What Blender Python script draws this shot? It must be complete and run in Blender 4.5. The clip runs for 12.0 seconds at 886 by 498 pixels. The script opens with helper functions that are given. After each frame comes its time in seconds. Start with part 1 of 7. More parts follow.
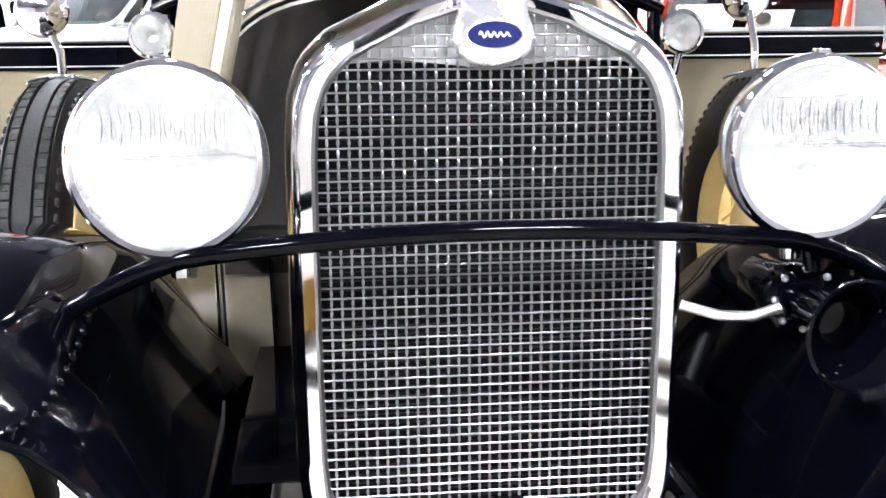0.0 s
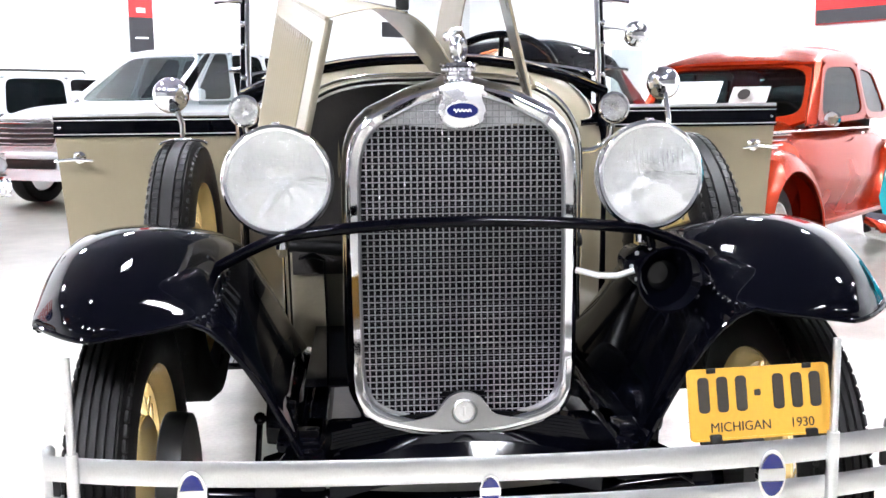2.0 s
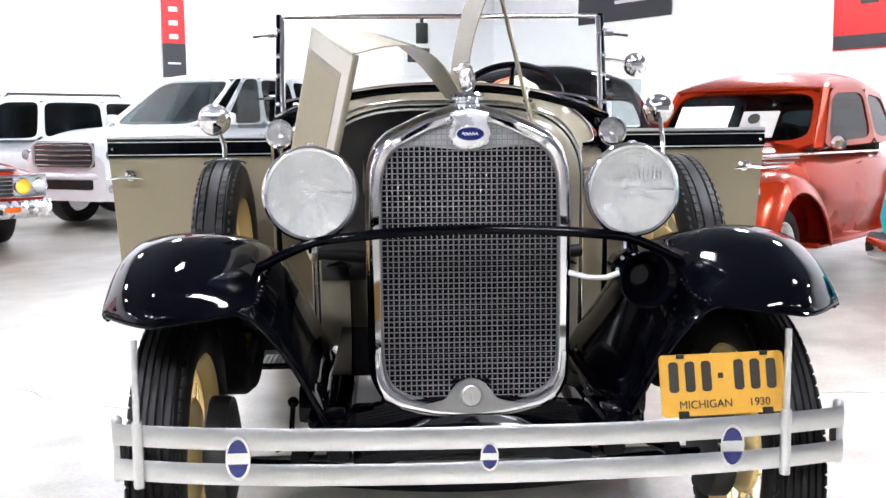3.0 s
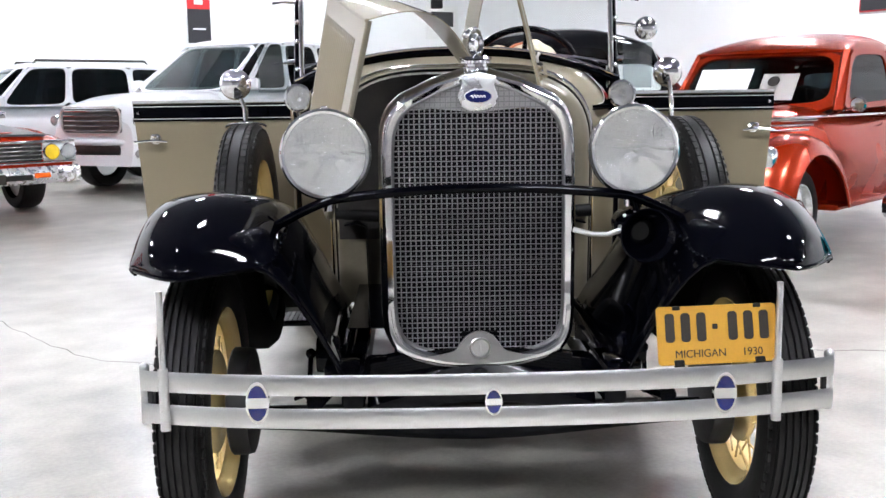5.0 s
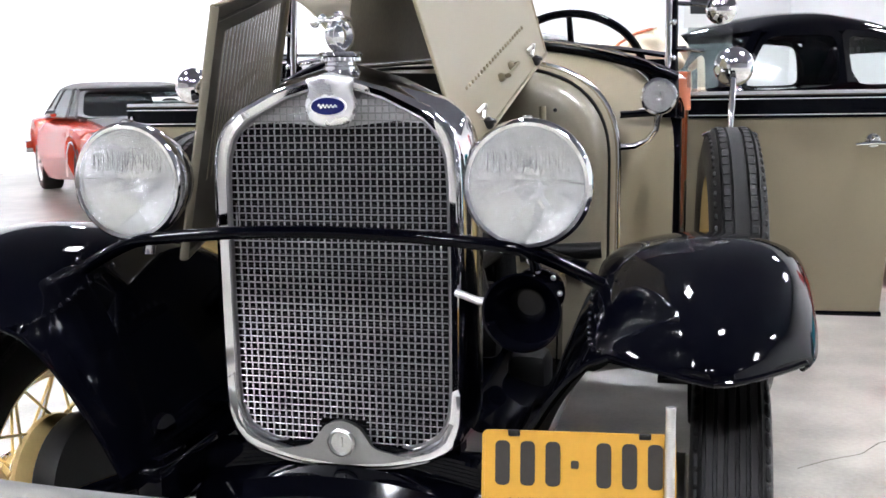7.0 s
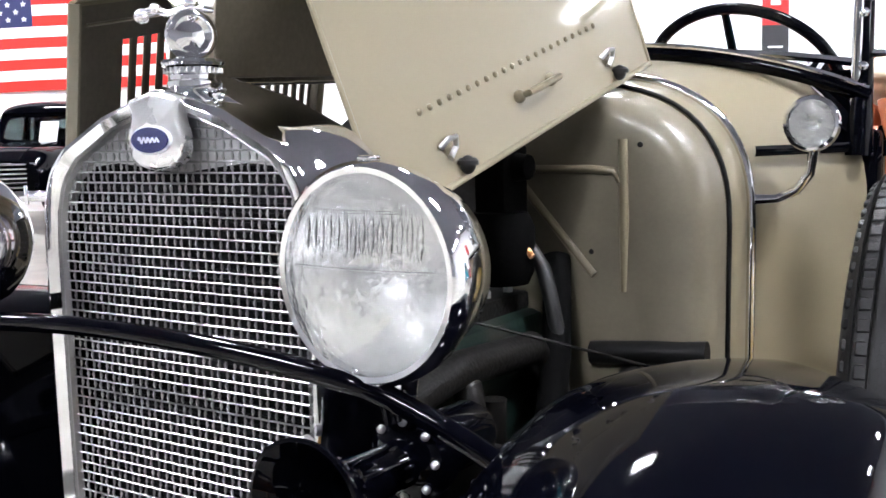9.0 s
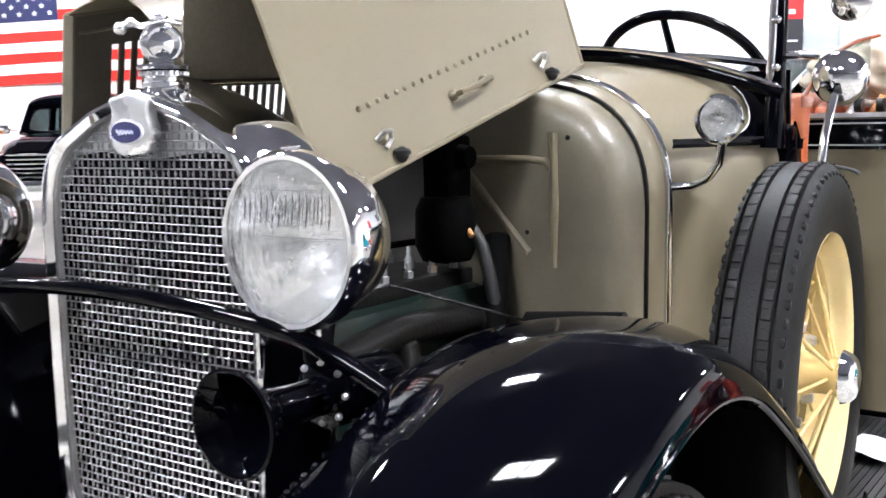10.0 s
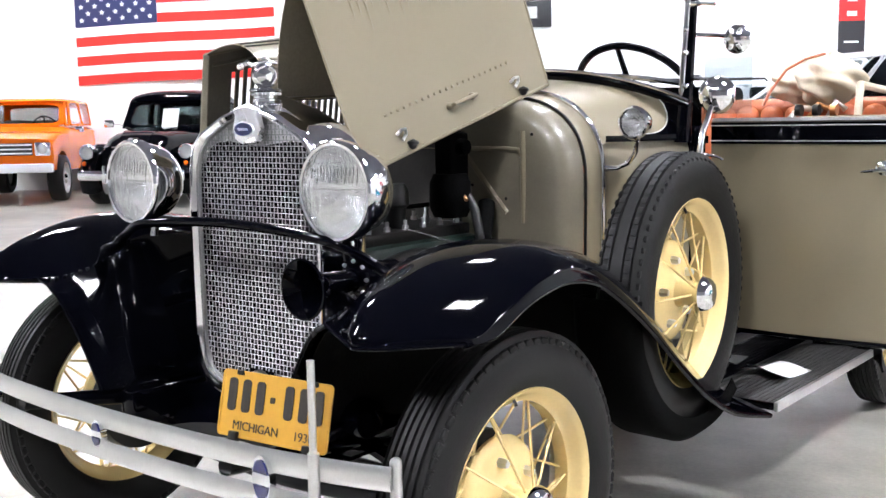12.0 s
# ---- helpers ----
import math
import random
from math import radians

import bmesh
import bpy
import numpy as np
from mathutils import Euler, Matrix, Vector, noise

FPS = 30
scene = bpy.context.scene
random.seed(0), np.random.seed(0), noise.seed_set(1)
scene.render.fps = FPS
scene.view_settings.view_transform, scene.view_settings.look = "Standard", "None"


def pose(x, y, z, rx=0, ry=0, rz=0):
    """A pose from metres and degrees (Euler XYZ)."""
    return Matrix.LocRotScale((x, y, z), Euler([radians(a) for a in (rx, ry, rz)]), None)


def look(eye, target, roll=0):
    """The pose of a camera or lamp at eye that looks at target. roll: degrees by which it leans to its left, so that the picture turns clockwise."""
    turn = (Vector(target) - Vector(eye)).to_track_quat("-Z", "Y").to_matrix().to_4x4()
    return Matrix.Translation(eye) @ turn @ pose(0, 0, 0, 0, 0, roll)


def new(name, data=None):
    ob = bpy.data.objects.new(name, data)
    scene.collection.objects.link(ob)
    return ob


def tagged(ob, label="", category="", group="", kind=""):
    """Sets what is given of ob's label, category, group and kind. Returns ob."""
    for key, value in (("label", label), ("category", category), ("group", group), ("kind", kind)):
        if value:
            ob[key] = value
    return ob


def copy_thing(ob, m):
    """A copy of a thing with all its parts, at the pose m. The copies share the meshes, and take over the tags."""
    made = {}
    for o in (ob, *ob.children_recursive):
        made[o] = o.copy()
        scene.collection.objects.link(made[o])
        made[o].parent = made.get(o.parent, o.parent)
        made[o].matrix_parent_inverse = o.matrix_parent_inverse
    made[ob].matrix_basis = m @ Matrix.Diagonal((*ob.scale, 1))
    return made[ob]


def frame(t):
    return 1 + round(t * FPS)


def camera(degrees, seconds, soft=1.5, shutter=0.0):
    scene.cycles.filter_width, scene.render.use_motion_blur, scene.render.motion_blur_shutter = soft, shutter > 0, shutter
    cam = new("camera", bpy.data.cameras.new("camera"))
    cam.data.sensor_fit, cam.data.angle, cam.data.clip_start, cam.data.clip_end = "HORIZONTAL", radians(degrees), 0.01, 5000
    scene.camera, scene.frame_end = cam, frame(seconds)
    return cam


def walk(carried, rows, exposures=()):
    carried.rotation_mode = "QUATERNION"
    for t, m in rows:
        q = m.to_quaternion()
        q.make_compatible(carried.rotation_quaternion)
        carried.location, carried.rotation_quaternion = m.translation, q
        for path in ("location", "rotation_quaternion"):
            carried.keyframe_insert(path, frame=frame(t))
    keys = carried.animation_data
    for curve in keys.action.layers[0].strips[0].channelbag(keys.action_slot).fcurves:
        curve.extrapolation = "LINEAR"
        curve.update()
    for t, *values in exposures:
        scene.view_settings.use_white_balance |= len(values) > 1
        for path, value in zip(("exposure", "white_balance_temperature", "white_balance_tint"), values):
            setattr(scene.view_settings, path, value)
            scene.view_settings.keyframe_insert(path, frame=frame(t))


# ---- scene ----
cam = camera(46.3, 12.0, shutter=0.2)
PATH = [
    (0, (-0.201, -1.275, 1.201), (0.007, 0.671, 0.787), -0.4),
    (0.5, (-0.143, -1.501, 1.199), (0.055, 0.45, 0.805), -0.4),
    (1, (-0.139, -1.759, 1.202), (-0.014, 0.211, 0.876), -0.4),
    (1.5, (-0.18, -1.999, 1.2), (-0.026, -0.028, 0.897), -0.3),
    (2, (-0.217, -2.213, 1.209), (-0.063, -0.238, 0.932), -0.6),
    (2.5, (-0.211, -2.414, 1.21), (-0.099, -0.43, 0.978), -0.9),
    (4.3, (-0.203, -2.696, 1.209), (-0.089, -0.716, 0.951), 0.1),
    (4.5, (-0.203, -2.7, 1.204), (-0.096, -0.723, 0.92), 0.0),
    (5, (-0.17, -2.678, 1.205), (-0.115, -0.701, 0.907), -0.8),
    (5.5, (0.01, -2.535, 1.21), (-0.038, -0.558, 0.913), -1.1),
    (6, (0.254, -2.36, 1.211), (0.027, -0.395, 0.913), -1.1),
    (6.5, (0.503, -2.128, 1.219), (0.146, -0.183, 0.919), -1.1),
    (6.7, (0.592, -2.021, 1.227), (0.191, -0.085, 0.921), -1.0),
    (8.3, (0.921, -1.138, 1.198), (-0.125, 0.55, 0.956), -1.4),
    (8.5, (0.947, -1.047, 1.198), (-0.144, 0.612, 0.959), -1.4),
    (9, (1.028, -0.884, 1.2), (-0.078, 0.766, 0.97), -1.4),
    (9.5, (1.103, -0.864, 1.193), (0.075, 0.837, 0.969), -1.5),
    (10, (1.286, -1.009, 1.201), (0.142, 0.614, 0.957), -1.2),
    (10.5, (1.472, -1.175, 1.207), (0.228, 0.371, 0.956), -1.2),
    (11, (1.655, -1.351, 1.208), (0.403, 0.187, 0.956), -1.0),
    (11.5, (1.843, -1.545, 1.211), (0.618, 0.017, 0.962), -1.1),
    (12, (2.04, -1.692, 1.213), (0.774, -0.164, 0.964), -0.9),
]
walk(cam, [(t, look(eye, target, roll)) for t, eye, target, roll in PATH], exposures=[(0.0, 2.05), (0.8, 2.0), (1.5, 1.72), (2.5, 1.35), (4.5, 0.75), (6.5, 0.85), (8.5, 1.18), (10.0, 1.15), (12.0, 1.02)])

# ---- world and large lights ----
world = bpy.data.worlds.new("world")
scene.world = world
world.use_nodes = True
world.node_tree.nodes["Background"].inputs[0].default_value = (0.75, 0.87, 1.0, 1)
world.node_tree.nodes["Background"].inputs[1].default_value = 0.3

ROOM = radians(33)                      # the hall stands askew to the car
HALL = Matrix.Rotation(ROOM, 4, "Z")    # hall x along the flag wall, hall y towards it
WALL_N, WALL_E, WALL_S, WALL_W, HIGH = 16.0, 13.0, -14.0, -18.0, 5.6
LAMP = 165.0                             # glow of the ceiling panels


# ---- materials ----
def material(name, colour, rough=0.5, metal=0.0, coat=0.0, vary=0.08, scale=6.0, bump=0.0, fine=120.0, rough_vary=0.08, ior=1.5,
             trans=0.0, emit=0.0, dirt=0.0):
    m = bpy.data.materials.new(name)
    m.use_nodes = True
    nt = m.node_tree
    b = nt.nodes["Principled BSDF"]
    n, l = nt.nodes.new, nt.links.new
    b.inputs["Roughness"].default_value = rough
    b.inputs["Metallic"].default_value = metal
    b.inputs["IOR"].default_value = ior
    b.inputs["Transmission Weight"].default_value = trans
    b.inputs["Coat Weight"].default_value = coat
    b.inputs["Coat Roughness"].default_value = 0.03
    tc = n("ShaderNodeTexCoord")
    big, small = n("ShaderNodeTexNoise"), n("ShaderNodeTexNoise")
    big.inputs["Scale"].default_value, big.inputs["Detail"].default_value = scale, 4
    small.inputs["Scale"].default_value, small.inputs["Detail"].default_value = fine, 3
    l(tc.outputs["Object"], big.inputs["Vector"])
    l(tc.outputs["Object"], small.inputs["Vector"])
    info = n("ShaderNodeObjectInfo")
    mix = n("ShaderNodeMath")
    mix.operation = "ADD"
    l(big.outputs["Fac"], mix.inputs[0])
    l(small.outputs["Fac"], mix.inputs[1])
    add = n("ShaderNodeMath")
    add.operation = "MULTIPLY_ADD"
    l(info.outputs["Random"], add.inputs[0])
    add.inputs[1].default_value = 0.3
    l(mix.outputs[0], add.inputs[2])
    ramp = n("ShaderNodeMapRange")
    ramp.inputs["From Min"].default_value, ramp.inputs["From Max"].default_value = 0.6, 1.6
    ramp.inputs["To Min"].default_value, ramp.inputs["To Max"].default_value = 1 - vary, 1 + vary
    l(add.outputs[0], ramp.inputs["Value"])
    tint = n("ShaderNodeVectorMath")
    tint.operation = "SCALE"
    tint.inputs[0].default_value = colour
    l(ramp.outputs["Result"], tint.inputs["Scale"])
    last = tint.outputs["Vector"]
    if dirt:
        spots = n("ShaderNodeTexNoise")
        spots.inputs["Scale"].default_value, spots.inputs["Detail"].default_value = scale * 0.6, 8
        l(tc.outputs["Object"], spots.inputs["Vector"])
        cut = n("ShaderNodeMapRange")
        cut.inputs["From Min"].default_value, cut.inputs["From Max"].default_value = 0.52, 0.72
        cut.inputs["To Max"].default_value = dirt
        l(spots.outputs["Fac"], cut.inputs["Value"])
        blend = n("ShaderNodeMix")
        blend.data_type = "RGBA"
        l(cut.outputs["Result"], blend.inputs["Factor"])
        l(last, blend.inputs["A"])
        blend.inputs["B"].default_value = (0.06, 0.05, 0.04, 1)
        last = blend.outputs["Result"]
    l(last, b.inputs["Base Color"])
    rr = n("ShaderNodeMapRange")
    rr.inputs["To Min"].default_value, rr.inputs["To Max"].default_value = max(0.01, rough - rough_vary * rough * 2), rough + rough_vary * rough * 2
    l(big.outputs["Fac"], rr.inputs["Value"])
    l(rr.outputs["Result"], b.inputs["Roughness"])
    if bump:
        bp = n("ShaderNodeBump")
        bp.inputs["Strength"].default_value = bump
        bp.inputs["Distance"].default_value = 0.004
        l(small.outputs["Fac"], bp.inputs["Height"])
        l(bp.outputs["Normal"], b.inputs["Normal"])
    if emit:
        b.inputs["Emission Color"].default_value = (*colour, 1)
        b.inputs["Emission Strength"].default_value = emit
    return m


BLACK = material("black_paint", (0.0008, 0.0009, 0.0020), 0.05, vary=0.1, rough_vary=0.3, ior=1.21)
DULL = material("dull_black", (0.006, 0.006, 0.006), 0.45, vary=0.3, bump=0.15)
CHROME = material("chrome", (0.86, 0.86, 0.88), 0.06, 1.0, vary=0.03, rough_vary=0.5)
STEEL = material("worn_bright_steel", (0.62, 0.62, 0.62), 0.3, 1.0, vary=0.1, scale=14, bump=0.08, fine=300)
WIRE = material("nickel_wire", (0.31, 0.31, 0.315), 0.30, 1.0, vary=0.06)
TAN = material("tan_paint", (0.190, 0.161, 0.104), 0.40, coat=0.25, vary=0.06, scale=3, bump=0.02, fine=400)
TAN.node_tree.nodes["Principled BSDF"].inputs["Coat Roughness"].default_value = 0.06
TAN_IN = material("tan_inside", (0.165, 0.146, 0.104), 0.38, coat=0.3, vary=0.1, scale=5, bump=0.05, dirt=0.45)
TAN_IN.node_tree.nodes["Principled BSDF"].inputs["Coat Roughness"].default_value = 0.11
YELLOW = material("cream_yellow_paint", (0.77, 0.585, 0.265), 0.25, coat=0.5, vary=0.06)
RUBBER = material("tyre_rubber", (0.0105, 0.0102, 0.0102), 0.46, vary=0.25, scale=9, bump=0.25, fine=260, ior=1.25)
WELT = material("black_welt", (0.006, 0.006, 0.006), 0.45, vary=0.2, ior=1.25)
ENAMEL = material("blue_enamel", (0.006, 0.010, 0.085), 0.15, coat=0.8, vary=0.1)
WHITE_E = material("white_enamel", (0.75, 0.76, 0.78), 0.25, vary=0.05)
PLATE = material("plate_yellow", (0.50, 0.265, 0.032), 0.4, vary=0.08, scale=20, bump=0.06, dirt=0.08)
INK = material("plate_black", (0.02, 0.016, 0.012), 0.5, vary=0.3)
CORE = material("radiator_core", (0.003, 0.003, 0.0045), 0.6, vary=0.5, scale=40, bump=0.6, fine=300, ior=1.25)
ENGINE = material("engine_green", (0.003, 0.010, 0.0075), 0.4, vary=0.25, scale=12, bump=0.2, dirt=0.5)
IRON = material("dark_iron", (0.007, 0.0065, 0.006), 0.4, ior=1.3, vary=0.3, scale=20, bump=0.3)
LEATHER = material("orange_brown_leather", (0.36, 0.085, 0.025), 0.42, vary=0.15, scale=10, bump=0.25, fine=90)
CANVAS = material("cream_canvas", (0.58, 0.50, 0.38), 0.9, vary=0.1, scale=8, bump=0.4, fine=300)
MATTING = material("dark_ribbed_mat", (0.035, 0.034, 0.034), 0.42, vary=0.25, bump=0.3)
NICKEL = material("bright_nickel", (0.92, 0.92, 0.94), 0.28, 1.0, vary=0.06, scale=20, rough_vary=0.3)
# near-black that puts engine-bay and under-fender shade into the colour
SHADE_BLACK = material("shaded_dull_black", (0.0022, 0.0022, 0.0022), 0.85, vary=0.4, scale=15, bump=0.3, ior=1.12)
# tan panel's inner shade, put into a browner colour
PANEL_SHADE = material("panel_shade_brown", (0.11, 0.097, 0.074), 0.6, vary=0.25, scale=4, bump=0.1, dirt=0.3)
UNDER = material("hood_underside_brown", (0.18, 0.158, 0.115), 0.5, vary=0.25, scale=4, bump=0.1, dirt=0.3)
TANK = material("silvered_tank", (0.42, 0.42, 0.425), 0.4, 0.35, vary=0.1, scale=20, bump=0.1)
PAPER = material("white_paper", (0.82, 0.82, 0.80), 0.7, vary=0.03)
ALU = material("aluminium", (0.72, 0.72, 0.72), 0.35, 1.0, vary=0.1, bump=0.08)
COPPER = material("worn_copper", (0.45, 0.2, 0.08), 0.4, 0.8, vary=0.3)
REFLECT = material("silvered_reflector", (0.84, 0.84, 0.835), 0.17, 0.88, vary=0.08, scale=18, bump=0.5, fine=38)


def glass(name, colour=(1, 1, 1), rough=0.0, ior=1.45):
    m = bpy.data.materials.new(name)
    m.use_nodes = True
    nt = m.node_tree
    b = nt.nodes["Principled BSDF"]
    b.inputs["Base Color"].default_value = (*colour, 1)
    b.inputs["Transmission Weight"].default_value = 1
    b.inputs["Roughness"].default_value = rough
    b.inputs["IOR"].default_value = ior
    return m


def pane_glass(name, tint, ior=1.35):
    """Thin clear sheet glass: lets the view through, with a mirror gloss."""
    m = bpy.data.materials.new(name)
    m.use_nodes = True
    nt = m.node_tree
    nt.nodes.clear()
    n, l = nt.nodes.new, nt.links.new
    out, mix, see, gloss, fr = n("ShaderNodeOutputMaterial"), n("ShaderNodeMixShader"), n("ShaderNodeBsdfTransparent"), n("ShaderNodeBsdfGlossy"), n("ShaderNodeLayerWeight")
    see.inputs["Color"].default_value = (*tint, 1)
    gloss.inputs["Roughness"].default_value = 0.02
    fr.inputs["Blend"].default_value = 0.5
    edge, fac = n("ShaderNodeMath"), n("ShaderNodeMath")
    edge.operation, fac.operation = "POWER", "MULTIPLY_ADD"
    edge.inputs[1].default_value = 4.0
    l(fr.outputs["Facing"], edge.inputs[0])
    l(edge.outputs[0], fac.inputs[0])
    fac.inputs[1].default_value = 0.6
    fac.inputs[2].default_value = ((ior - 1) / (ior + 1)) ** 2
    l(fac.outputs[0], mix.inputs["Fac"])
    l(see.outputs["BSDF"], mix.inputs[1])
    l(gloss.outputs["BSDF"], mix.inputs[2])
    l(mix.outputs["Shader"], out.inputs["Surface"])
    return m


CLEAR = pane_glass("clear_glass", (0.97, 0.985, 0.98), 1.3)
LENS = glass("headlamp_glass", (0.98, 0.98, 0.98), 0.06)
HAZY = pane_glass("hazy_wing_glass", (0.80, 0.84, 0.85), 1.9)


# ---- mesh helpers ----
def tube(pts, r, seg=10, closed=False, caps=True, flat=1.0):
    """A round bar along points; r may be a list."""
    pts = [Vector(p) for p in pts]
    n = len(pts)
    rs = list(r) if hasattr(r, "__len__") else [r] * n
    V, F = [], []
    side = None
    for i, p in enumerate(pts):
        a = pts[(i - 1) % n] if (i or closed) else pts[0]
        c = pts[(i + 1) % n] if (i < n - 1 or closed) else pts[-1]
        d = (c - a).normalized()
        if side is None:
            side = d.orthogonal().normalized() if abs(d.z) > 0.9 else d.cross(Vector((0, 0, 1))).normalized()
        side = (side - d * side.dot(d)).normalized()
        up = side.cross(d)
        for k in range(seg):
            t = 2 * math.pi * k / seg
            V.append(p + side * (rs[i] * math.cos(t)) + up * (rs[i] * flat * math.sin(t)))
    for i in range(n if closed else n - 1):
        j = (i + 1) % n
        for k in range(seg):
            m = (k + 1) % seg
            F.append((i * seg + k, i * seg + m, j * seg + m, j * seg + k))
    if caps and not closed:
        F.append(tuple(range(seg))[::-1])
        F.append(tuple(range((n - 1) * seg, n * seg)))
    return V, F


def lathe(profile, seg=32, m=None, closed=False, a0=0.0, a1=2 * math.pi):
    """Turns (radius, height) pairs round z, then places them by m."""
    V, F = [], []
    full = abs(a1 - a0) > 6.28
    k = seg if full else seg + 1
    for i in range(k):
        a = a0 + (a1 - a0) * i / seg
        for r, h in profile:
            V.append(Vector((r * math.cos(a), r * math.sin(a), h)))
    n = len(profile)
    for i in range(seg):
        j = (i + 1) % k
        for q in range(n if closed else n - 1):
            w = (q + 1) % n
            F.append((i * n + q, j * n + q, j * n + w, i * n + w))
    if m:
        V = [m @ v for v in V]
    return V, F


def sheet(grid, t=0.003, wrap=False):
    """A closed skin of thickness t on a grid of points (rows of equal length)."""
    g = np.array([[tuple(p) for p in row] for row in grid], float)
    du = np.gradient(g, axis=0)
    dv = np.gradient(g, axis=1)
    nrm = np.cross(du, dv)
    ln = np.linalg.norm(nrm, axis=2, keepdims=True)
    nrm = nrm / np.where(ln < 1e-12, 1, ln)
    R, C = g.shape[:2]
    V = [Vector(p) for p in g.reshape(-1, 3)] + [Vector(p) for p in (g - nrm * t).reshape(-1, 3)]
    F = []
    o = R * C
    for i in range(R - 1):
        for j in range(C - 1):
            a, b, c, d = i * C + j, i * C + j + 1, (i + 1) * C + j + 1, (i + 1) * C + j
            F.append((a, d, c, b))
            F.append((o + a, o + b, o + c, o + d))
    for i in range(R - 1):
        for j, s in ((0, 1), (C - 1, 0)):
            a, d = i * C + j, (i + 1) * C + j
            F.append((a, o + a, o + d, d) if s else (a, d, o + d, o + a))
    for j in range(C - 1):
        for i, s in ((0, 0), (R - 1, 1)):
            a, b = i * C + j, i * C + j + 1
            F.append((a, o + a, o + b, b) if s else (a, b, o + b, o + a))
    return V, F


def box(c, s, bevel=0.0, m=None, seg=2):
    bm = bmesh.new()
    bmesh.ops.create_cube(bm, size=1.0)
    bmesh.ops.scale(bm, vec=s, verts=bm.verts)
    if bevel:
        bmesh.ops.bevel(bm, geom=list(bm.edges), offset=bevel, segments=seg, profile=0.5, affect="EDGES")
    bmesh.ops.translate(bm, vec=c, verts=bm.verts)
    bm.verts.index_update()
    V = [(m @ v.co) if m else v.co.copy() for v in bm.verts]
    F = [tuple(v.index for v in f.verts) for f in bm.faces]
    bm.free()
    return V, F


def ball(c, r, seg=20, rings=12, squash=(1, 1, 1)):
    prof = [(r * math.sin(math.pi * i / rings), -r * math.cos(math.pi * i / rings)) for i in range(rings + 1)]
    return lathe(prof, seg, Matrix.Translation(c) @ Matrix.Diagonal((*squash, 1)))


def slab(outline, y0, y1, hole=None):
    """A flat plate in the xz plane between y0 and y1; with a hole of the same number of points."""
    n = len(outline)
    V, F = [], []
    if hole is None:
        for y in (y0, y1):
            V += [Vector((x, y, z)) for x, z in outline]
        F = [tuple(range(n)), tuple(range(n, 2 * n))[::-1]]
        F += [(i, i + n, (i + 1) % n + n, (i + 1) % n) for i in range(n)]
        return V, F
    for y in (y0, y1):
        V += [Vector((x, y, z)) for x, z in outline]
        V += [Vector((x, y, z)) for x, z in hole]
    for i in range(n):
        j = (i + 1) % n
        F += [(i, j, n + j, n + i), (2 * n + i, 3 * n + i, 3 * n + j, 2 * n + j), (i, 2 * n + i, 2 * n + j, j), (n + i, n + j, 3 * n + j, 3 * n + i)]
    return V, F


def flip(g):
    """The mirror image across x = 0."""
    return [Vector((-v[0], v[1], v[2])) for v in g[0]], [f[::-1] for f in g[1]]


def moved(g, m):
    return [m @ Vector(v) for v in g[0]], g[1]


def data(name, geos, mat, angle=38, smooth=True):
    V, F = [], []
    for v, f in geos:
        o = len(V)
        V += [tuple(p) for p in v]
        F += [tuple(i + o for i in q) for q in f]
    me = bpy.data.meshes.new(name)
    me.from_pydata(V, [], F)
    me.validate()
    bm = bmesh.new()
    bm.from_mesh(me)
    bmesh.ops.remove_doubles(bm, verts=bm.verts, dist=1e-6)
    bmesh.ops.recalc_face_normals(bm, faces=bm.faces)
    bm.to_mesh(me)
    bm.free()
    me.materials.append(mat)
    if smooth:
        for p in me.polygons:
            p.use_smooth = True
        me.set_sharp_from_angle(angle=radians(angle))
    me.update()
    return me


def piece(name, geos, mat, parent=None, label="", angle=38, smooth=True):
    """One mesh object out of one or more (verts, faces)."""
    if isinstance(geos, tuple):
        geos = [geos]
    ob = new(name, data(name, geos, mat, angle, smooth))
    while parent is not None and parent.parent is not None and parent.parent.parent is not None:
        parent = parent.parent
    if parent is not None:
        ob.parent = parent
    if label:
        tagged(ob, label)
    return ob


def thing(name, label, category, group="", kind="", m=None):
    ob = new(name)
    ob.empty_display_size = 0.1
    if m:
        ob.matrix_world = m
    return tagged(ob, label, category, group, kind)


def curve(keys, x):
    """Smooth run through (x, y) keys."""
    ks = np.array(keys, float)
    xs, ys = ks[:, 0], ks[:, 1]
    i = int(np.clip(np.searchsorted(xs, x) - 1, 0, len(xs) - 2))
    s = np.gradient(ys, xs)
    h = xs[i + 1] - xs[i]
    t = (x - xs[i]) / h
    t = min(max(t, 0), 1)
    return float((2 * t**3 - 3 * t**2 + 1) * ys[i] + (t**3 - 2 * t**2 + t) * h * s[i] + (-2 * t**3 + 3 * t**2) * ys[i + 1] + (t**3 - t**2) * h * s[i + 1])


def circle(r, n, c=(0, 0, 0), axis="y", a0=0.0):
    out = []
    for i in range(n):
        a = a0 + 2 * math.pi * i / n
        p = {"y": (r * math.cos(a), 0, r * math.sin(a)), "x": (0, r * math.cos(a), r * math.sin(a)), "z": (r * math.cos(a), r * math.sin(a), 0)}[axis]
        out.append(Vector(c) + Vector(p))
    return out



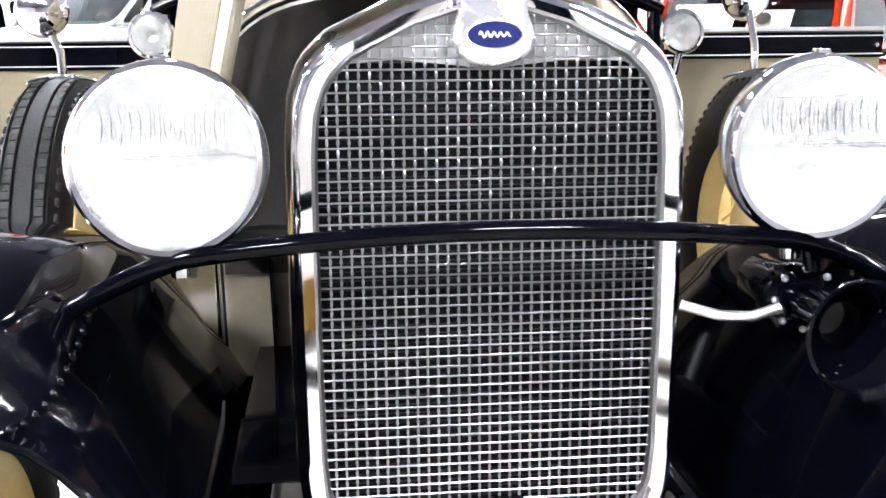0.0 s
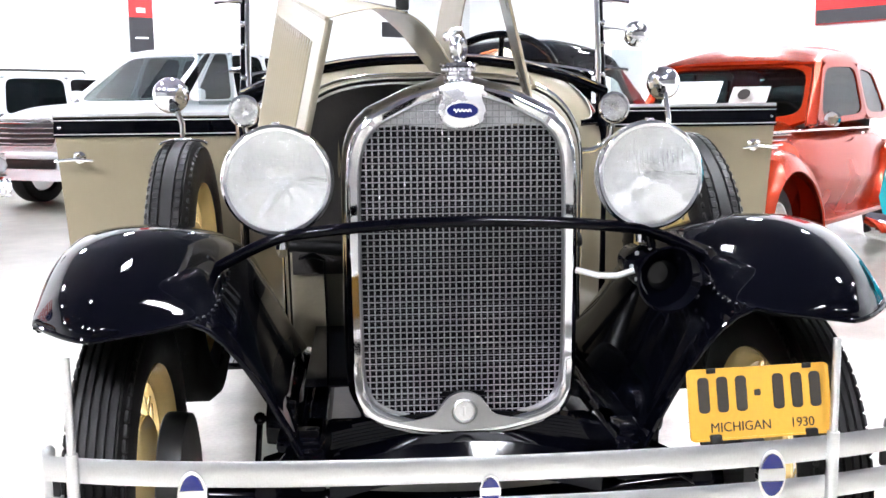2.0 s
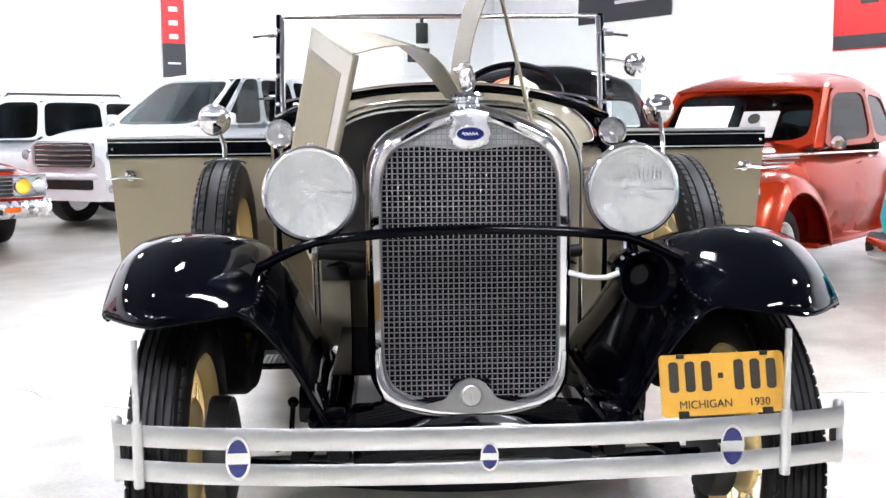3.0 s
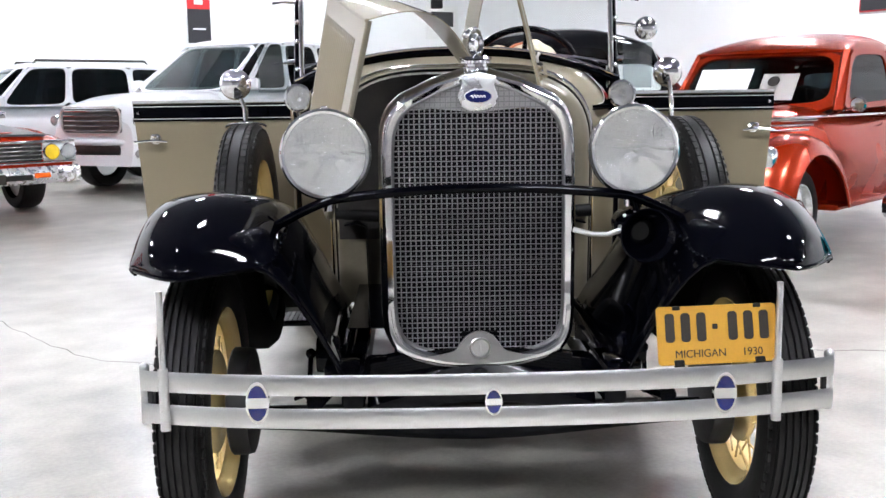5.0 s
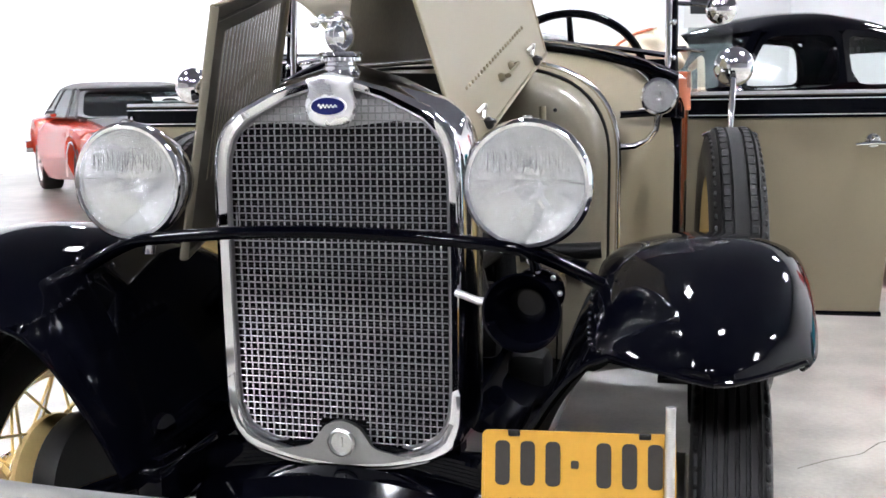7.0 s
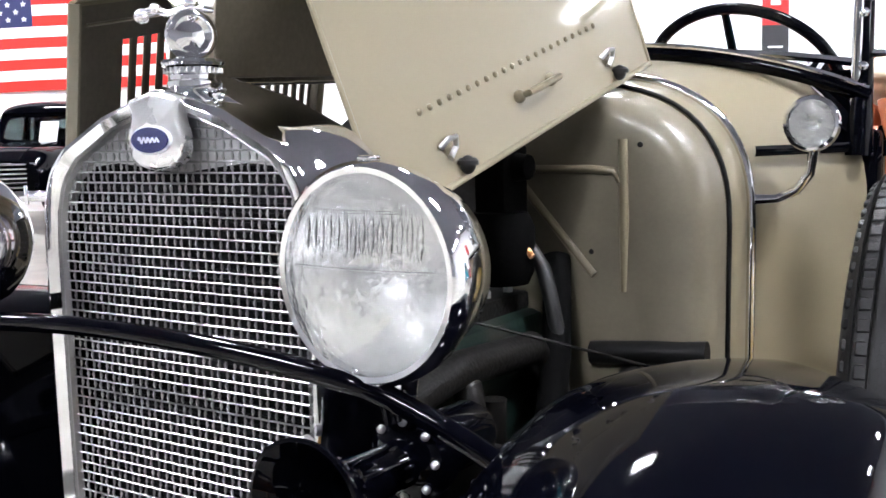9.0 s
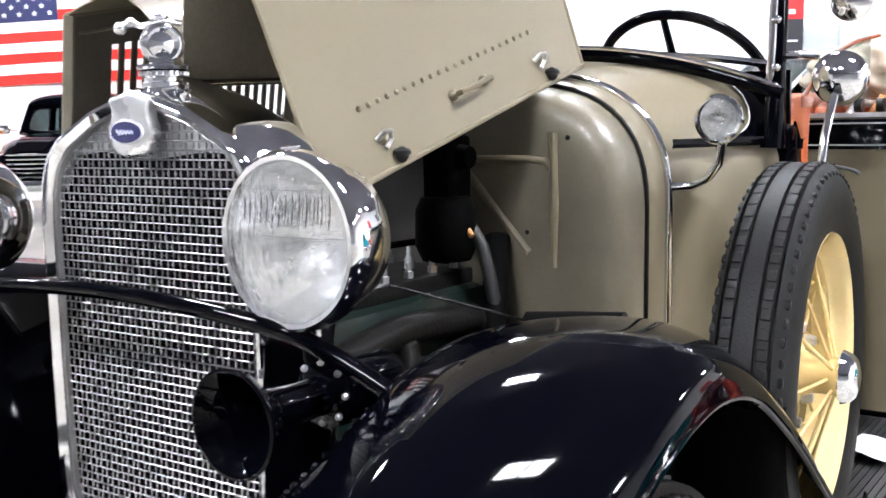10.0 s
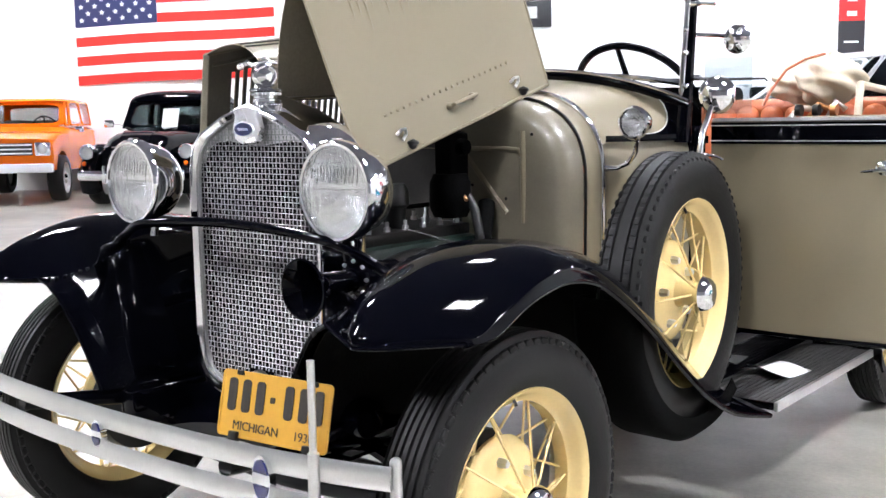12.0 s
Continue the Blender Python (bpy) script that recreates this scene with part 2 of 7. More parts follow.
# ---- the hall ----
def concrete():
    m = bpy.data.materials.new("polished_concrete")
    m.use_nodes = True
    nt = m.node_tree
    n, l = nt.nodes.new, nt.links.new
    b = nt.nodes["Principled BSDF"]
    tc = n("ShaderNodeTexCoord")

    def noisy(scale, detail):
        t = n("ShaderNodeTexNoise")
        t.inputs["Scale"].default_value, t.inputs["Detail"].default_value = scale, detail
        l(tc.outputs["Object"], t.inputs["Vector"])
        return t.outputs["Fac"]

    a, c, d = noisy(0.55, 6), noisy(3.5, 8), noisy(60, 4)
    s = n("ShaderNodeMath")
    s.operation = "MULTIPLY_ADD"
    l(a, s.inputs[0])
    s.inputs[1].default_value = 1.2
    l(c, s.inputs[2])
    s2 = n("ShaderNodeMath")
    s2.operation = "MULTIPLY_ADD"
    l(d, s2.inputs[0])
    s2.inputs[1].default_value = 0.3
    l(s.outputs[0], s2.inputs[2])
    ramp = n("ShaderNodeValToRGB")
    ramp.color_ramp.elements[0].position, ramp.color_ramp.elements[0].color = 0.22, (0.14, 0.131, 0.108, 1)
    ramp.color_ramp.elements[1].position, ramp.color_ramp.elements[1].color = 0.80, (0.50, 0.480, 0.425, 1)
    mr = n("ShaderNodeMapRange")
    mr.inputs["From Min"].default_value, mr.inputs["From Max"].default_value = 0.7, 1.8
    l(s2.outputs[0], mr.inputs["Value"])
    l(mr.outputs["Result"], ramp.inputs["Fac"])
    l(ramp.outputs["Color"], b.inputs["Base Color"])
    rr = n("ShaderNodeMapRange")
    rr.inputs["To Min"].default_value, rr.inputs["To Max"].default_value = 0.22, 0.5
    l(c, rr.inputs["Value"])
    b.inputs["Coat Weight"].default_value, b.inputs["Coat Roughness"].default_value, b.inputs["Coat IOR"].default_value = 0.55, 0.28, 1.55
    l(rr.outputs["Result"], b.inputs["Roughness"])
    bp = n("ShaderNodeBump")
    bp.inputs["Strength"].default_value, bp.inputs["Distance"].default_value = 0.12, 0.003
    l(d, bp.inputs["Height"])
    l(bp.outputs["Normal"], b.inputs["Normal"])
    return m


WALLPAINT = material("white_wall_paint", (0.87, 0.875, 0.88), 0.6, vary=0.03, scale=1.5, bump=0.1)
FARWALL = material("grey_wall_paint", (0.34, 0.34, 0.36), 0.6, vary=0.06, scale=1.5, bump=0.1)
CEIL = material("grey_ceiling", (0.15, 0.153, 0.185), 0.8, vary=0.2)
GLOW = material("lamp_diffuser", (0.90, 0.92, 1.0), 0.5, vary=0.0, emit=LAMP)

span_x, span_y = WALL_E - WALL_W, WALL_N - WALL_S
mid_x, mid_y = (WALL_E + WALL_W) / 2, (WALL_N + WALL_S) / 2


def hall_piece(name, c, s, mat, label, kind="structure", category="wall"):
    ob = piece(name, box(c, s), mat, smooth=False)
    ob.matrix_world = HALL
    return tagged(ob, label, category, kind=kind)


hall_piece("floor", (mid_x, mid_y, -0.1), (span_x, span_y, 0.2), concrete(), "worn pale polished concrete showroom floor", category="floor")
hall_piece("ceiling", (mid_x, mid_y, HIGH + 0.1), (span_x + 0.6, span_y + 0.6, 0.2), CEIL, "grey painted ceiling of a showroom hall", category="ceiling")
hall_piece("wall_north", (mid_x, WALL_N + 0.15, HIGH / 2), (span_x + 0.6, 0.3, HIGH), WALLPAINT, "bright white painted showroom wall behind parked cars")
hall_piece("wall_south", (mid_x, WALL_S - 0.15, HIGH / 2), (span_x + 0.6, 0.3, HIGH), FARWALL, "plain grey painted showroom wall")
hall_piece("wall_east", (WALL_E + 0.15, mid_y, HIGH / 2), (0.3, span_y, HIGH), WALLPAINT, "bright white painted showroom wall behind parked cars")
hall_piece("wall_west", (WALL_W - 0.15, mid_y, HIGH / 2), (0.3, span_y, HIGH), WALLPAINT, "plain white painted showroom wall")

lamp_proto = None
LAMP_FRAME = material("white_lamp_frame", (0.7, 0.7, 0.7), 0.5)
# pair at 3.2 set from fender highlights; trio at -6 added as fill
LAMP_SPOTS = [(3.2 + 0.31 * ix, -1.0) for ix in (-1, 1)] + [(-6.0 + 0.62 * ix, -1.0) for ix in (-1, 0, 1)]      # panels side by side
# first set from a highlight, the rest unseen fill added for the car
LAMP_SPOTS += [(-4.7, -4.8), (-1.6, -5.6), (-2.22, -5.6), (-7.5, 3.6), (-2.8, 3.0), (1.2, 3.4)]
# unseen rows added to brighten the north and east walls
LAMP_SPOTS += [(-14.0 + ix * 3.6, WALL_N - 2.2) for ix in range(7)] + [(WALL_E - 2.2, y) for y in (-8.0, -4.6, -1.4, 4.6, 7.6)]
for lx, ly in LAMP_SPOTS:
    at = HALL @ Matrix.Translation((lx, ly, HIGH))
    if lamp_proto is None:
        lamp_proto = thing("ceiling_light", "square white ceiling light panel, lit, several added as unseen fill", "ceiling light", "ceiling lights", m=at)
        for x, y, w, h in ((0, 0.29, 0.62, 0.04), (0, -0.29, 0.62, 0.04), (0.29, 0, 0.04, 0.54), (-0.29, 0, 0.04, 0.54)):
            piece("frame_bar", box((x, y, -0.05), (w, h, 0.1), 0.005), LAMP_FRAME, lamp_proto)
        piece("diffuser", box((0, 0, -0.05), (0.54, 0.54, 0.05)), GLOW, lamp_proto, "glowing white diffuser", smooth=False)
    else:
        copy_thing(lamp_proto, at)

# cracks in the floor
CRACK = material("dark_floor_crack", (0.13, 0.125, 0.11), 0.9, vary=0.3)


def crack(name, pts, w, label, seed, jag=0.02):
    rnd = random.Random(seed)
    run = []
    for (x0, y0), (x1, y1) in zip(pts, pts[1:]):
        n = max(2, int(math.hypot(x1 - x0, y1 - y0) / 0.12))
        run += [Vector((x0 + (x1 - x0) * k / n + rnd.uniform(-jag, jag), y0 + (y1 - y0) * k / n + rnd.uniform(-jag, jag), 0.0008)) for k in range(n)]
    tagged(piece(name, tube(run, [w * rnd.uniform(0.5, 1.0) for _ in run], 6, flat=0.3), CRACK), label, "crack", kind="structure")


crack("floor_crack", [(-3.4, 3.9), (-2.44, 2.94), (-1.72, 2.08), (-1.37, 1.94), (-0.9, 1.5)], 0.003, "thin dark crack in the concrete floor", 1)
crack("floor_crack", [(1.0, 1.5), (1.5, 2.0), (2.0, 1.9), (2.7, 2.4)], 0.003, "thin dark crack in the concrete floor", 3)

# ---- the vintage car ----
car = thing("vintage_car", "tan and black vintage touring car, hood raised, doors open", "car")

# radiator shell
SHELL_OUT = [(0.0, 0.470), (0.10, 0.480), (0.185, 0.500), (0.228, 0.525), (0.247, 0.565), (0.252, 0.62), (0.254, 0.80), (0.254, 0.95), (0.253, 1.06),
             (0.248, 1.115), (0.232, 1.157), (0.200, 1.188), (0.11, 1.231), (0.0, 1.262)]


def both(half):
    """Closes a half outline across x = 0."""
    return half + [(-x, z) for x, z in half[-2:0:-1]]


def smooth_half(half, n):
    p = np.array(half, float)
    d = np.r_[0, np.cumsum(np.hypot(*np.diff(p, axis=0).T))]
    s = np.linspace(0, d[-1], n)
    return [(float(np.interp(q, d, p[:, 0])), float(np.interp(q, d, p[:, 1]))) for q in s]


N_RIM = 60
shell_half = smooth_half(SHELL_OUT, N_RIM)


def inset(half, side, top, foot):
    out = []
    for x, z in half:
        f = 1 - side / 0.254
        zc = 0.86
        out.append((x * f, zc + (z - zc) * ((zc - 0.470 - foot) / (zc - 0.470) if z < zc else (1.262 - top - zc) / (1.262 - zc))))
    return out


def ring_rows(rows):
    """Skin over a list of closed rings of equal length."""
    n = len(rows[0])
    V = [Vector(p) for r in rows for p in r]
    F = []
    for i in range(len(rows) - 1):
        for j in range(n):
            k = (j + 1) % n
            F.append((i * n + j, i * n + k, (i + 1) * n + k, (i + 1) * n + j))
    return V, F


def at_y(outline, y):
    return [(x, y, z) for x, z in outline]


radiator = thing("radiator", "chrome radiator shell with woven wire stone guard", "radiator")
radiator.parent = car
radiator.matrix_basis = Matrix.Translation((0, 0.018, 0))
del radiator["category"]
o0, o1, o2, o3 = (both(inset(shell_half, *q)) for q in ((0, 0, 0), (0.004, 0.004, 0.004), (0.012, 0.010, 0.010), (0.026, 0.020, 0.030)))
barrel = [at_y(both(inset(shell_half, q * 0.6, q, 0)), y) for q, y in ((0.003, 0.016), (-0.006, 0.029), (-0.0125, 0.048), (-0.0165, 0.072), (-0.0175, 0.098), (-0.0155, 0.122), (-0.010, 0.137))]
back1 = both(inset(shell_half, 0.010, 0.010, 0.004))
piece("shell", ring_rows([at_y(o3, 0.012), at_y(o3, 0.0), at_y(o2, -0.008), at_y(o1, -0.005), at_y(o0, 0.006), *barrel,
                          at_y(back1, 0.135), at_y(back1, 0.02), at_y(o3, 0.012)]), CHROME, radiator, "polished chrome shell", angle=50)


def open_half_width(z):
    """Half width of the guard's opening at height z."""
    zs = [q[1] for q in inset(shell_half, 0.026, 0.020, 0.030)]
    xs = [q[0] for q in inset(shell_half, 0.026, 0.020, 0.030)]
    return float(np.interp(z, zs, xs))


zlo, zhi = 0.502, 1.240
piece("core", box((0, 0.075, 0.83), (0.46, 0.05, 0.66)), CORE, radiator, "dark finned radiator core", smooth=False)
fins = [box((0, 0.046, 0.55 + i * 0.0125), (0.44, 0.006, 0.0022)) for i in range(46)]
tagged(piece("core_fin", fins, CORE, radiator, smooth=False), "dark core fins", kind="stuff")
top_half = [(0.0, 1.152), (0.05, 1.158), (0.12, 1.165), (0.18, 1.160), (0.212, 1.140), (0.228, 1.105), (0.233, 1.112), (0.222, 1.15), (0.19, 1.185), (0.10, 1.222), (0.0, 1.246)]
piece("upper_tank", slab(both(top_half), 0.024, 0.036), TANK, radiator, "bright metal behind the guard")

# woven guard
PX, PZ, WR, WV = 0.0138, 0.01385, 0.00145, 0.0008
WEAVE, CRIMP = 0.0005, 0.0012          # the level wires run nearly straight, the upright ones bulge forward in every other cell
nz = int((zhi - zlo) / PZ)
nx = int(0.44 / PX)


def in_shield(x, z):
    return abs(x) < 0.050 and z > 1.165


guard = piece("guard_rim", ring_rows([at_y(both(inset(shell_half, q, q * 0.8, q + 0.004)), y) for q, y in ((0.024, 0.006), (0.030, 0.004), (0.034, 0.010), (0.030, 0.014), (0.024, 0.012), (0.024, 0.006))]),
              WIRE, radiator, "bright rim of the stone guard")
for i in range(nz + 1):
    z = zlo + i * PZ
    w = open_half_width(z) - 0.002
    if w < 0.03:
        continue
    for run in ((-w, -0.046), (0.046, w)) if z > 1.17 else ((-w, w),) if z > 0.575 else ((-w, -0.048), (0.048, w)):
        if run[1] - run[0] < 0.02:
            continue
        k = max(3, int((run[1] - run[0]) / (PX / 2)))
        pts = [(run[0] + (run[1] - run[0]) * j / k, 0.0095 - WEAVE * math.cos(math.pi * (run[0] + (run[1] - run[0]) * j / k) / PX + math.pi * i), z) for j in range(k + 1)]
        piece("wire", tube(pts, WR, 5, caps=False), WIRE, guard)
for j in range(-(nx // 2), nx // 2 + 1):
    x = j * PX
    zs = np.linspace(zlo - 0.02, zhi, 400)
    ok = [q for q in zs if open_half_width(q) > abs(x) + 0.001 and not in_shield(x, q) and not (abs(x) < 0.048 and q < 0.575)]
    if len(ok) < 5:
        continue
    z0, z1 = ok[0], ok[-1]
    k = int((z1 - z0) / (PZ / 6))
    pts = [(x, 0.0103 + CRIMP * math.cos(math.pi * (j - 0.5 + ((z0 + (z1 - z0) * q / k) - zlo) / PZ)), z0 + (z1 - z0) * q / k) for q in range(k + 1)]
    lumps = [WV + 0.0014 * math.sin(math.pi * (p[2] - zlo) / PZ) ** 2 for p in pts]       # flattened bulges between the level wires
    piece("wire", tube(pts, lumps, 5, caps=False), WIRE, guard)

# shield with its blue badge
sh = [(0.0, 1.156), (0.028, 1.160), (0.045, 1.172), (0.052, 1.190), (0.049, 1.206), (0.043, 1.218), (0.042, 1.232), (0.05, 1.246), (0.0, 1.258)]
outline = both(smooth_half(sh, 24))
rings = [[(x * q, -0.012 - 0.006 * (1 - q * q) ** 0.5 - (0.0 if q < 1 else -0.003), 1.203 + (z - 1.203) * q) for x, z in outline] for q in (0.02, 0.3, 0.55, 0.75, 0.88, 0.96, 1.0)]
rings.append([(x, 0.004, z) for x, z in outline])
shield = piece("badge_shield", ring_rows(rings), NICKEL, radiator, "domed chrome shield", angle=60)
oval = [(0.036 * math.cos(2 * math.pi * i / 40), 1.195 + 0.0185 * math.sin(2 * math.pi * i / 40)) for i in range(40)]
oval_in = [(0.0335 * math.cos(2 * math.pi * i / 40), 1.195 + 0.016 * math.sin(2 * math.pi * i / 40)) for i in range(40)]
badge = piece("badge_rim", slab(oval, -0.0205, -0.012), WHITE_E, radiator, "pale rim of the badge")
piece("badge", slab(oval_in, -0.0225, -0.0200), ENAMEL, badge, "blue enamel oval badge")
flourish = [(-0.019 + 0.038 * i / 26, -0.0232, 1.195 + 0.0042 * math.sin(i * 1.15) * (1 - 0.4 * i / 26)) for i in range(27)]
piece("badge_mark", tube(flourish, 0.0012, 6), WHITE_E, badge, "pale flourish")

# foot of the shell with the crank hole
foot = [(0.0, 0.472), (0.12, 0.486), (0.185, 0.505), (0.11, 0.512), (0.066, 0.522), (0.05, 0.545), (0.036, 0.563), (0.018, 0.573), (0.0, 0.576)]
piece("crank_plate", slab(both(smooth_half(foot, 30)), -0.006, 0.006), WIRE, radiator, "bright plate round the crank hole")
piece("crank_ring", lathe([(0.027, 0), (0.029, 0.006), (0.025, 0.009), (0.022, 0.005), (0.022, 0)], 28, Matrix.Translation((0, -0.005, 0.532)) @ Matrix.Rotation(radians(90), 4, "X")), STEEL, radiator)
piece("crank_cover", [lathe([(0.0, 0.003), (0.022, 0.003), (0.022, 0)], 28, Matrix.Translation((0, -0.005, 0.532)) @ Matrix.Rotation(radians(90), 4, "X")),
                      box((0, -0.0095, 0.532), (0.006, 0.004, 0.022), 0.001)], STEEL, radiator, "round crank hole cover")
piece("lower_apron", sheet([[(x, y, z - 0.12 * (x / 0.26) ** 2 * 0.3) for x in np.linspace(-0.30, 0.30, 17)] for y, z in ((0.005, 0.485), (-0.03, 0.475), (-0.05, 0.44), (-0.04, 0.40), (0.02, 0.385))], 0.004),
      BLACK, car, "black apron below the radiator")

# radiator cap with its ring ornament
cap = thing("radiator_cap", "chrome radiator cap with a ring ornament", "cap", m=Matrix.Translation((0, 0.075, 1.261)) @ Matrix.Rotation(radians(62), 4, "Z"))
cap.parent = car
del cap["category"]
piece("neck", lathe([(0.034, 0), (0.034, 0.008), (0.030, 0.011), (0.030, 0.016), (0.036, 0.018), (0.036, 0.026), (0.030, 0.029), (0.0, 0.030)], 32), CHROME, cap)
piece("knurl", [box((0.0362 * math.cos(a), 0.0362 * math.sin(a), 0.022), (0.004, 0.004, 0.008), 0.001) for a in np.linspace(0, 2 * math.pi, 24, endpoint=False)], CHROME, cap)
face = Matrix.Translation((0, 0, 0.068)) @ Matrix.Rotation(radians(90), 4, "X")
piece("gauge_ring", lathe([(0.025, -0.010), (0.030, -0.009), (0.0335, -0.005), (0.0345, 0.0), (0.0335, 0.005), (0.030, 0.009), (0.025, 0.010), (0.0245, 0.006), (0.0245, -0.006)], 40, face, closed=True), CHROME, cap, "thick round chrome gauge ring")
piece("gauge_dial", lathe([(0.0, 0.008), (0.010, 0.007), (0.018, 0.003), (0.0265, 0.001), (0.0265, -0.001), (0.018, -0.003), (0.010, -0.007), (0.0, -0.008)], 32, face), CHROME, cap, "domed chrome centre of the gauge")
piece("stem", lathe([(0.012, 0.028), (0.011, 0.034), (0.016, 0.038), (0.0, 0.040)], 20), CHROME, cap)
piece("hoop_base", lathe([(0.0, 0.036), (0.040, 0.036), (0.043, 0.032), (0.040, 0.028), (0.0, 0.028)], 32), CHROME, cap)
piece("finial", [ball((0, 0, 0.108), 0.009, squash=(1.4, 1, 0.7)), tube([(-0.060, 0.0, 0.092), (-0.045, -0.004, 0.098), (-0.03, -0.002, 0.094), (0.0, 0, 0.104), (0.03, 0.002, 0.100)], [0.006, 0.007, 0.005, 0.006, 0.004], 10),
                 ball((-0.062, 0, 0.090), 0.010, 12, 8), ball((-0.046, -0.004, 0.099), 0.008, 12, 8)], CHROME, cap, "cast chrome wings of the gauge")

# headlamps
lens_nodes = LENS.node_tree
ripple, ripple_bump, ripple_at = lens_nodes.nodes.new("ShaderNodeTexNoise"), lens_nodes.nodes.new("ShaderNodeBump"), lens_nodes.nodes.new("ShaderNodeTexCoord")
ripple.inputs["Scale"].default_value = 46.0
ripple_bump.inputs["Strength"].default_value, ripple_bump.inputs["Distance"].default_value = 0.7, 0.006
lens_nodes.links.new(ripple_at.outputs["Object"], ripple.inputs["Vector"])
lens_nodes.links.new(ripple.outputs["Fac"], ripple_bump.inputs["Height"])
lens_nodes.links.new(ripple_bump.outputs["Normal"], lens_nodes.nodes["Principled BSDF"].inputs["Normal"])


def headlamp(x, label):
    m = Matrix.Translation((x, -0.066, 1.056)) @ Matrix.Rotation(radians(90), 4, "X")     # local z looks forward
    h = thing("headlamp", label, "headlamp")
    del h["category"]
    h.parent = car
    h.matrix_basis = m
    piece("bowl", lathe([(0.0, -0.126), (0.04, -0.122), (0.073, -0.108), (0.094, -0.082), (0.104, -0.048), (0.107, -0.02), (0.107, 0.0), (0.103, 0.0), (0.100, -0.03), (0.06, -0.10), (0.0, -0.115)], 48), CHROME, h, "polished chrome bowl")
    piece("rim", lathe([(0.100, 0.004), (0.103, 0.012), (0.109, 0.013), (0.115, 0.006), (0.116, -0.006), (0.114, -0.022), (0.108, -0.024), (0.106, -0.005), (0.100, 0.004)], 56), CHROME, h, "chrome rim")
    bowl = []
    for r, z in [(0.0004, -0.0985), (0.012, -0.0975), (0.03, -0.092), (0.055, -0.074), (0.078, -0.046), (0.094, -0.014), (0.100, 0.0)]:
        bowl.append([(r * math.cos(t), r * math.sin(t), z + 0.0032 * math.sin(math.pi * r / 0.1) * (math.sin(5 * t + 1.0) + 0.7 * math.sin(9 * t + x * 9) + 0.5 * math.sin(17 * t)) / 2) for t in np.linspace(0, 2 * math.pi, 121)])
    piece("reflector", sheet(bowl, 0.0015), REFLECT, h, "silvered reflector")
    rows = []
    for i in range(13):
        r = 0.1015 * i / 12
        rows.append((r, 0.004 + 0.014 * (1 - (r / 0.1015) ** 2)))
    lens = piece("lens", lathe(rows + [(r, z - 0.004) for r, z in rows[::-1]], 48), LENS, h, "fluted clear glass lens")
    lens.visible_shadow = False
    flutes = []
    def on_lens(fx, fy, lift=0.0):
        return (fx, fy, 0.0175 - 1.36 * (fx * fx + fy * fy) + lift)

    for k in range(14):
        fx = -0.071 + k * 0.0109
        top = min(0.060, math.sqrt(0.092 ** 2 - fx * fx))
        lo = 0.020 + 0.004 * math.cos(k * 1.7)
        flutes.append(tube([on_lens(fx, lo + (top - lo) * q) for q in (0, 0.25, 0.5, 0.75, 1)], [0.0012, 0.0036, 0.0040, 0.0036, 0.0012], 8, flat=0.8))
    for fy, half in ((0.064, 0.066), (0.006, 0.090)):
        flutes.append(tube([on_lens(half * q, fy) for q in np.linspace(-1, 1, 15)], 0.0016, 8, flat=0.7))
    for g in flutes:
        piece("flute", g, LENS, h).visible_shadow = False
    piece("clip", box((0, -0.117, -0.006), (0.018, 0.007, 0.022), 0.002), CHROME, h)
    piece("clip", box((0, 0.117, -0.006), (0.016, 0.006, 0.02), 0.002), CHROME, h)
    piece("post", [tube([(0, -0.085, -0.06), (0, -0.115, -0.06), (0, -0.15, -0.055)], [0.018, 0.014, 0.012], 16)], CHROME, h, "short mounting post")
    return h


headlamp(0.389, "chrome headlamp with fluted glass lens")
headlamp(-0.389, "chrome headlamp with fluted glass lens")

# bar that carries the headlamps
bar = []
for i in range(41):
    x = -0.545 + 1.09 * i / 40
    a = abs(x)
    bar.append((x, -0.075 + 0.20 * max(0, a - 0.36), 0.966 - 0.16 * a * a - 0.55 * max(0, a - 0.37) ** 1.3))
tie = piece("headlamp_bar", tube(bar, 0.0125, 12), BLACK, car, "black tie bar across the radiator")
for s in (-1, 1):
    piece("bar_foot", [lathe([(0.034, 0), (0.034, 0.006), (0.022, 0.016), (0.015, 0.02), (0, 0.02)], 20, Matrix.Translation((s * 0.553, -0.035, 0.868)) @ Matrix.Rotation(radians(s * -25), 4, "Y")),
                       ball((s * 0.548, -0.037, 0.886), 0.02, squash=(1.2, 1, 0.8)), ball((s * 0.575, -0.055, 0.877), 0.008), ball((s * 0.535, -0.02, 0.877), 0.008)], BLACK, tie)

# front fenders
CREST = [(-0.352, 0.793), (-0.345, 0.818), (-0.308, 0.860), (-0.222, 0.902), (-0.09, 0.939), (0.07, 0.953), (0.25, 0.935), (0.40, 0.902), (0.55, 0.850), (0.70, 0.775),
         (0.85, 0.672), (1.0, 0.555), (1.15, 0.448), (1.30, 0.362), (1.42, 0.312)]
LIP = [(-0.195, 0.792), (-0.170, 0.797), (-0.12, 0.806), (-0.04, 0.842), (0.05, 0.867), (0.16, 0.874), (0.275, 0.848), (0.395, 0.783), (0.525, 0.697), (0.675, 0.583),
       (0.84, 0.470), (1.01, 0.386), (1.19, 0.335), (1.32, 0.305), (1.42, 0.292)]
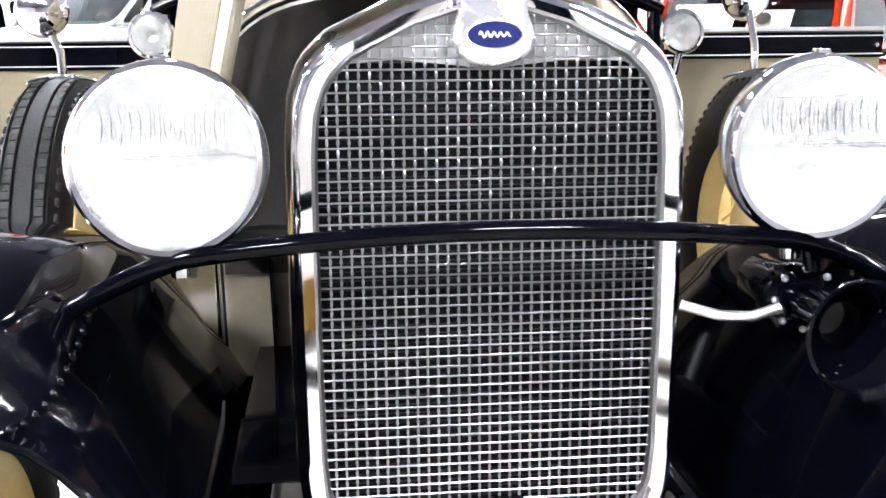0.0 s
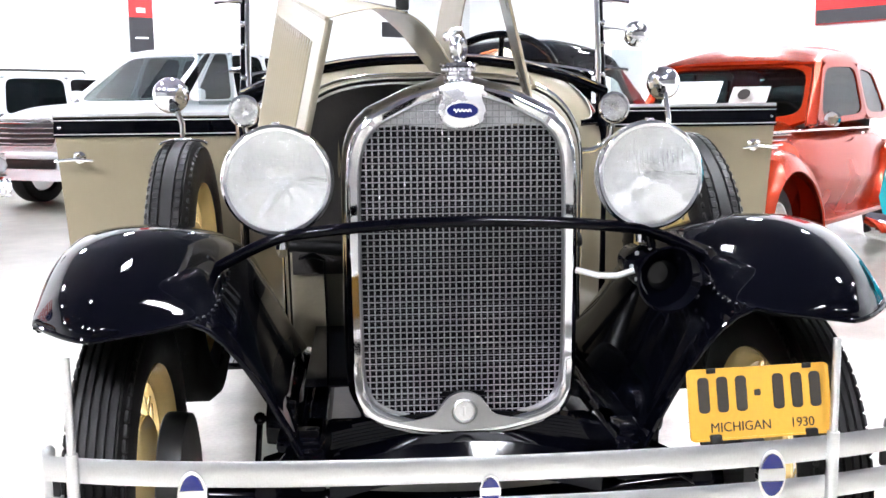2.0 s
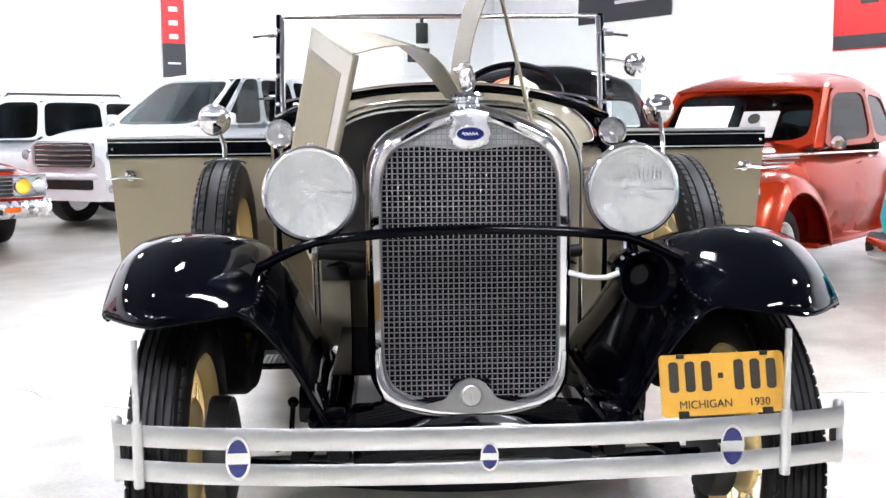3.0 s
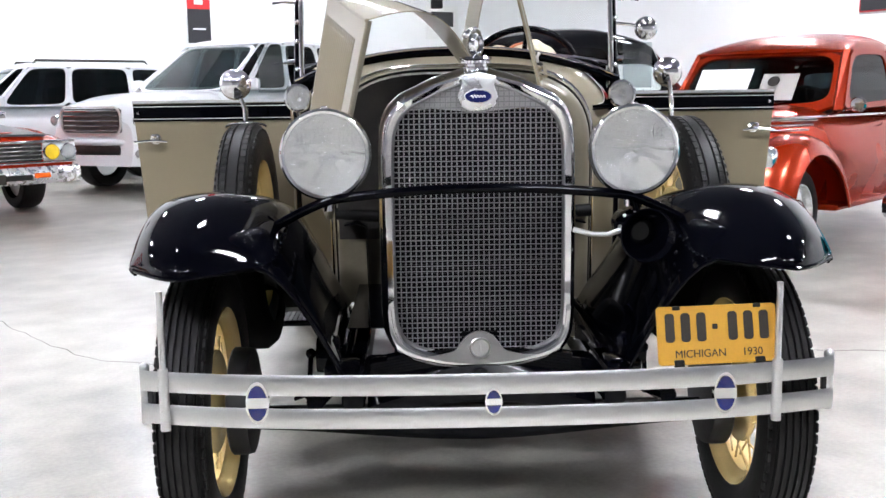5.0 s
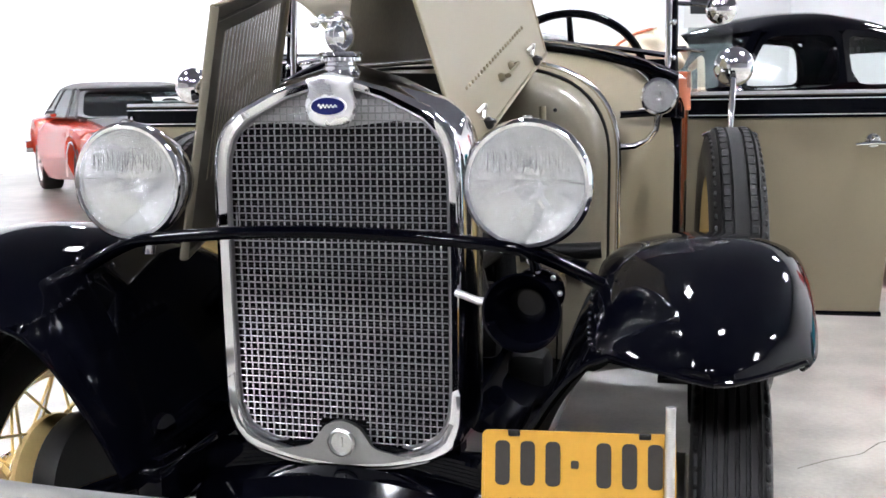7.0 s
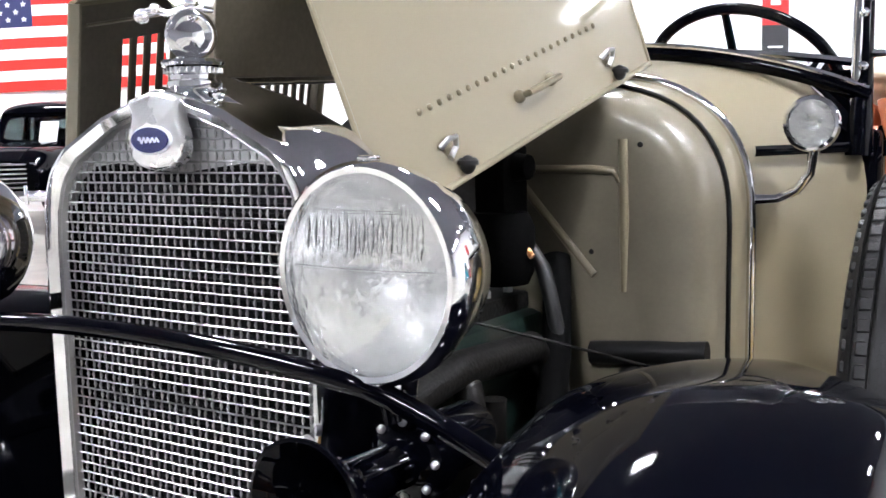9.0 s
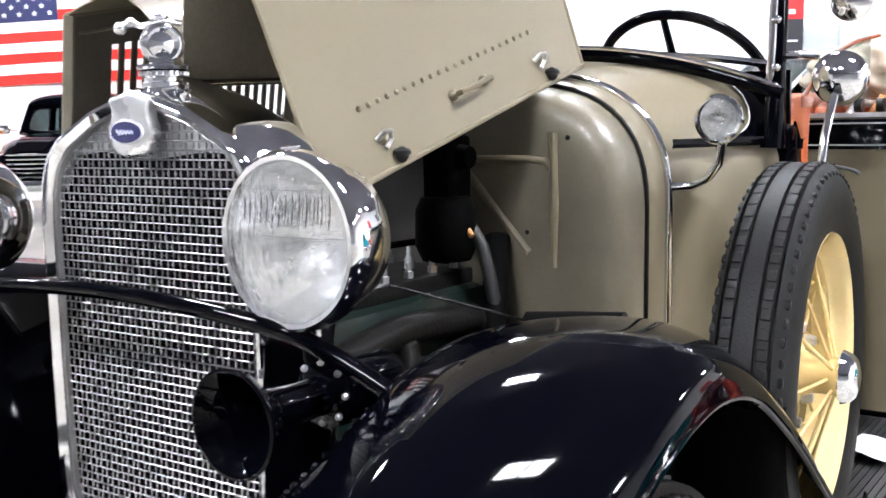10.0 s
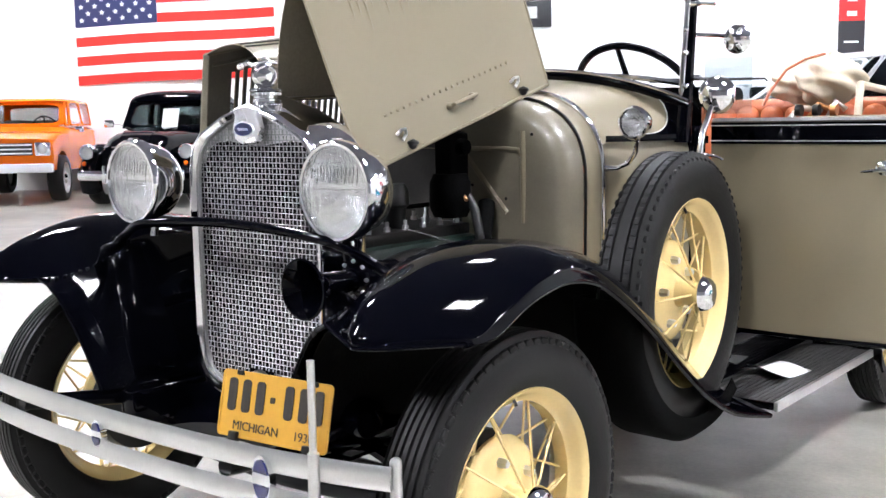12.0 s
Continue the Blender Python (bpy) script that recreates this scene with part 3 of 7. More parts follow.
INNER = [(-0.268, 0.806), (-0.215, 0.803), (-0.150, 0.816), (-0.080, 0.838), (0.00, 0.862), (0.10, 0.876), (0.25, 0.866), (0.40, 0.832), (0.55, 0.782), (0.70, 0.705),
         (0.85, 0.620), (1.0, 0.522), (1.15, 0.435), (1.30, 0.358), (1.42, 0.312)]
APRON = [(-0.226, 0.520), (-0.170, 0.515), (-0.110, 0.51), (-0.05, 0.505), (0.0, 0.50), (0.10, 0.50), (0.25, 0.50), (0.40, 0.50), (0.55, 0.49), (0.70, 0.47), (0.85, 0.45),
         (1.0, 0.43), (1.15, 0.39), (1.30, 0.345), (1.42, 0.311)]
X_LIP = [(0, 0.850), (1, 0.864), (2, 0.872), (5, 0.870), (14, 0.855)]
X_IN = [(0, 0.550), (1, 0.520), (2, 0.508), (3, 0.503), (4.5, 0.500), (8, 0.495), (14, 0.47)]
X_AP = [(0, 0.345), (1, 0.348), (2, 0.350), (3, 0.355), (14, 0.36)]
X_CR = [(0, 0.71), (1, 0.700), (3, 0.690), (8, 0.680), (14, 0.66)]


def fender_section(u):
    c, li, inn, ap = ([curve([(i, q[k]) for i, q in enumerate(t)], u) for k in (0, 1)] for t in (CREST, LIP, INNER, APRON))
    xl, xi, xa, xc = curve(X_LIP, u), curve(X_IN, u), curve(X_AP, u), curve(X_CR, u)
    pts = [(xl - 0.012, li[0] + 0.004, li[1] - 0.004), (xl - 0.006, li[0], li[1] - 0.009), (xl + 0.002, li[0], li[1] - 0.006)]
    for k in range(13):
        t = math.pi / 2 * k / 12
        e = 0.88 + 1.1 * min(1.0, max(0.0, (u - 5.0) / 5.0))
        a, b = math.cos(t) ** e, math.sin(t) ** e
        pts.append((xc + (xl - xc) * a, li[0] + (c[0] - li[0]) * (1 - a ** 1.4), li[1] + (c[1] - li[1]) * b))
    early = max(0.0, 1 - u / 1.4)                     # the nose lip sweeps up towards the apron
    for k in range(1, 9):
        t = math.pi / 2 * k / 8
        rise = early * math.sin(t) ** 1.3 + (1 - early) * (1 - math.cos(t)) ** 0.9
        pts.append((xc + (xi - xc) * math.sin(t), c[0] + (inn[0] - c[0]) * math.sin(t), c[1] + (inn[1] - c[1]) * rise))
    for k in range(1, 8):
        t = k / 7
        pts.append((xi + (xa - xi) * t ** 0.92, inn[0] + (ap[0] - inn[0]) * t, inn[1] + (ap[1] - inn[1]) * t ** (1.1 + 0.4 * early)))
    return pts


TAIL = 12.7
fender_skin = sheet([fender_section(u) for u in np.linspace(0, TAIL, 85)], 0.006)


for s in (1, -1):
    f = piece("front_fender", [fender_skin] if s == 1 else [flip(fender_skin)], BLACK, car, "gloss black crowned front fender", angle=60)
    bead = tube([Vector(fender_section(u)[1]) for u in np.linspace(0, TAIL, 70)], 0.0055, 8)
    nose = tube([Vector(p) for p in fender_section(0)[2:]], 0.005, 8)
    piece("rolled_edge", [bead, nose] if s == 1 else [flip(bead), flip(nose)], BLACK, f)
    # matt sheet added inside the fender: undercoat and shade in one black
    under = []
    for u in np.linspace(0.3, TAIL - 0.4, 60):
        xc = curve(X_CR, u)
        under.append([(xc + (x - xc) * 0.975, y + 0.008, z - 0.011) if k < 24 else (x + 0.009, y + 0.008, z - 0.004) for k, (x, y, z) in enumerate(fender_section(u)) if k > 3])
    lining = sheet(under, 0.002)
    piece("undercoat", lining if s == 1 else flip(lining), SHADE_BLACK, f, "dull black underside, deepened for the shade there")
    for u in np.linspace(0.5, 4.4, 13):
        g = ball(Vector(fender_section(u)[23]) + Vector((0, -0.004, 0.004)), 0.0055, 8, 6)
        piece("rivet", g if s == 1 else flip(g), BLACK, f)



# wheels
R_T = 0.381
SPARE = {1: (0.746, 0.860, 0.736), -1: (0.742, 0.915, 0.728)}     # by side of the car


def wheel_parts(parent, ribbed):
    """Wire wheel whose axle is local x, outer face +x."""
    turn = Matrix.Rotation(radians(90), 4, "Y")
    hw = 0.062
    prof = [(0.250, 0.048), (0.262, 0.057), (0.288, 0.065), (0.318, 0.067), (0.343, 0.063), (0.358, 0.057), (0.367, 0.050)]
    groove = []
    for g in (0.040, 0.018, -0.018, -0.040) if not ribbed else (0.044, 0.026, 0.009, -0.009, -0.026, -0.044):
        w = 0.0035
        crown = R_T - 1.6 * g * g
        groove += [(crown, g + w), (crown - 0.009, g + w * 0.7), (crown - 0.009, g - w * 0.7), (crown, g - w)]
    full = prof + groove + [(r, -z) for r, z in prof[::-1]] + [(0.250, -0.048), (0.250, 0.048)]
    tyre = piece("tyre", lathe(full, 96, turn), RUBBER, parent, "black rubber tyre", angle=30)
    lug = []
    n = 76
    for i in range(n):
        a = 2 * math.pi * (i + 0.5) / n
        for sgn in (-1, 1):
            m = Matrix.Rotation(a + (0.02 if sgn > 0 else -0.02), 4, "X")
            if not ribbed:
                lug.append(box((sgn * 0.0525, 0, R_T - 0.0205), (0.013, 0.017, 0.010), 0.003, m, 1))
                lug.append(box((sgn * 0.029, 0.008 * sgn, R_T - 0.0035), (0.018, 0.020, 0.008), 0.002, m, 1))
            else:
                lug.append(box((sgn * 0.056, 0, 0.357), (0.010, 0.026, 0.016), 0.003, m, 1))
    tagged(piece("tread_block", lug, RUBBER, tyre), "tread blocks", kind="stuff")
    rim = [(0.250, 0.052), (0.256, 0.056), (0.258, 0.051), (0.253, 0.046), (0.244, 0.040), (0.238, 0.022), (0.228, 0.016), (0.228, -0.016), (0.238, -0.022), (0.244, -0.040), (0.253, -0.046),
           (0.258, -0.051), (0.256, -0.056), (0.250, -0.052), (0.240, -0.042), (0.232, -0.024), (0.221, -0.018), (0.221, 0.018), (0.232, 0.026), (0.240, 0.042), (0.250, 0.052)]
    piece("rim", lathe(rim, 72, turn), YELLOW, parent, "cream yellow steel rim")
    hub = [(0.0, -0.034), (0.130, -0.034), (0.139, -0.029), (0.141, -0.019), (0.133, -0.010), (0.110, -0.005), (0.076, 0.0), (0.060, 0.004), (0.042, 0.013), (0.034, 0.032), (0.033, 0.068), (0.040, 0.080), (0.0, 0.084)]
    piece("hub", lathe(hub, 48, turn), YELLOW, parent, "cream yellow hub shell")
    nuts = [lathe([(0.0, 0.017), (0.009, 0.015), (0.012, 0.005), (0.012, -0.010)], 6, Matrix.Rotation(a, 4, "X") @ Matrix.Translation((0.004, 0, 0.090)) @ turn) for a in np.linspace(0.2, 2 * math.pi + 0.2, 5, endpoint=False)]
    for g in nuts:
        piece("lug_nut", g, STEEL, parent, "bright lug nut")
    piece("hubcap", lathe([(0.0, 0.112), (0.018, 0.110), (0.034, 0.105), (0.043, 0.096), (0.0475, 0.085), (0.049, 0.081), (0.045, 0.078), (0.0, 0.079)], 40, turn), CHROME, parent, "domed chrome hubcap")
    tilt = 0.33
    for i in range(5):
        a = 2 * math.pi * i / 5
        for sgn in (-1, 1):
            b = a + sgn * tilt
            p0 = Vector((0.068 if sgn > 0 else 0.060, 0.033 * math.sin(a + sgn * 0.3), 0.033 * math.cos(a + sgn * 0.3)))
            p1 = Vector((0.008, 0.226 * math.sin(b), 0.226 * math.cos(b)))
            piece("spoke", tube([p0, p1], 0.0034, 6), YELLOW, parent)
    for i in range(20):
        a = 2 * math.pi * (i + 0.5) / 20
        b = a + (0.42 if i % 2 else -0.42)
        piece("spoke", tube([(-0.022, 0.132 * math.sin(a), 0.132 * math.cos(a)), (-0.006, 0.226 * math.sin(b), 0.226 * math.cos(b))], 0.0034, 6), YELLOW, parent)
    piece("valve_stem", tube([(0.02, 0.0, 0.235), (0.03, 0.0, 0.215)], 0.004, 8), DULL, parent)


X_W, Y_F, Y_R = 0.742, 0.078, 2.785
wheel_l = thing("front_wheel", "cream yellow wire wheel with black tyre", "wheel", m=Matrix.Translation((X_W, Y_F, R_T)))
del wheel_l["category"]
wheel_l.parent = car
wheel_parts(wheel_l, True)
spare_l = thing("spare_wheel", "cream yellow spare wire wheel sunk in the fender", "wheel", m=Matrix.Translation(SPARE[1]) @ Matrix.Rotation(radians(4), 4, "Z"))
del spare_l["category"]
spare_l.parent = car
wheel_parts(spare_l, False)
wr = copy_thing(wheel_l, Matrix.Translation((-X_W, Y_F, R_T)) @ Matrix.Rotation(math.pi, 4, "Z"))
wr.parent = car
for s, a in ((1, 0.0), (-1, math.pi)):
    w = copy_thing(wheel_l, Matrix.Translation((s * X_W, Y_R, R_T)) @ Matrix.Rotation(a, 4, "Z"))
    w.name = "rear_wheel"
    w.parent = car
sr = copy_thing(spare_l, Matrix.Translation((-SPARE[-1][0], *SPARE[-1][1:])) @ Matrix.Rotation(math.pi, 4, "Z"))
sr.parent = car

# wells sunk into the fenders below the spare wheels
for s in (-1, 1):
    SPX, SPY, SPZ = SPARE[s]
    well = [sheet([[(s * (SPX + x), SPY + r * math.sin(a), SPZ - r * math.cos(a)) for x, r in ((-0.085, 0.30), (-0.088, 0.375), (-0.06, 0.398), (0.06, 0.398), (0.088, 0.375), (0.085, 0.33))] for a in np.linspace(-1.66, 0.62, 28)], 0.004 * s)]
    piece("spare_well", well, SHADE_BLACK, car, "dull black well under the spare wheel", angle=60)

# mirrors strapped to the spare tyres
for s, back, bx, by, bz in ((1, 0.115, 0.754, 1.075, 1.269), (-1, 0.0, -0.775, 0.935, 1.243)):
    SPX, SPY, SPZ = SPARE[s]
    SPY += back
    SPZ += math.sqrt(R_T ** 2 - back ** 2) - R_T
    mi = thing("spare_mirror", "round chrome mirror on a post strapped to the spare tyre", "mirror")
    del mi["category"]
    mi.parent = car
    piece("strap", tube([(s * (SPX + 0.07 * math.sin(t)), SPY + 0.02, SPZ + (R_T - 0.012 + 0.016 * math.cos(t))) for t in np.linspace(-1.5, 1.5, 13)], 0.006, 8, flat=0.6), CHROME, mi)
    piece("post", tube([(s * SPX, SPY + 0.02, SPZ + R_T - 0.006), (s * (SPX + 0.003), SPY + 0.03, 1.16), (bx, by, bz)], [0.009, 0.009, 0.007], 12), CHROME, mi)
    piece("strap_clip", box((s * SPX, SPY + 0.02, SPZ + R_T + 0.002), (0.05, 0.03, 0.014), 0.004), CHROME, mi)
    mm = Matrix.Translation((bx, by + 0.006, bz)) @ Matrix.Rotation(radians(90), 4, "X")
    piece("mirror_back", lathe([(0.0, 0.040), (0.02, 0.037), (0.038, 0.028), (0.050, 0.012), (0.053, 0.0), (0.053, -0.012), (0.048, -0.014), (0.0, -0.012)], 40, mm), CHROME, mi, "domed chrome mirror back")

# bumper
def bump_y(x):
    return -0.440 + 0.07 * x * x + 0.11 * x ** 4


bumper = thing("front_bumper", "twin-bar bright steel front bumper with oval medallions", "bumper")
del bumper["category"]
bumper.parent = car
for z0, z1 in ((0.543, 0.584), (0.467, 0.507)):
    rows = [[(x, bump_y(x) - q, z) for z, q in ((z0, 0.0), (z0 + 0.006, 0.003), (z1 - 0.006, 0.003), (z1, 0.0))] for x in np.linspace(-0.80, 0.80, 49)]
    piece("bumper_bar", sheet(rows, -0.008), STEEL, bumper, "flat bowed steel bar")
for s in (-1, 1):
    piece("end_bolt", [lathe([(0.012, -0.065), (0.012, 0.065), (0, 0.068)], 12, Matrix.Translation((s * 0.798, bump_y(0.80) + 0.012, 0.521))), ball((s * 0.798, bump_y(0.8) + 0.012, 0.588), 0.012)], STEEL, bumper)
    piece("end_spacer", box((s * 0.79, bump_y(0.79) + 0.012, 0.52), (0.022, 0.012, 0.034), 0.003), DULL, bumper)
    rx = 0.652 if s > 0 else -0.744
    piece("guide_rod", [tube([(rx, bump_y(rx) - 0.016, 0.455), (rx, bump_y(rx) - 0.016, 0.774)], 0.0075, 10)], ALU, bumper, "dull metal guide rod")
    piece("rod_sleeve", [tube([(rx, bump_y(rx) - 0.016, 0.452), (rx, bump_y(rx) - 0.016, 0.596)], 0.0115, 10)], ALU, bumper)
    piece("bumper_iron", [tube([(s * 0.40, bump_y(0.4) + 0.01, 0.52), (s * 0.385, -0.25, 0.50), (s * 0.36, -0.05, 0.47), (s * 0.35, 0.3, 0.46)], [0.02, 0.02, 0.024, 0.03], 10)], BLACK, bumper)
for x, w, h in ((-0.527, 0.026, 0.048), (0.527, 0.026, 0.048), (0.0, 0.019, 0.031)):
    def disc(k, y0, y1, lo=-9, hi=9, dx=x, dw=w, dh=h):
        pts = []
        for i in range(36):
            a = 2 * math.pi * i / 36
            pts.append((dx + dw * k * math.cos(a), 0.525 + min(max(dh * k * math.sin(a), lo), hi)))
        return slab(pts, bump_y(dx) + y0, bump_y(dx) + y1)
    md = piece("medallion", disc(1.0, -0.018, -0.002), CHROME, bumper, "oval medallion, blue with a bright band")
    piece("enamel_field", disc(0.84, -0.0205, -0.0175, lo=h * 0.26), ENAMEL, md, "blue enamel field")
    piece("enamel_field", disc(0.84, -0.0205, -0.0175, hi=-h * 0.26), ENAMEL, md, "blue enamel field")

# number plate
plate = thing("number_plate", "yellow embossed number plate with dark characters", "number plate")
del plate["category"]
plate.parent = car
PW, PH = 0.286, 0.133
plate.matrix_basis = Matrix.Translation((0.518, -0.383, 0.651)) @ Matrix.Rotation(radians(6.3), 4, "Z") @ Matrix.Rotation(radians(-13), 4, "X")


def rounded(w, h, r, n=6):
    out = []
    for cx, cz, a0 in ((w / 2 - r, h / 2 - r, 0), (-w / 2 + r, h / 2 - r, 90), (-w / 2 + r, -h / 2 + r, 180), (w / 2 - r, -h / 2 + r, 270)):
        for i in range(n + 1):
            a = radians(a0 + 90 * i / n)
            out.append((cx + r * math.cos(a), cz + r * math.sin(a)))
    return out


piece("plate_sheet", slab(rounded(PW, PH, 0.010), -0.001, 0.001), PLATE, plate, "yellow painted sheet")
piece("plate_rim", slab(rounded(PW, PH, 0.010), -0.003, 0.0, rounded(PW - 0.008, PH - 0.008, 0.008)), PLATE, plate)
for i in range(7):
    x = -0.112 + i * 0.0375
    if i == 3:
        piece("plate_bar", slab([(x - 0.005 + px, 0.018 + pz) for px, pz in rounded(0.012, 0.012, 0.003)], -0.003, 0.0), INK, plate)
    else:
        piece("plate_bar", slab([(x + px, 0.018 + pz) for px, pz in rounded(0.022, 0.066, 0.008)], -0.003, 0.0), INK, plate)


def words(name, text, size, mat, m, parent=None, depth=0.0006):
    c = bpy.data.curves.new(name, "FONT")
    c.body, c.size, c.extrude, c.align_x, c.align_y = text, size, depth, "CENTER", "CENTER"
    tmp = bpy.data.objects.new(name, c)
    me = bpy.data.meshes.new_from_object(tmp)
    bpy.data.objects.remove(tmp)
    me.materials.clear()
    me.materials.append(mat)
    ob = new(name, me)
    if parent:
        ob.parent = parent
    ob.matrix_basis = m
    return ob


STAND = Matrix.Rotation(radians(90), 4, "X")
words("state_name", "MICHIGAN", 0.025, INK, Matrix.Translation((-0.042, -0.002, -0.043)) @ STAND, plate)
words("year", "1930", 0.025, INK, Matrix.Translation((0.082, -0.002, -0.043)) @ STAND, plate)
for x in (-0.095, 0.098):
    piece("plate_clip", box((x, -0.004, -PH / 2 - 0.004), (0.022, 0.014, 0.032), 0.003), IRON, plate, "dark plate clip")
    piece("plate_clip", box((x, -0.003, PH / 2 - 0.004), (0.018, 0.006, 0.010), 0.002), IRON, plate, "dark plate clip")

# horn
horn = thing("horn", "black trumpet horn below the headlamp", "horn")
del horn["category"]
horn.parent = car
hm = Matrix.Translation((0.400, -0.187, 0.853)) @ Matrix.Rotation(radians(90), 4, "X")
piece("bell", lathe([(0.066, 0.0), (0.068, 0.003), (0.064, 0.004), (0.052, -0.008), (0.036, -0.03), (0.026, -0.06), (0.022, -0.11), (0.024, -0.15), (0.026, -0.15), (0.026, -0.11), (0.030, -0.06), (0.042, -0.026), (0.066, -0.004), (0.066, 0.0)], 40, hm), BLACK, horn, "flared black bell")
piece("throat", lathe([(0.0, -0.09), (0.024, -0.09)], 20, hm), DULL, horn)
piece("horn_motor", [lathe([(0.0, -0.30), (0.030, -0.298), (0.036, -0.285), (0.037, -0.20), (0.046, -0.195), (0.048, -0.18), (0.046, -0.16), (0.03, -0.15), (0.0, -0.15)], 32, hm)], BLACK, horn, "black motor can")
piece("horn_screw", [ball((0.402 + 0.040 * math.cos(a), -0.034, 0.857 + 0.040 * math.sin(a)), 0.005, 8, 6) for a in np.linspace(0, 6.28, 8, endpoint=False)], STEEL, horn)
piece("horn_bracket", [tube([(0.402, -0.05, 0.90), (0.395, -0.05, 0.93), (0.389, -0.06, 0.95)], 0.010, 10)], BLACK, horn)
piece("horn_pipe", tube([(0.245, -0.01, 0.848), (0.29, -0.03, 0.838), (0.33, -0.04, 0.838), (0.365, -0.045, 0.85)], 0.007, 10), ALU, car, "bright pipe beside the radiator")

# axle, springs and frame
piece("front_axle", [tube([(x, Y_F - 0.02, 0.345 - 0.05 * math.exp(-(abs(x) - 0.0) ** 2 / 0.2)) for x in np.linspace(-0.66, 0.66, 25)], 0.026, 10, flat=1.2)], BLACK, car, "black beam axle")
piece("tie_rod", tube([(-0.62, Y_F + 0.14, 0.31), (0.62, Y_F + 0.14, 0.31)], 0.012, 10), DULL, car)
for i in range(6):
    piece("spring_leaf", sheet([[(x, y, 0.40 + i * 0.008 + 0.09 * (1 - (x / 0.5) ** 2)) for y in (Y_F - 0.06, Y_F - 0.015)] for x in np.linspace(-0.5 + i * 0.05, 0.5 - i * 0.05, 21)], 0.007), BLACK, car, "leaf spring")
for s in (-1, 1):
    piece("brake_drum", lathe([(0.0, -0.05), (0.10, -0.05), (0.142, -0.04), (0.146, -0.02), (0.146, 0.01), (0.142, 0.014), (0, 0.014)], 44, Matrix.Translation((s * 0.655, Y_F, R_T)) @ Matrix.Rotation(s * radians(90), 4, "Y")), DULL, car, "black brake drum")
    piece("frame_rail", box((s * 0.33, 1.6, 0.46), (0.05, 3.3, 0.10), 0.01), BLACK, car)
    piece("frame_horn", [box((s * 0.33, -0.04, 0.465), (0.06, 0.25, 0.09), 0.015), box((s * 0.36, -0.08, 0.51), (0.09, 0.10, 0.03), 0.01)], BLACK, car)
    piece("shock_absorber", [lathe([(0.0, -0.03), (0.045, -0.03), (0.05, 0), (0.045, 0.03), (0, 0.03)], 24, Matrix.Translation((s * 0.40, -0.02, 0.53)) @ Matrix.Rotation(radians(90), 4, "Y")),
                             tube([(s * 0.40, -0.02, 0.53), (s * 0.43, 0.10, 0.50)], 0.014, 8)], BLACK, car)
    piece("shock_link", [tube([(s * 0.46, 0.11, 0.50), (s * 0.47, 0.12, 0.38)], 0.007, 8), ball((s * 0.46, 0.11, 0.50), 0.015, 10, 8), ball((s * 0.47, 0.12, 0.38), 0.015, 10, 8)], BLACK, car)
    ap = sheet([[(s * x, y, z) for x, z in ((0.36, 0.52), (0.345, 0.47), (0.34, 0.42))] for y in np.linspace(-0.1, 1.45, 8)], 0.003)
    piece("frame_apron", ap, BLACK, car)
piece("front_crossmember", box((0, 0.08, 0.45), (0.62, 0.12, 0.08), 0.015), BLACK, car)
piece("crank_bracket", [tube([(0, -0.02, 0.43), (0, 0.1, 0.43)], 0.022, 12)], BLACK, car)

# engine
eng = thing("engine", "green painted engine block under the raised hood", "engine")
del eng["category"]
eng.parent = car
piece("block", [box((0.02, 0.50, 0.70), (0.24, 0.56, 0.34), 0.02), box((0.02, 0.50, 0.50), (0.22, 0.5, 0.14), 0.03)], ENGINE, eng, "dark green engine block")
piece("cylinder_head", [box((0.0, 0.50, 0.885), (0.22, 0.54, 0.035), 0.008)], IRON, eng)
for i in range(7):
    for x in (-0.085, 0.085):
        piece("head_nut", lathe([(0.0, 0.03), (0.006, 0.03), (0.006, 0.016), (0.010, 0.014), (0.010, 0.0)], 6, Matrix.Translation((x, 0.27 + i * 0.077, 0.90))), STEEL, eng)
for i in range(4):
    piece("spark_plug", lathe([(0.0, 0.055), (0.005, 0.055), (0.006, 0.03), (0.011, 0.02), (0.011, 0.0)], 10, Matrix.Translation((0.01, 0.29 + i * 0.13, 0.90))), WHITE_E, eng)
piece("water_hose", tube([(0.0, 0.13, 1.06), (0.0, 0.20, 1.05), (0.0, 0.27, 1.0), (0.0, 0.31, 0.92)], 0.028, 14), DULL, eng, "black rubber hose")
piece("fan_hub", lathe([(0, 0.05), (0.045, 0.05), (0.05, 0), (0, 0)], 20, Matrix.Translation((0, 0.17, 0.87)) @ Matrix.Rotation(radians(-90), 4, "X")), IRON, eng)
for a in (40, 130, 220, 310):
    piece("fan_blade", sheet([[(0.03 + t * 0.16, w * 0.01, w * 0.035) for w in (-1, 1)] for t in np.linspace(0, 1, 4)], 0.003), IRON, eng).matrix_basis = Matrix.Translation((0, 0.165, 0.87)) @ Matrix.Rotation(radians(a), 4, "Y")
piece("distributor", [lathe([(0.0, 0.13), (0.03, 0.13), (0.04, 0.11), (0.042, 0.07), (0.032, 0.06), (0.028, 0.0)], 24, Matrix.Translation((0.03, 0.52, 0.90)))], DULL, eng, "black distributor")
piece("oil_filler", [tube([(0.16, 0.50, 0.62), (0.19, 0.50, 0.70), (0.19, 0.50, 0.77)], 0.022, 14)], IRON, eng)
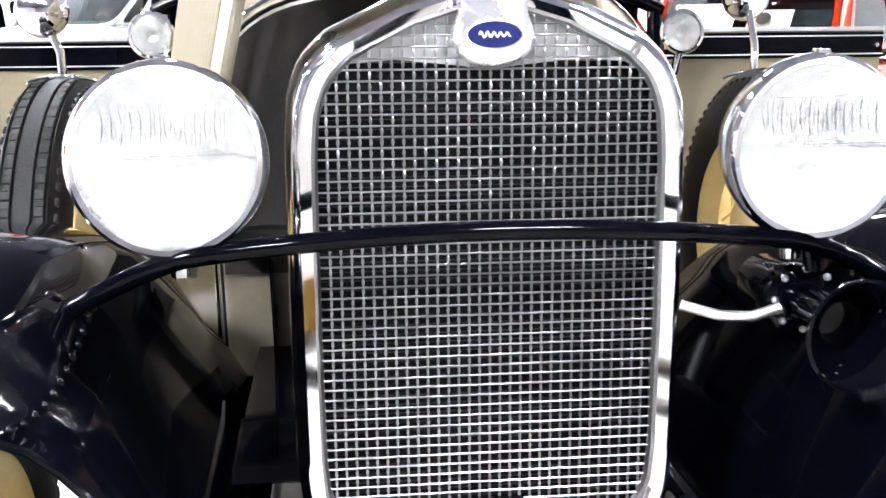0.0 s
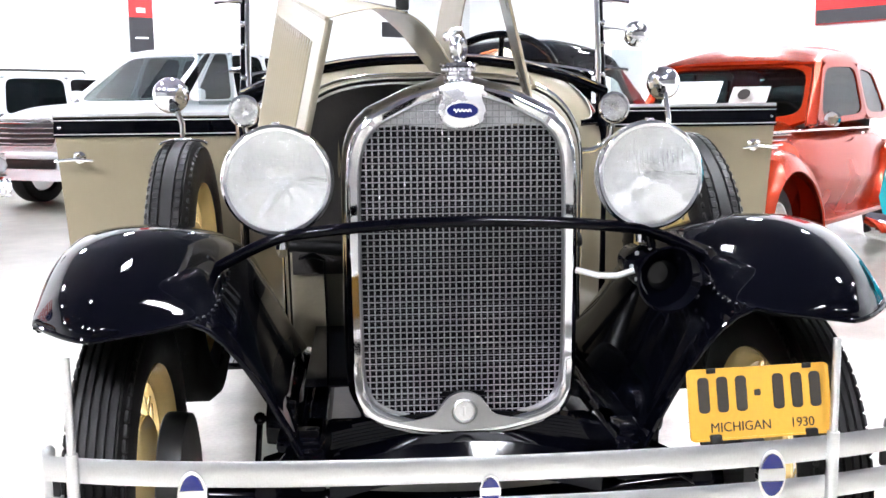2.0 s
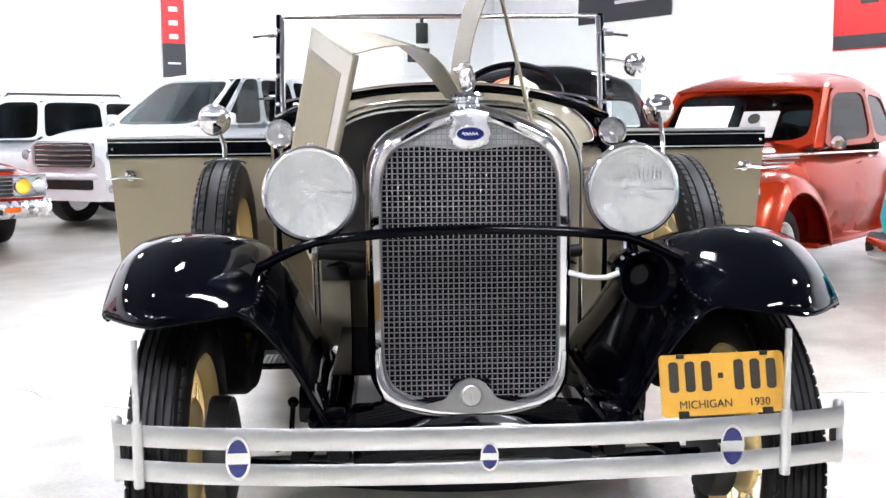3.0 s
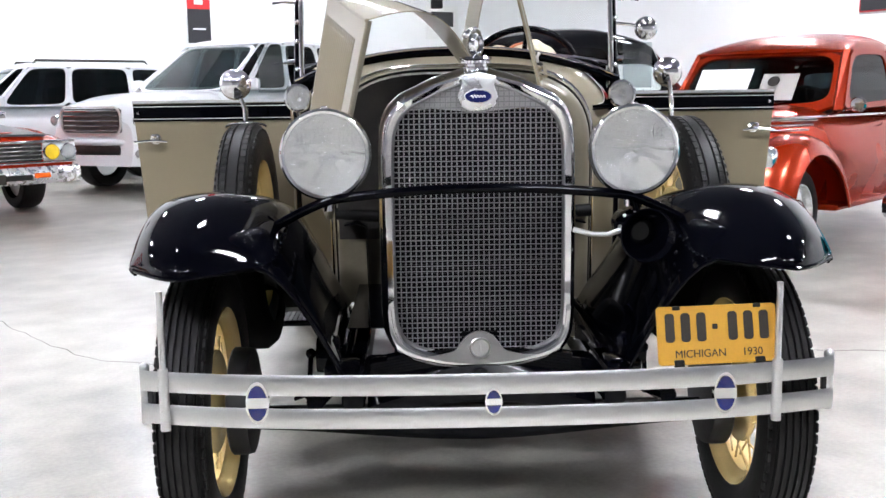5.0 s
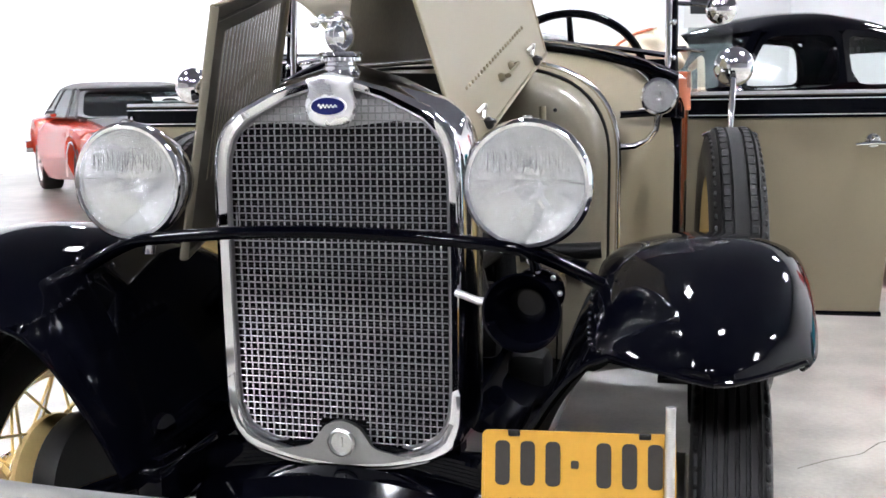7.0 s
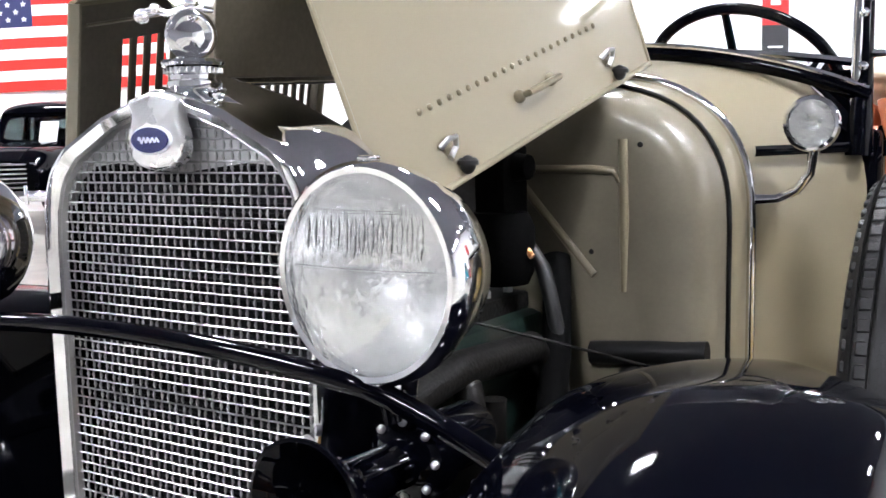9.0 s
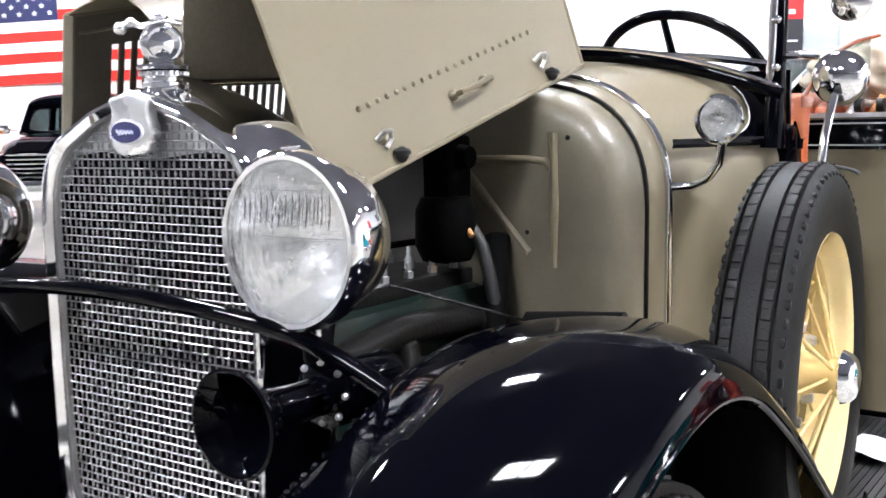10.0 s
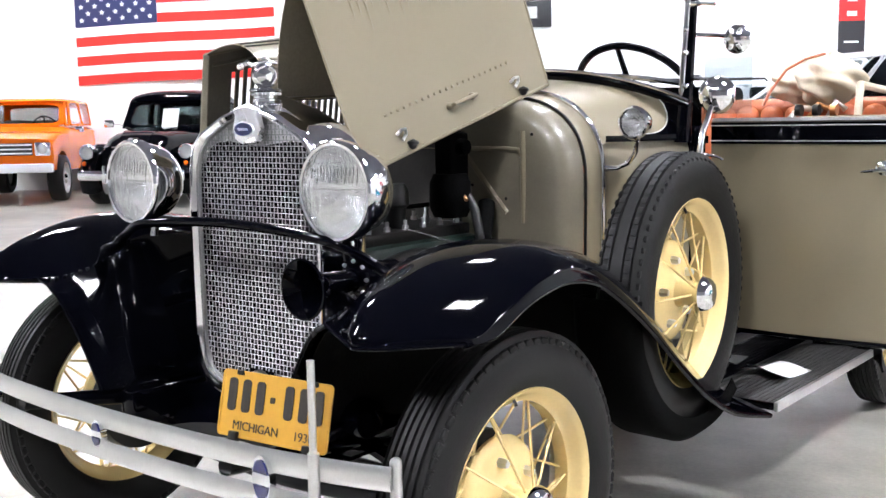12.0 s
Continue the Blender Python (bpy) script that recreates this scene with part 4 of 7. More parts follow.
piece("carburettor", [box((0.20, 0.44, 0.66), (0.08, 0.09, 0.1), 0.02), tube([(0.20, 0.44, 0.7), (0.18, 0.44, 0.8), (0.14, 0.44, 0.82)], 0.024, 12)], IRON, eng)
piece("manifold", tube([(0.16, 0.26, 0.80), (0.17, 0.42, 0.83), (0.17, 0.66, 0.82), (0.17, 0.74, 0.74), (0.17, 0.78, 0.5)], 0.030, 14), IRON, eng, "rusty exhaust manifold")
piece("battery_cable", tube([(0.14, 0.72, 0.985), (0.165, 0.72, 0.95), (0.185, 0.71, 0.90), (0.205, 0.71, 0.80)], 0.014, 10), DULL, eng)
piece("cable_end", tube([(0.140, 0.695, 0.995), (0.160, 0.69, 0.975)], 0.006, 8), COPPER, eng)
piece("ignition_box", [box((0.085, 0.715, 1.10), (0.065, 0.09, 0.15), 0.012), lathe([(0, 0.03), (0.022, 0.028), (0.026, 0.0), (0, 0)], 16, Matrix.Translation((0.115, 0.715, 1.13)) @ Matrix.Rotation(radians(90), 4, "Y"))], SHADE_BLACK, eng, "black terminal box on the firewall")
piece("coil", lathe([(0, 0.07), (0.05, 0.066), (0.062, 0.04), (0.064, -0.03), (0.05, -0.062), (0, -0.07)], 28, Matrix.Translation((0.09, 0.70, 0.985))), SHADE_BLACK, eng, "black distributor housing")
piece("wiring_loom", tube([(0.10, 0.73, 0.97), (0.0, 0.62, 0.955), (-0.06, 0.50, 0.96), (-0.12, 0.40, 0.93)], 0.007, 8), SHADE_BLACK, eng)
piece("steering_column", tube([(0.24, 0.56, 0.60), (0.20, 0.70, 0.80), (0.15, 0.80, 0.96)], 0.026, 14), SHADE_BLACK, eng, "black steering column")
piece("control_rod", tube([(0.16, 0.42, 0.915), (0.30, 0.60, 0.842), (0.37, 0.72, 0.795)], 0.0028, 6), IRON, eng)
piece("steering_box", [tube([(0.27, 0.62, 0.55), (0.30, 0.86, 0.78)], 0.035, 12), box((0.28, 0.60, 0.52), (0.1, 0.12, 0.14), 0.03)], DULL, eng)
for y0, y1 in ((0.14, 0.86),):
    piece("splash_pan", [sheet([[(x, y, 0.56 - 0.06 * (x - 0.14) / 0.2) for x in (0.14, 0.24, 0.36)] for y in np.linspace(y0, y1, 5)], 0.003), flip(sheet([[(x, y, 0.56) for x in (0.14, 0.24, 0.36)] for y in np.linspace(y0, y1, 5)], 0.003))], BLACK, car)


# cowl and body
HALFW = [(0.80, 0.425), (0.89, 0.437), (0.962, 0.457), (1.08, 0.512), (1.20, 0.575), (1.34, 0.625), (1.6, 0.655), (2.0, 0.685), (2.6, 0.695), (3.1, 0.68), (3.45, 0.62)]
TOPZ = [(0.80, 1.275), (0.96, 1.296), (1.12, 1.320), (1.27, 1.342)]


def arch(y, hw, zt, zb=0.50, n=14, zs=1.02):
    """Half section from the sill over the shoulder to the ridge."""
    pts = [(hw * 0.985, y, zb), (hw * 0.995, y, (zb + zs) / 2), (hw, y, zs)]
    for k in range(1, n + 1):
        t = math.pi / 2 * k / n
        pts.append((hw * math.cos(t) ** 0.55, y, zs + (zt - zs) * math.sin(t) ** 0.82))
    return pts


def full_arch(y, hw, zt, zb=0.50, **k):
    h = arch(y, hw, zt, zb, **k)
    return h + [(-x, yy, z) for x, yy, z in h[-2::-1]]


body = thing("car_body", "tan body tub with black belt moulding", "body")
del body["category"]
body.parent = car
cowl_rows = [full_arch(y, curve(HALFW, y), curve(TOPZ, y)) for y in np.linspace(0.962, 1.26, 10)]
piece("cowl", sheet(cowl_rows, 0.006), TAN, body, "gloss tan cowl", angle=60)
piece("cowl_band", sheet([full_arch(y, w, z) for y, w, z in ((0.893, 0.438, 1.278), (0.903, 0.446, 1.286), (0.93, 0.452, 1.291), (0.956, 0.453, 1.293))], 0.006), TAN, body)
piece("hood_welt", tube([Vector(p) for p in full_arch(0.894, 0.441, 1.282)], 0.0045, 8), WELT, body, "black hood lacing")
piece("cowl_chrome", tube([Vector(p) for p in full_arch(0.961, 0.459, 1.297)], 0.0085, 10), CHROME, body, "chrome cowl moulding")
fw = [full_arch(y, w, z) for y, w, z in ((0.888, 0.434, 1.273), (0.86, 0.430, 1.269), (0.835, 0.422, 1.261), (0.820, 0.408, 1.249), (0.812, 0.386, 1.233), (0.811, 0.345, 1.205), (0.810, 0.18, 1.10), (0.810, 0.02, 1.03))]
firewall = piece("firewall", sheet(fw, 0.004), TAN_IN, body, "tan pressed steel firewall", angle=60)
# brown sheet puts the hood's shade and the grime into the firewall's colour
FW_SHADE = material("firewall_shade_brown", (0.016, 0.014, 0.012), 0.7, vary=0.35, scale=9, bump=0.3, dirt=0.4)
shade_arch = [(-x, z) for x, y, z in arch(0.80, 0.428, 1.268, 0.72, zs=1.02) if x > 0.03]
piece("firewall_pad", slab([(0.050, 0.72), (0.050, 1.262)] + shade_arch[::-1], 0.798, 0.804), FW_SHADE, firewall, "dark brown sheet standing in for shade and grime")
RIB_X, DIAG = 0.279, (0.066, 1.104, 0.222, 0.932)
for s in (-1, 1):
    piece("pressed_rib", tube([(s * RIB_X, 0.808, 0.905), (s * (RIB_X + 0.002), 0.806, 1.03), (s * RIB_X, 0.808, 1.175)], [0.006, 0.0095, 0.009], 10), TAN, firewall)
    piece("pressed_rib", tube([(s * (RIB_X - 0.004), 0.806, 1.100), (s * (RIB_X - 0.016), 0.805, 1.119), (s * (RIB_X - 0.06), 0.805, 1.123), (s * 0.05, 0.805, 1.123)], 0.0075, 10), TAN, firewall)
    piece("pressed_rib", tube([(s * DIAG[0], 0.809, DIAG[1]), (s * DIAG[2], 0.806, DIAG[3])], [0.010, 0.008], 10), TAN, firewall)
    for x, z in ((0.311, 1.165), (0.091, 1.012), (0.162, 0.934), (0.217, 0.974), (0.39, 1.05), (0.38, 0.90), (0.12, 0.96)):
        piece("bolt_hole", lathe([(0.0, 0.002), (0.005, 0.001), (0.006, -0.003)], 10, Matrix.Translation((s * x, 0.819 - 0.012 * (x < 0.34) + 0.01 * max(0, (x - 0.36) / 0.03), z)) @ Matrix.Rotation(radians(90), 4, "X")), WELT, firewall)
    piece("pad", [tube([(s * 0.22, 0.80, 0.79), (s * 0.33, 0.805, 0.80), (s * 0.43, 0.815, 0.805)], 0.022, 10)], WELT, firewall)


def belt(y0, y1, z, h, mat, out, name, label="", n=14):
    for s in (-1, 1):
        g = sheet([[(curve(HALFW, y) + out - 0.002 * abs(k - 1), y, z + (k - 1) * h / 2) for k in range(3)] for y in np.linspace(y0, y1, n)], -0.002)
        piece(name, g if s == 1 else flip(g), mat, body, label)


belt(0.968, 1.28, 1.147, 0.018, BLACK, 0.004, "belt_moulding", "black belt moulding")
# black sweep that rises from the belt to the windshield post
sweep = []
for y in np.linspace(1.10, 1.262, 12):
    ys, zs, xs = zip(*[(p[1], p[2], p[0]) for p in arch(y, curve(HALFW, y) + 0.004, curve(TOPZ, y) + 0.004, n=30)])
    top = 1.157 + 0.165 * ((y - 1.10) / 0.162) ** 3.2
    sweep.append([(float(np.interp(z, zs, xs)), y, z) for z in np.linspace(1.140, top, 8)])
for s in (-1, 1):
    g = sheet(sweep, -0.002)
    piece("cowl_sweep", g if s == 1 else flip(g), BLACK, body, "black painted sweep of the belt")
    line = [Vector(r[-1]) + Vector((0.002, -0.004, 0.002)) for r in sweep]
    g = tube(line, 0.0013, 6)
    piece("pinstripe", g if s == 1 else flip(g), PAPER, body)
# rear part of the tub behind the open door
side_rows = []
for y in np.linspace(1.98, 3.45, 16):
    w = curve(HALFW, y)
    side_rows.append([(w * 0.97, y, 0.47), (w, y, 0.75), (w, y, 1.10), (w - 0.01, y, 1.17), (w - 0.04, y, 1.185)])
for s in (-1, 1):
    g = sheet(side_rows, -0.02)
    piece("rear_quarter", g if s == 1 else flip(g), TAN, body, "gloss tan rear body side")
    b = sheet([[(curve(HALFW, y) + 0.004, y, z) for z in (1.10, 1.13, 1.165)] for y in np.linspace(1.98, 3.4, 14)], -0.006)
    piece("belt_moulding", b if s == 1 else flip(b), BLACK, body)
    sill = box((s * 0.63, 1.66, 0.49), (0.06, 0.72, 0.06), 0.01)
    piece("door_sill", sill, BLACK, body)
    piece("door_pillar", box((s * 0.655, 1.96, 0.83), (0.05, 0.06, 0.70), 0.012), TAN, body)
    piece("cowl_pillar", box((s * 0.590, 1.285, 0.83), (0.05, 0.07, 0.70), 0.012), BLACK, body)
piece("rear_panel", sheet([[(x, 3.45 + 0.12 * math.cos(x * 2.3), z) for x in np.linspace(-0.62, 0.62, 15)] for z in (0.5, 0.8, 1.1, 1.18)], -0.02), TAN, body)
piece("cabin_floor", box((0, 2.2, 0.50), (1.2, 2.3, 0.04)), MATTING, body)
piece("dash_panel", [sheet([[(x, 1.36, z) for x in np.linspace(-0.58, 0.58, 9)] for z in (1.05, 1.2, 1.30)], 0.012)], BLACK, body)

# windshield
ws = thing("windshield", "flat windshield in a black and chrome frame", "windshield")
del ws["category"]
ws.parent = car
WY = 1.250
# black cowl rail below the glass
rail = [(x, WY - 0.025 - 0.06 * (1 - (x / 0.6) ** 2), 1.352 - 0.11 * abs(x / 0.6) ** 2.4) for x in np.linspace(-0.60, 0.60, 31)]
piece("rail", tube(rail, 0.016, 10), BLACK, ws, "black cowl rail")
piece("rail_bright", tube([(x, y - 0.008, z + 0.015) for x, y, z in rail], 0.0055, 8), CHROME, ws)
piece("frame_bottom", tube([(x, WY, 1.352 - 0.05 * abs(x / 0.6) ** 2.4) for x in np.linspace(-0.565, 0.565, 21)], 0.008, 8), CHROME, ws)
piece("frame_top", tube([(-0.58, WY + 0.03, 1.613), (0.58, WY + 0.03, 1.613)], 0.009, 10), CHROME, ws, "thin chrome top rail")
pane = piece("pane", box((0, WY + 0.014, 1.46), (1.13, 0.004, 0.27), m=None), CLEAR, ws, "clear glass pane", smooth=False)
pane.visible_shadow = False
for s in (-1, 1):
    post = piece("post", tube([(s * 0.585, WY - 0.035, 1.13), (s * 0.586, WY - 0.03, 1.20), (s * 0.586, WY - 0.01, 1.30), (s * 0.584, WY + 0.03, 1.62)], [0.028, 0.024, 0.018, 0.014], 12, flat=0.8), BLACK, ws, "black windshield post")
    piece("post_chrome", tube([(s * 0.575, WY - 0.03, 1.22), (s * 0.575, WY - 0.02, 1.34), (s * 0.573, WY + 0.02, 1.61)], 0.010, 10), CHROME, ws, "chrome inner post")
    for z in (1.325, 1.545):
        piece("wing_nut", [tube([(s * 0.59, WY, z), (s * 0.625, WY - 0.004, z)], 0.009, 10), tube([(s * 0.60, WY - 0.005, z), (s * 0.64, WY - 0.02, z - 0.004), (s * 0.675, WY - 0.02, z - 0.008)], [0.009, 0.007, 0.009], 8, flat=0.6)], CHROME, ws, "chrome wing nut")
    for z in (1.24, 1.30, 1.40, 1.47, 1.56):
        piece("post_screw", ball((s * 0.588, WY - 0.03, z), 0.010, 10, 8), CHROME, ws)
    wing = piece("wind_wing", box((0, 0, 0), (0.14, 0.005, 0.17), 0.002), HAZY, ws, "small side glass")
    wing.matrix_basis = Matrix.Translation((s * 0.69, WY + 0.05, 1.30)) @ Matrix.Rotation(radians(s * 28), 4, "Z")
    wing.visible_shadow = False
m1 = thing("side_mirror", "round chrome mirror on an arm from the windshield post", "mirror")
del m1["category"]
m1.parent = car
piece("arm", tube([(0.585, 1.27, 1.456), (0.66, 1.29, 1.450), (0.715, 1.302, 1.440)], 0.006, 8), CHROME, m1)
piece("mirror_back", lathe([(0.0, 0.018), (0.02, 0.016), (0.038, 0.008), (0.044, -0.002), (0.041, -0.008), (0.0, -0.006)], 36, Matrix.Translation((0.719, 1.293, 1.436)) @ Matrix.Rotation(radians(90), 4, "X")), CHROME, m1, "domed chrome back")
piece("ornament", [tube([Vector((0.719 + 0.02 * math.cos(a), 1.273, 1.436 + 0.02 * math.sin(a))), Vector((0.719 + 0.034 * math.cos(a), 1.279, 1.436 + 0.034 * math.sin(a)))], 0.005, 6) for a in np.linspace(0, 6.28, 7)[:-1]], STEEL, m1)
piece("rear_view_mirror", [box((-0.07, WY + 0.05, 1.555), (0.045, 0.02, 0.075), 0.006), tube([(-0.07, WY + 0.05, 1.59), (-0.07, WY + 0.03, 1.605)], 0.006, 8)], DULL, ws)

# cowl lamps
for s in (-1, 1):
    cl = thing("cowl_lamp", "small chrome cowl lamp on a curved bracket", "lamp")
    del cl["category"]
    cl.parent = car
    lm = Matrix.Translation((s * 0.563, 0.952, 1.194)) @ Matrix.Rotation(radians(90), 4, "X") @ Matrix.Rotation(radians(0), 4, "Y")
    piece("bowl", lathe([(0.0, -0.075), (0.015, -0.073), (0.03, -0.06), (0.041, -0.03), (0.044, 0.0), (0.040, 0.0), (0.034, -0.03), (0.0, -0.05)], 32, lm), CHROME, cl)
    piece("rim", lathe([(0.038, 0.003), (0.041, 0.009), (0.046, 0.008), (0.049, 0.0), (0.047, -0.010), (0.043, -0.010), (0.038, 0.003)], 36, lm), CHROME, cl, "chrome rim")
    piece("reflector", lathe([(0.0003, -0.036), (0.006, -0.035), (0.02, -0.028), (0.034, -0.010), (0.040, 0.0)], 28, lm), REFLECT, cl)
    ln = piece("lens", lathe([(0.0, 0.009), (0.02, 0.008), (0.038, 0.003), (0.038, 0.0), (0.0, 0.005)], 32, lm), LENS, cl, "clear glass lens")
    ln.visible_shadow = False
    piece("bracket", tube([(s * 0.563, 0.972, 1.148), (s * 0.556, 0.975, 1.108), (s * 0.533, 0.975, 1.078), (s * 0.50, 0.972, 1.063), (s * 0.464, 0.966, 1.061)], [0.010, 0.009, 0.009, 0.009, 0.011], 12), CHROME, cl, "curved chrome bracket")

# open front doors
for s in (-1, 1):
    dz = -0.004 if s > 0 else -0.016
    d = thing("front_door", "tan front door standing wide open, black belt band", "door")
    del d["category"]
    d.parent = car
    d.matrix_basis = Matrix.Translation((s * 0.61, 1.315, dz)) @ Matrix.Rotation(radians(1.5 * s), 4, "Z")
    rows = []
    for t in np.linspace(0, 1, 13):
        x = 0.02 + 0.60 * t
        rows.append([(s * (x - 0.045 * (1 - (z - 0.56) / 0.6) * t ** 3), 0.006 * math.cos(3 * (z - 0.86)) - 0.012 * math.sin(math.pi * t), z) for z in np.linspace(0.562, 1.205, 12)])
    piece("panel", sheet(rows, 0.045 * s), TAN, d, "gloss tan door skin")
    zb, zt = 1.128, 1.192
    for z0, z1, mt, off, nm in ((zb, zt, BLACK, 0.003, "belt_band"), (1.196, 1.206, ALU, 0.004, "top_moulding"), (1.182, 1.185, ALU, 0.006, "pinstripe"), (1.136, 1.139, ALU, 0.006, "pinstripe")):
        g = [[(s * (0.022 + 0.597 * t), -0.012 * math.sin(math.pi * t) - off, z) for z in (z0, (z0 + z1) / 2, z1)] for t in np.linspace(0, 1, 13)]
        piece(nm, sheet(g, 0.010 * s), mt, d, "black belt band" if nm == "belt_band" else "")
    piece("bottom_edge", box((s * 0.30, 0.015, 0.556), (0.56, 0.05, 0.014), 0.004), BLACK, d)
    hx = s * 0.535
    h = piece("handle", [tube([(hx - s * 0.05, -0.045, 1.052), (hx, -0.05, 1.058), (hx + s * 0.075, -0.045, 1.052)], [0.006, 0.010, 0.006], 10, flat=0.7),
                         lathe([(0.022, 0), (0.020, 0.008), (0.012, 0.014), (0.011, 0.045), (0, 0.046)], 20, Matrix.Translation((hx, -0.008, 1.062)) @ Matrix.Rotation(radians(90), 4, "X")), ball((hx, -0.05, 1.073), 0.010, 10, 8)], CHROME, d, "chrome door handle")
    for z in (0.75, 1.16):
        piece("hinge", lathe([(0.011, -0.03), (0.011, 0.03)], 12, Matrix.Translation((s * 0.0, 0.0, z))), BLACK, d)
    piece("button", ball((s * 0.60, -0.008, 1.16), 0.006, 8, 6), CHROME, d)

# hood, raised on both sides
def panel(p00, p01, p10, p11, bulge=0.0, nu=14, nv=14, t=0.003, side=1):
    """Skin between four corners: p00-p01 is the front edge, p10-p11 the rear."""
    p = [Vector(q) for q in (p00, p01, p10, p11)]
    nrm = (p[2] - p[0]).cross(p[1] - p[0]).normalized() * side
    rows = []
    for i in range(nu + 1):
        u = i / nu
        a, b = p[0].lerp(p[2], u), p[1].lerp(p[3], u)
        rows.append([a.lerp(b, j / nv) + nrm * (bulge * math.sin(math.pi * j / nv)) for j in range(nv + 1)])
    return rows


hood_l = thing("hood_half", "tan louvred hood half folded up on its centre hinge", "hood")
del hood_l["category"]
hood_l.parent = car
LF, LR = Vector((0.217, 0.201, 1.076)), Vector((0.263, 0.964, 1.312))
SF, SR = Vector((0.079, 0.109, 1.590)), Vector((0.132, 0.909, 1.810))
CF, CR = Vector((0.0, 0.115, 1.266)), Vector((0.0, 0.960, 1.300))
TF, TR = Vector((-0.284, 0.110, 1.395)), Vector((-0.440, 0.890, 1.540))
BF, BR = Vector((-0.406, 0.150, 0.870)), Vector((-0.549, 0.900, 0.980))


def louvred(parent, lf, lr, sf, sr, skin, label, lift, shut=False):
    """A side panel with a row of slots; each slot has a flap outside that opens to the rear."""
    nn = (lr - lf).cross(sf - lf).normalized()
    if nn.x * lf.x < 0:
        nn = -nn

    def on(u, v, h=0.0):
        return lf.lerp(lr, u).lerp(sf.lerp(sr, u), v) + nn * h

    v0, v1, n, u0, du, gap = (0.22, 0.90, 22, 0.155, 0.0305, 0.42) if shut else (0.27, 0.885, 18, 0.14, 0.0455, 0.74)
    us = [0.0, u0 * 0.5] + [q for i in range(n) for q in (u0 + i * du, u0 + i * du + du * gap)] + [1.0]
    vs = [0.0, v0 / 2, v0] + [v0 + (v1 - v0) * q / 4 for q in (1, 2, 3)] + [v1, 1.0]
    V, F = sheet([[on(u, v) for v in vs] for u in us], 0.0025)
    C, slots = len(vs), {2 + 2 * i for i in range(n)}
    o = len(us) * C
    geo = (V, [f for f in F if shut or not (len({(q % o) // C for q in f}) == 2 and min((q % o) // C for q in f) in slots and len({q // o for q in f}) == 1
                                    and min((q % o) % C for q in f) >= 2 and max((q % o) % C for q in f) <= C - 2)])
    p = piece("side_panel", geo, skin, parent, label)
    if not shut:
        # added sheet carries the shade on the panel's inner face as colour
        piece("panel_lining", ([v - nn * 0.005 for v in geo[0]], geo[1]), PANEL_SHADE, parent, "brown sheet with the shade of the panel's inner face")
    for i in range(n):
        rows = []
        for v in np.linspace(0.60 if shut else v0 - 0.012, v1 + 0.012, 11):
            e = min(1.0, 14 * min(v - v0 + 0.0125, v1 + 0.0125 - v))
            if shut:
                rows.append([on(u0 + (i + w) * du, v, 0.0004 + lift * e * math.sin(math.pi * w) ** 1.5) for w in np.linspace(0, 1, 9)])
            else:
                rows.append([on(u0 + i * du + du * gap * (0.85 + 0.3 * w), v, 0.0005 + lift * e * (w ** 0.7)) for w in (0, 0.3, 0.65, 1.0)])
        piece("louvre", sheet(rows, 0.0003 if shut else 0.0015), skin, parent)
        if shut:
            piece("louvre_end", ball(on(u0 + i * du + du * gap * 0.6, v0 - 0.006, 0.0), 0.0052, 10, 6), skin, parent)
            uc, vb = u0 + (i + 0.5) * du, 0.67 + 0.05 * math.sin(2.3 * i) + 0.03 * math.sin(5.1 * i)
            piece("louvre_crest", tube([on(uc, vb, -0.002), on(uc, vb + 0.05, -0.0008), on(uc, 0.78, 0.0), on(uc, v1 - 0.02, 0.0005), on(uc, v1, -0.002)], [0.0025, 0.0035, 0.0045, 0.005, 0.003], 12), skin, parent)
    return on


on_panel = louvred(hood_l, LF, LR, SF, SR, TAN, "louvred tan side panel", 0.0003, True)
piece("top_panel", sheet(panel(CF, SF, CR, SR, 0.02, side=-1), 0.003), UNDER, hood_l, "tan top panel, its underside showing")
piece("shoulder_hinge", tube([SF, SR], 0.006, 8), TAN, hood_l)
piece("edge_fold", [tube([LF, LR], 0.0055, 8), tube([LF, SF], 0.004, 8), tube([LR, SR], 0.004, 8)], TAN, hood_l)
piece("hood_handle", [tube([on_panel(0.455, 0.125, 0.002), on_panel(0.455, 0.125, 0.024), on_panel(0.575, 0.125, 0.024), on_panel(0.575, 0.125, 0.002)], 0.0055, 8), ball(on_panel(0.455, 0.125, 0.004), 0.011, 10, 8), ball(on_panel(0.575, 0.125, 0.004), 0.011, 10, 8)], TAN, hood_l, "tan lift handle")
for u in (0.19, 0.80):
    piece("latch_hook", tube([on_panel(u - 0.01, 0.105, 0.004), on_panel(u, 0.12, 0.018), on_panel(u + 0.022, 0.115, 0.016), on_panel(u + 0.027, 0.09, 0.008), on_panel(u + 0.006, 0.07, 0.006)], 0.0045, 8), STEEL, hood_l, "bright latch hook")
    c = on_panel(u + 0.045, 0.03, 0.006)
    piece("rubber_bumper", [ball(c, 0.014, 12, 8, (0.8, 1, 1)), lathe([(0.016, 0), (0.016, 0.006), (0.012, 0.010), (0, 0.010)], 14, Matrix.Translation(c))], DULL, hood_l, "black rubber bumper")
piece("centre_hinge", tube([CF + Vector((0, 0, 0.004)), CR + Vector((0, 0, 0.004))], 0.007, 10), CHROME, car, "centre hinge rod of the hood")

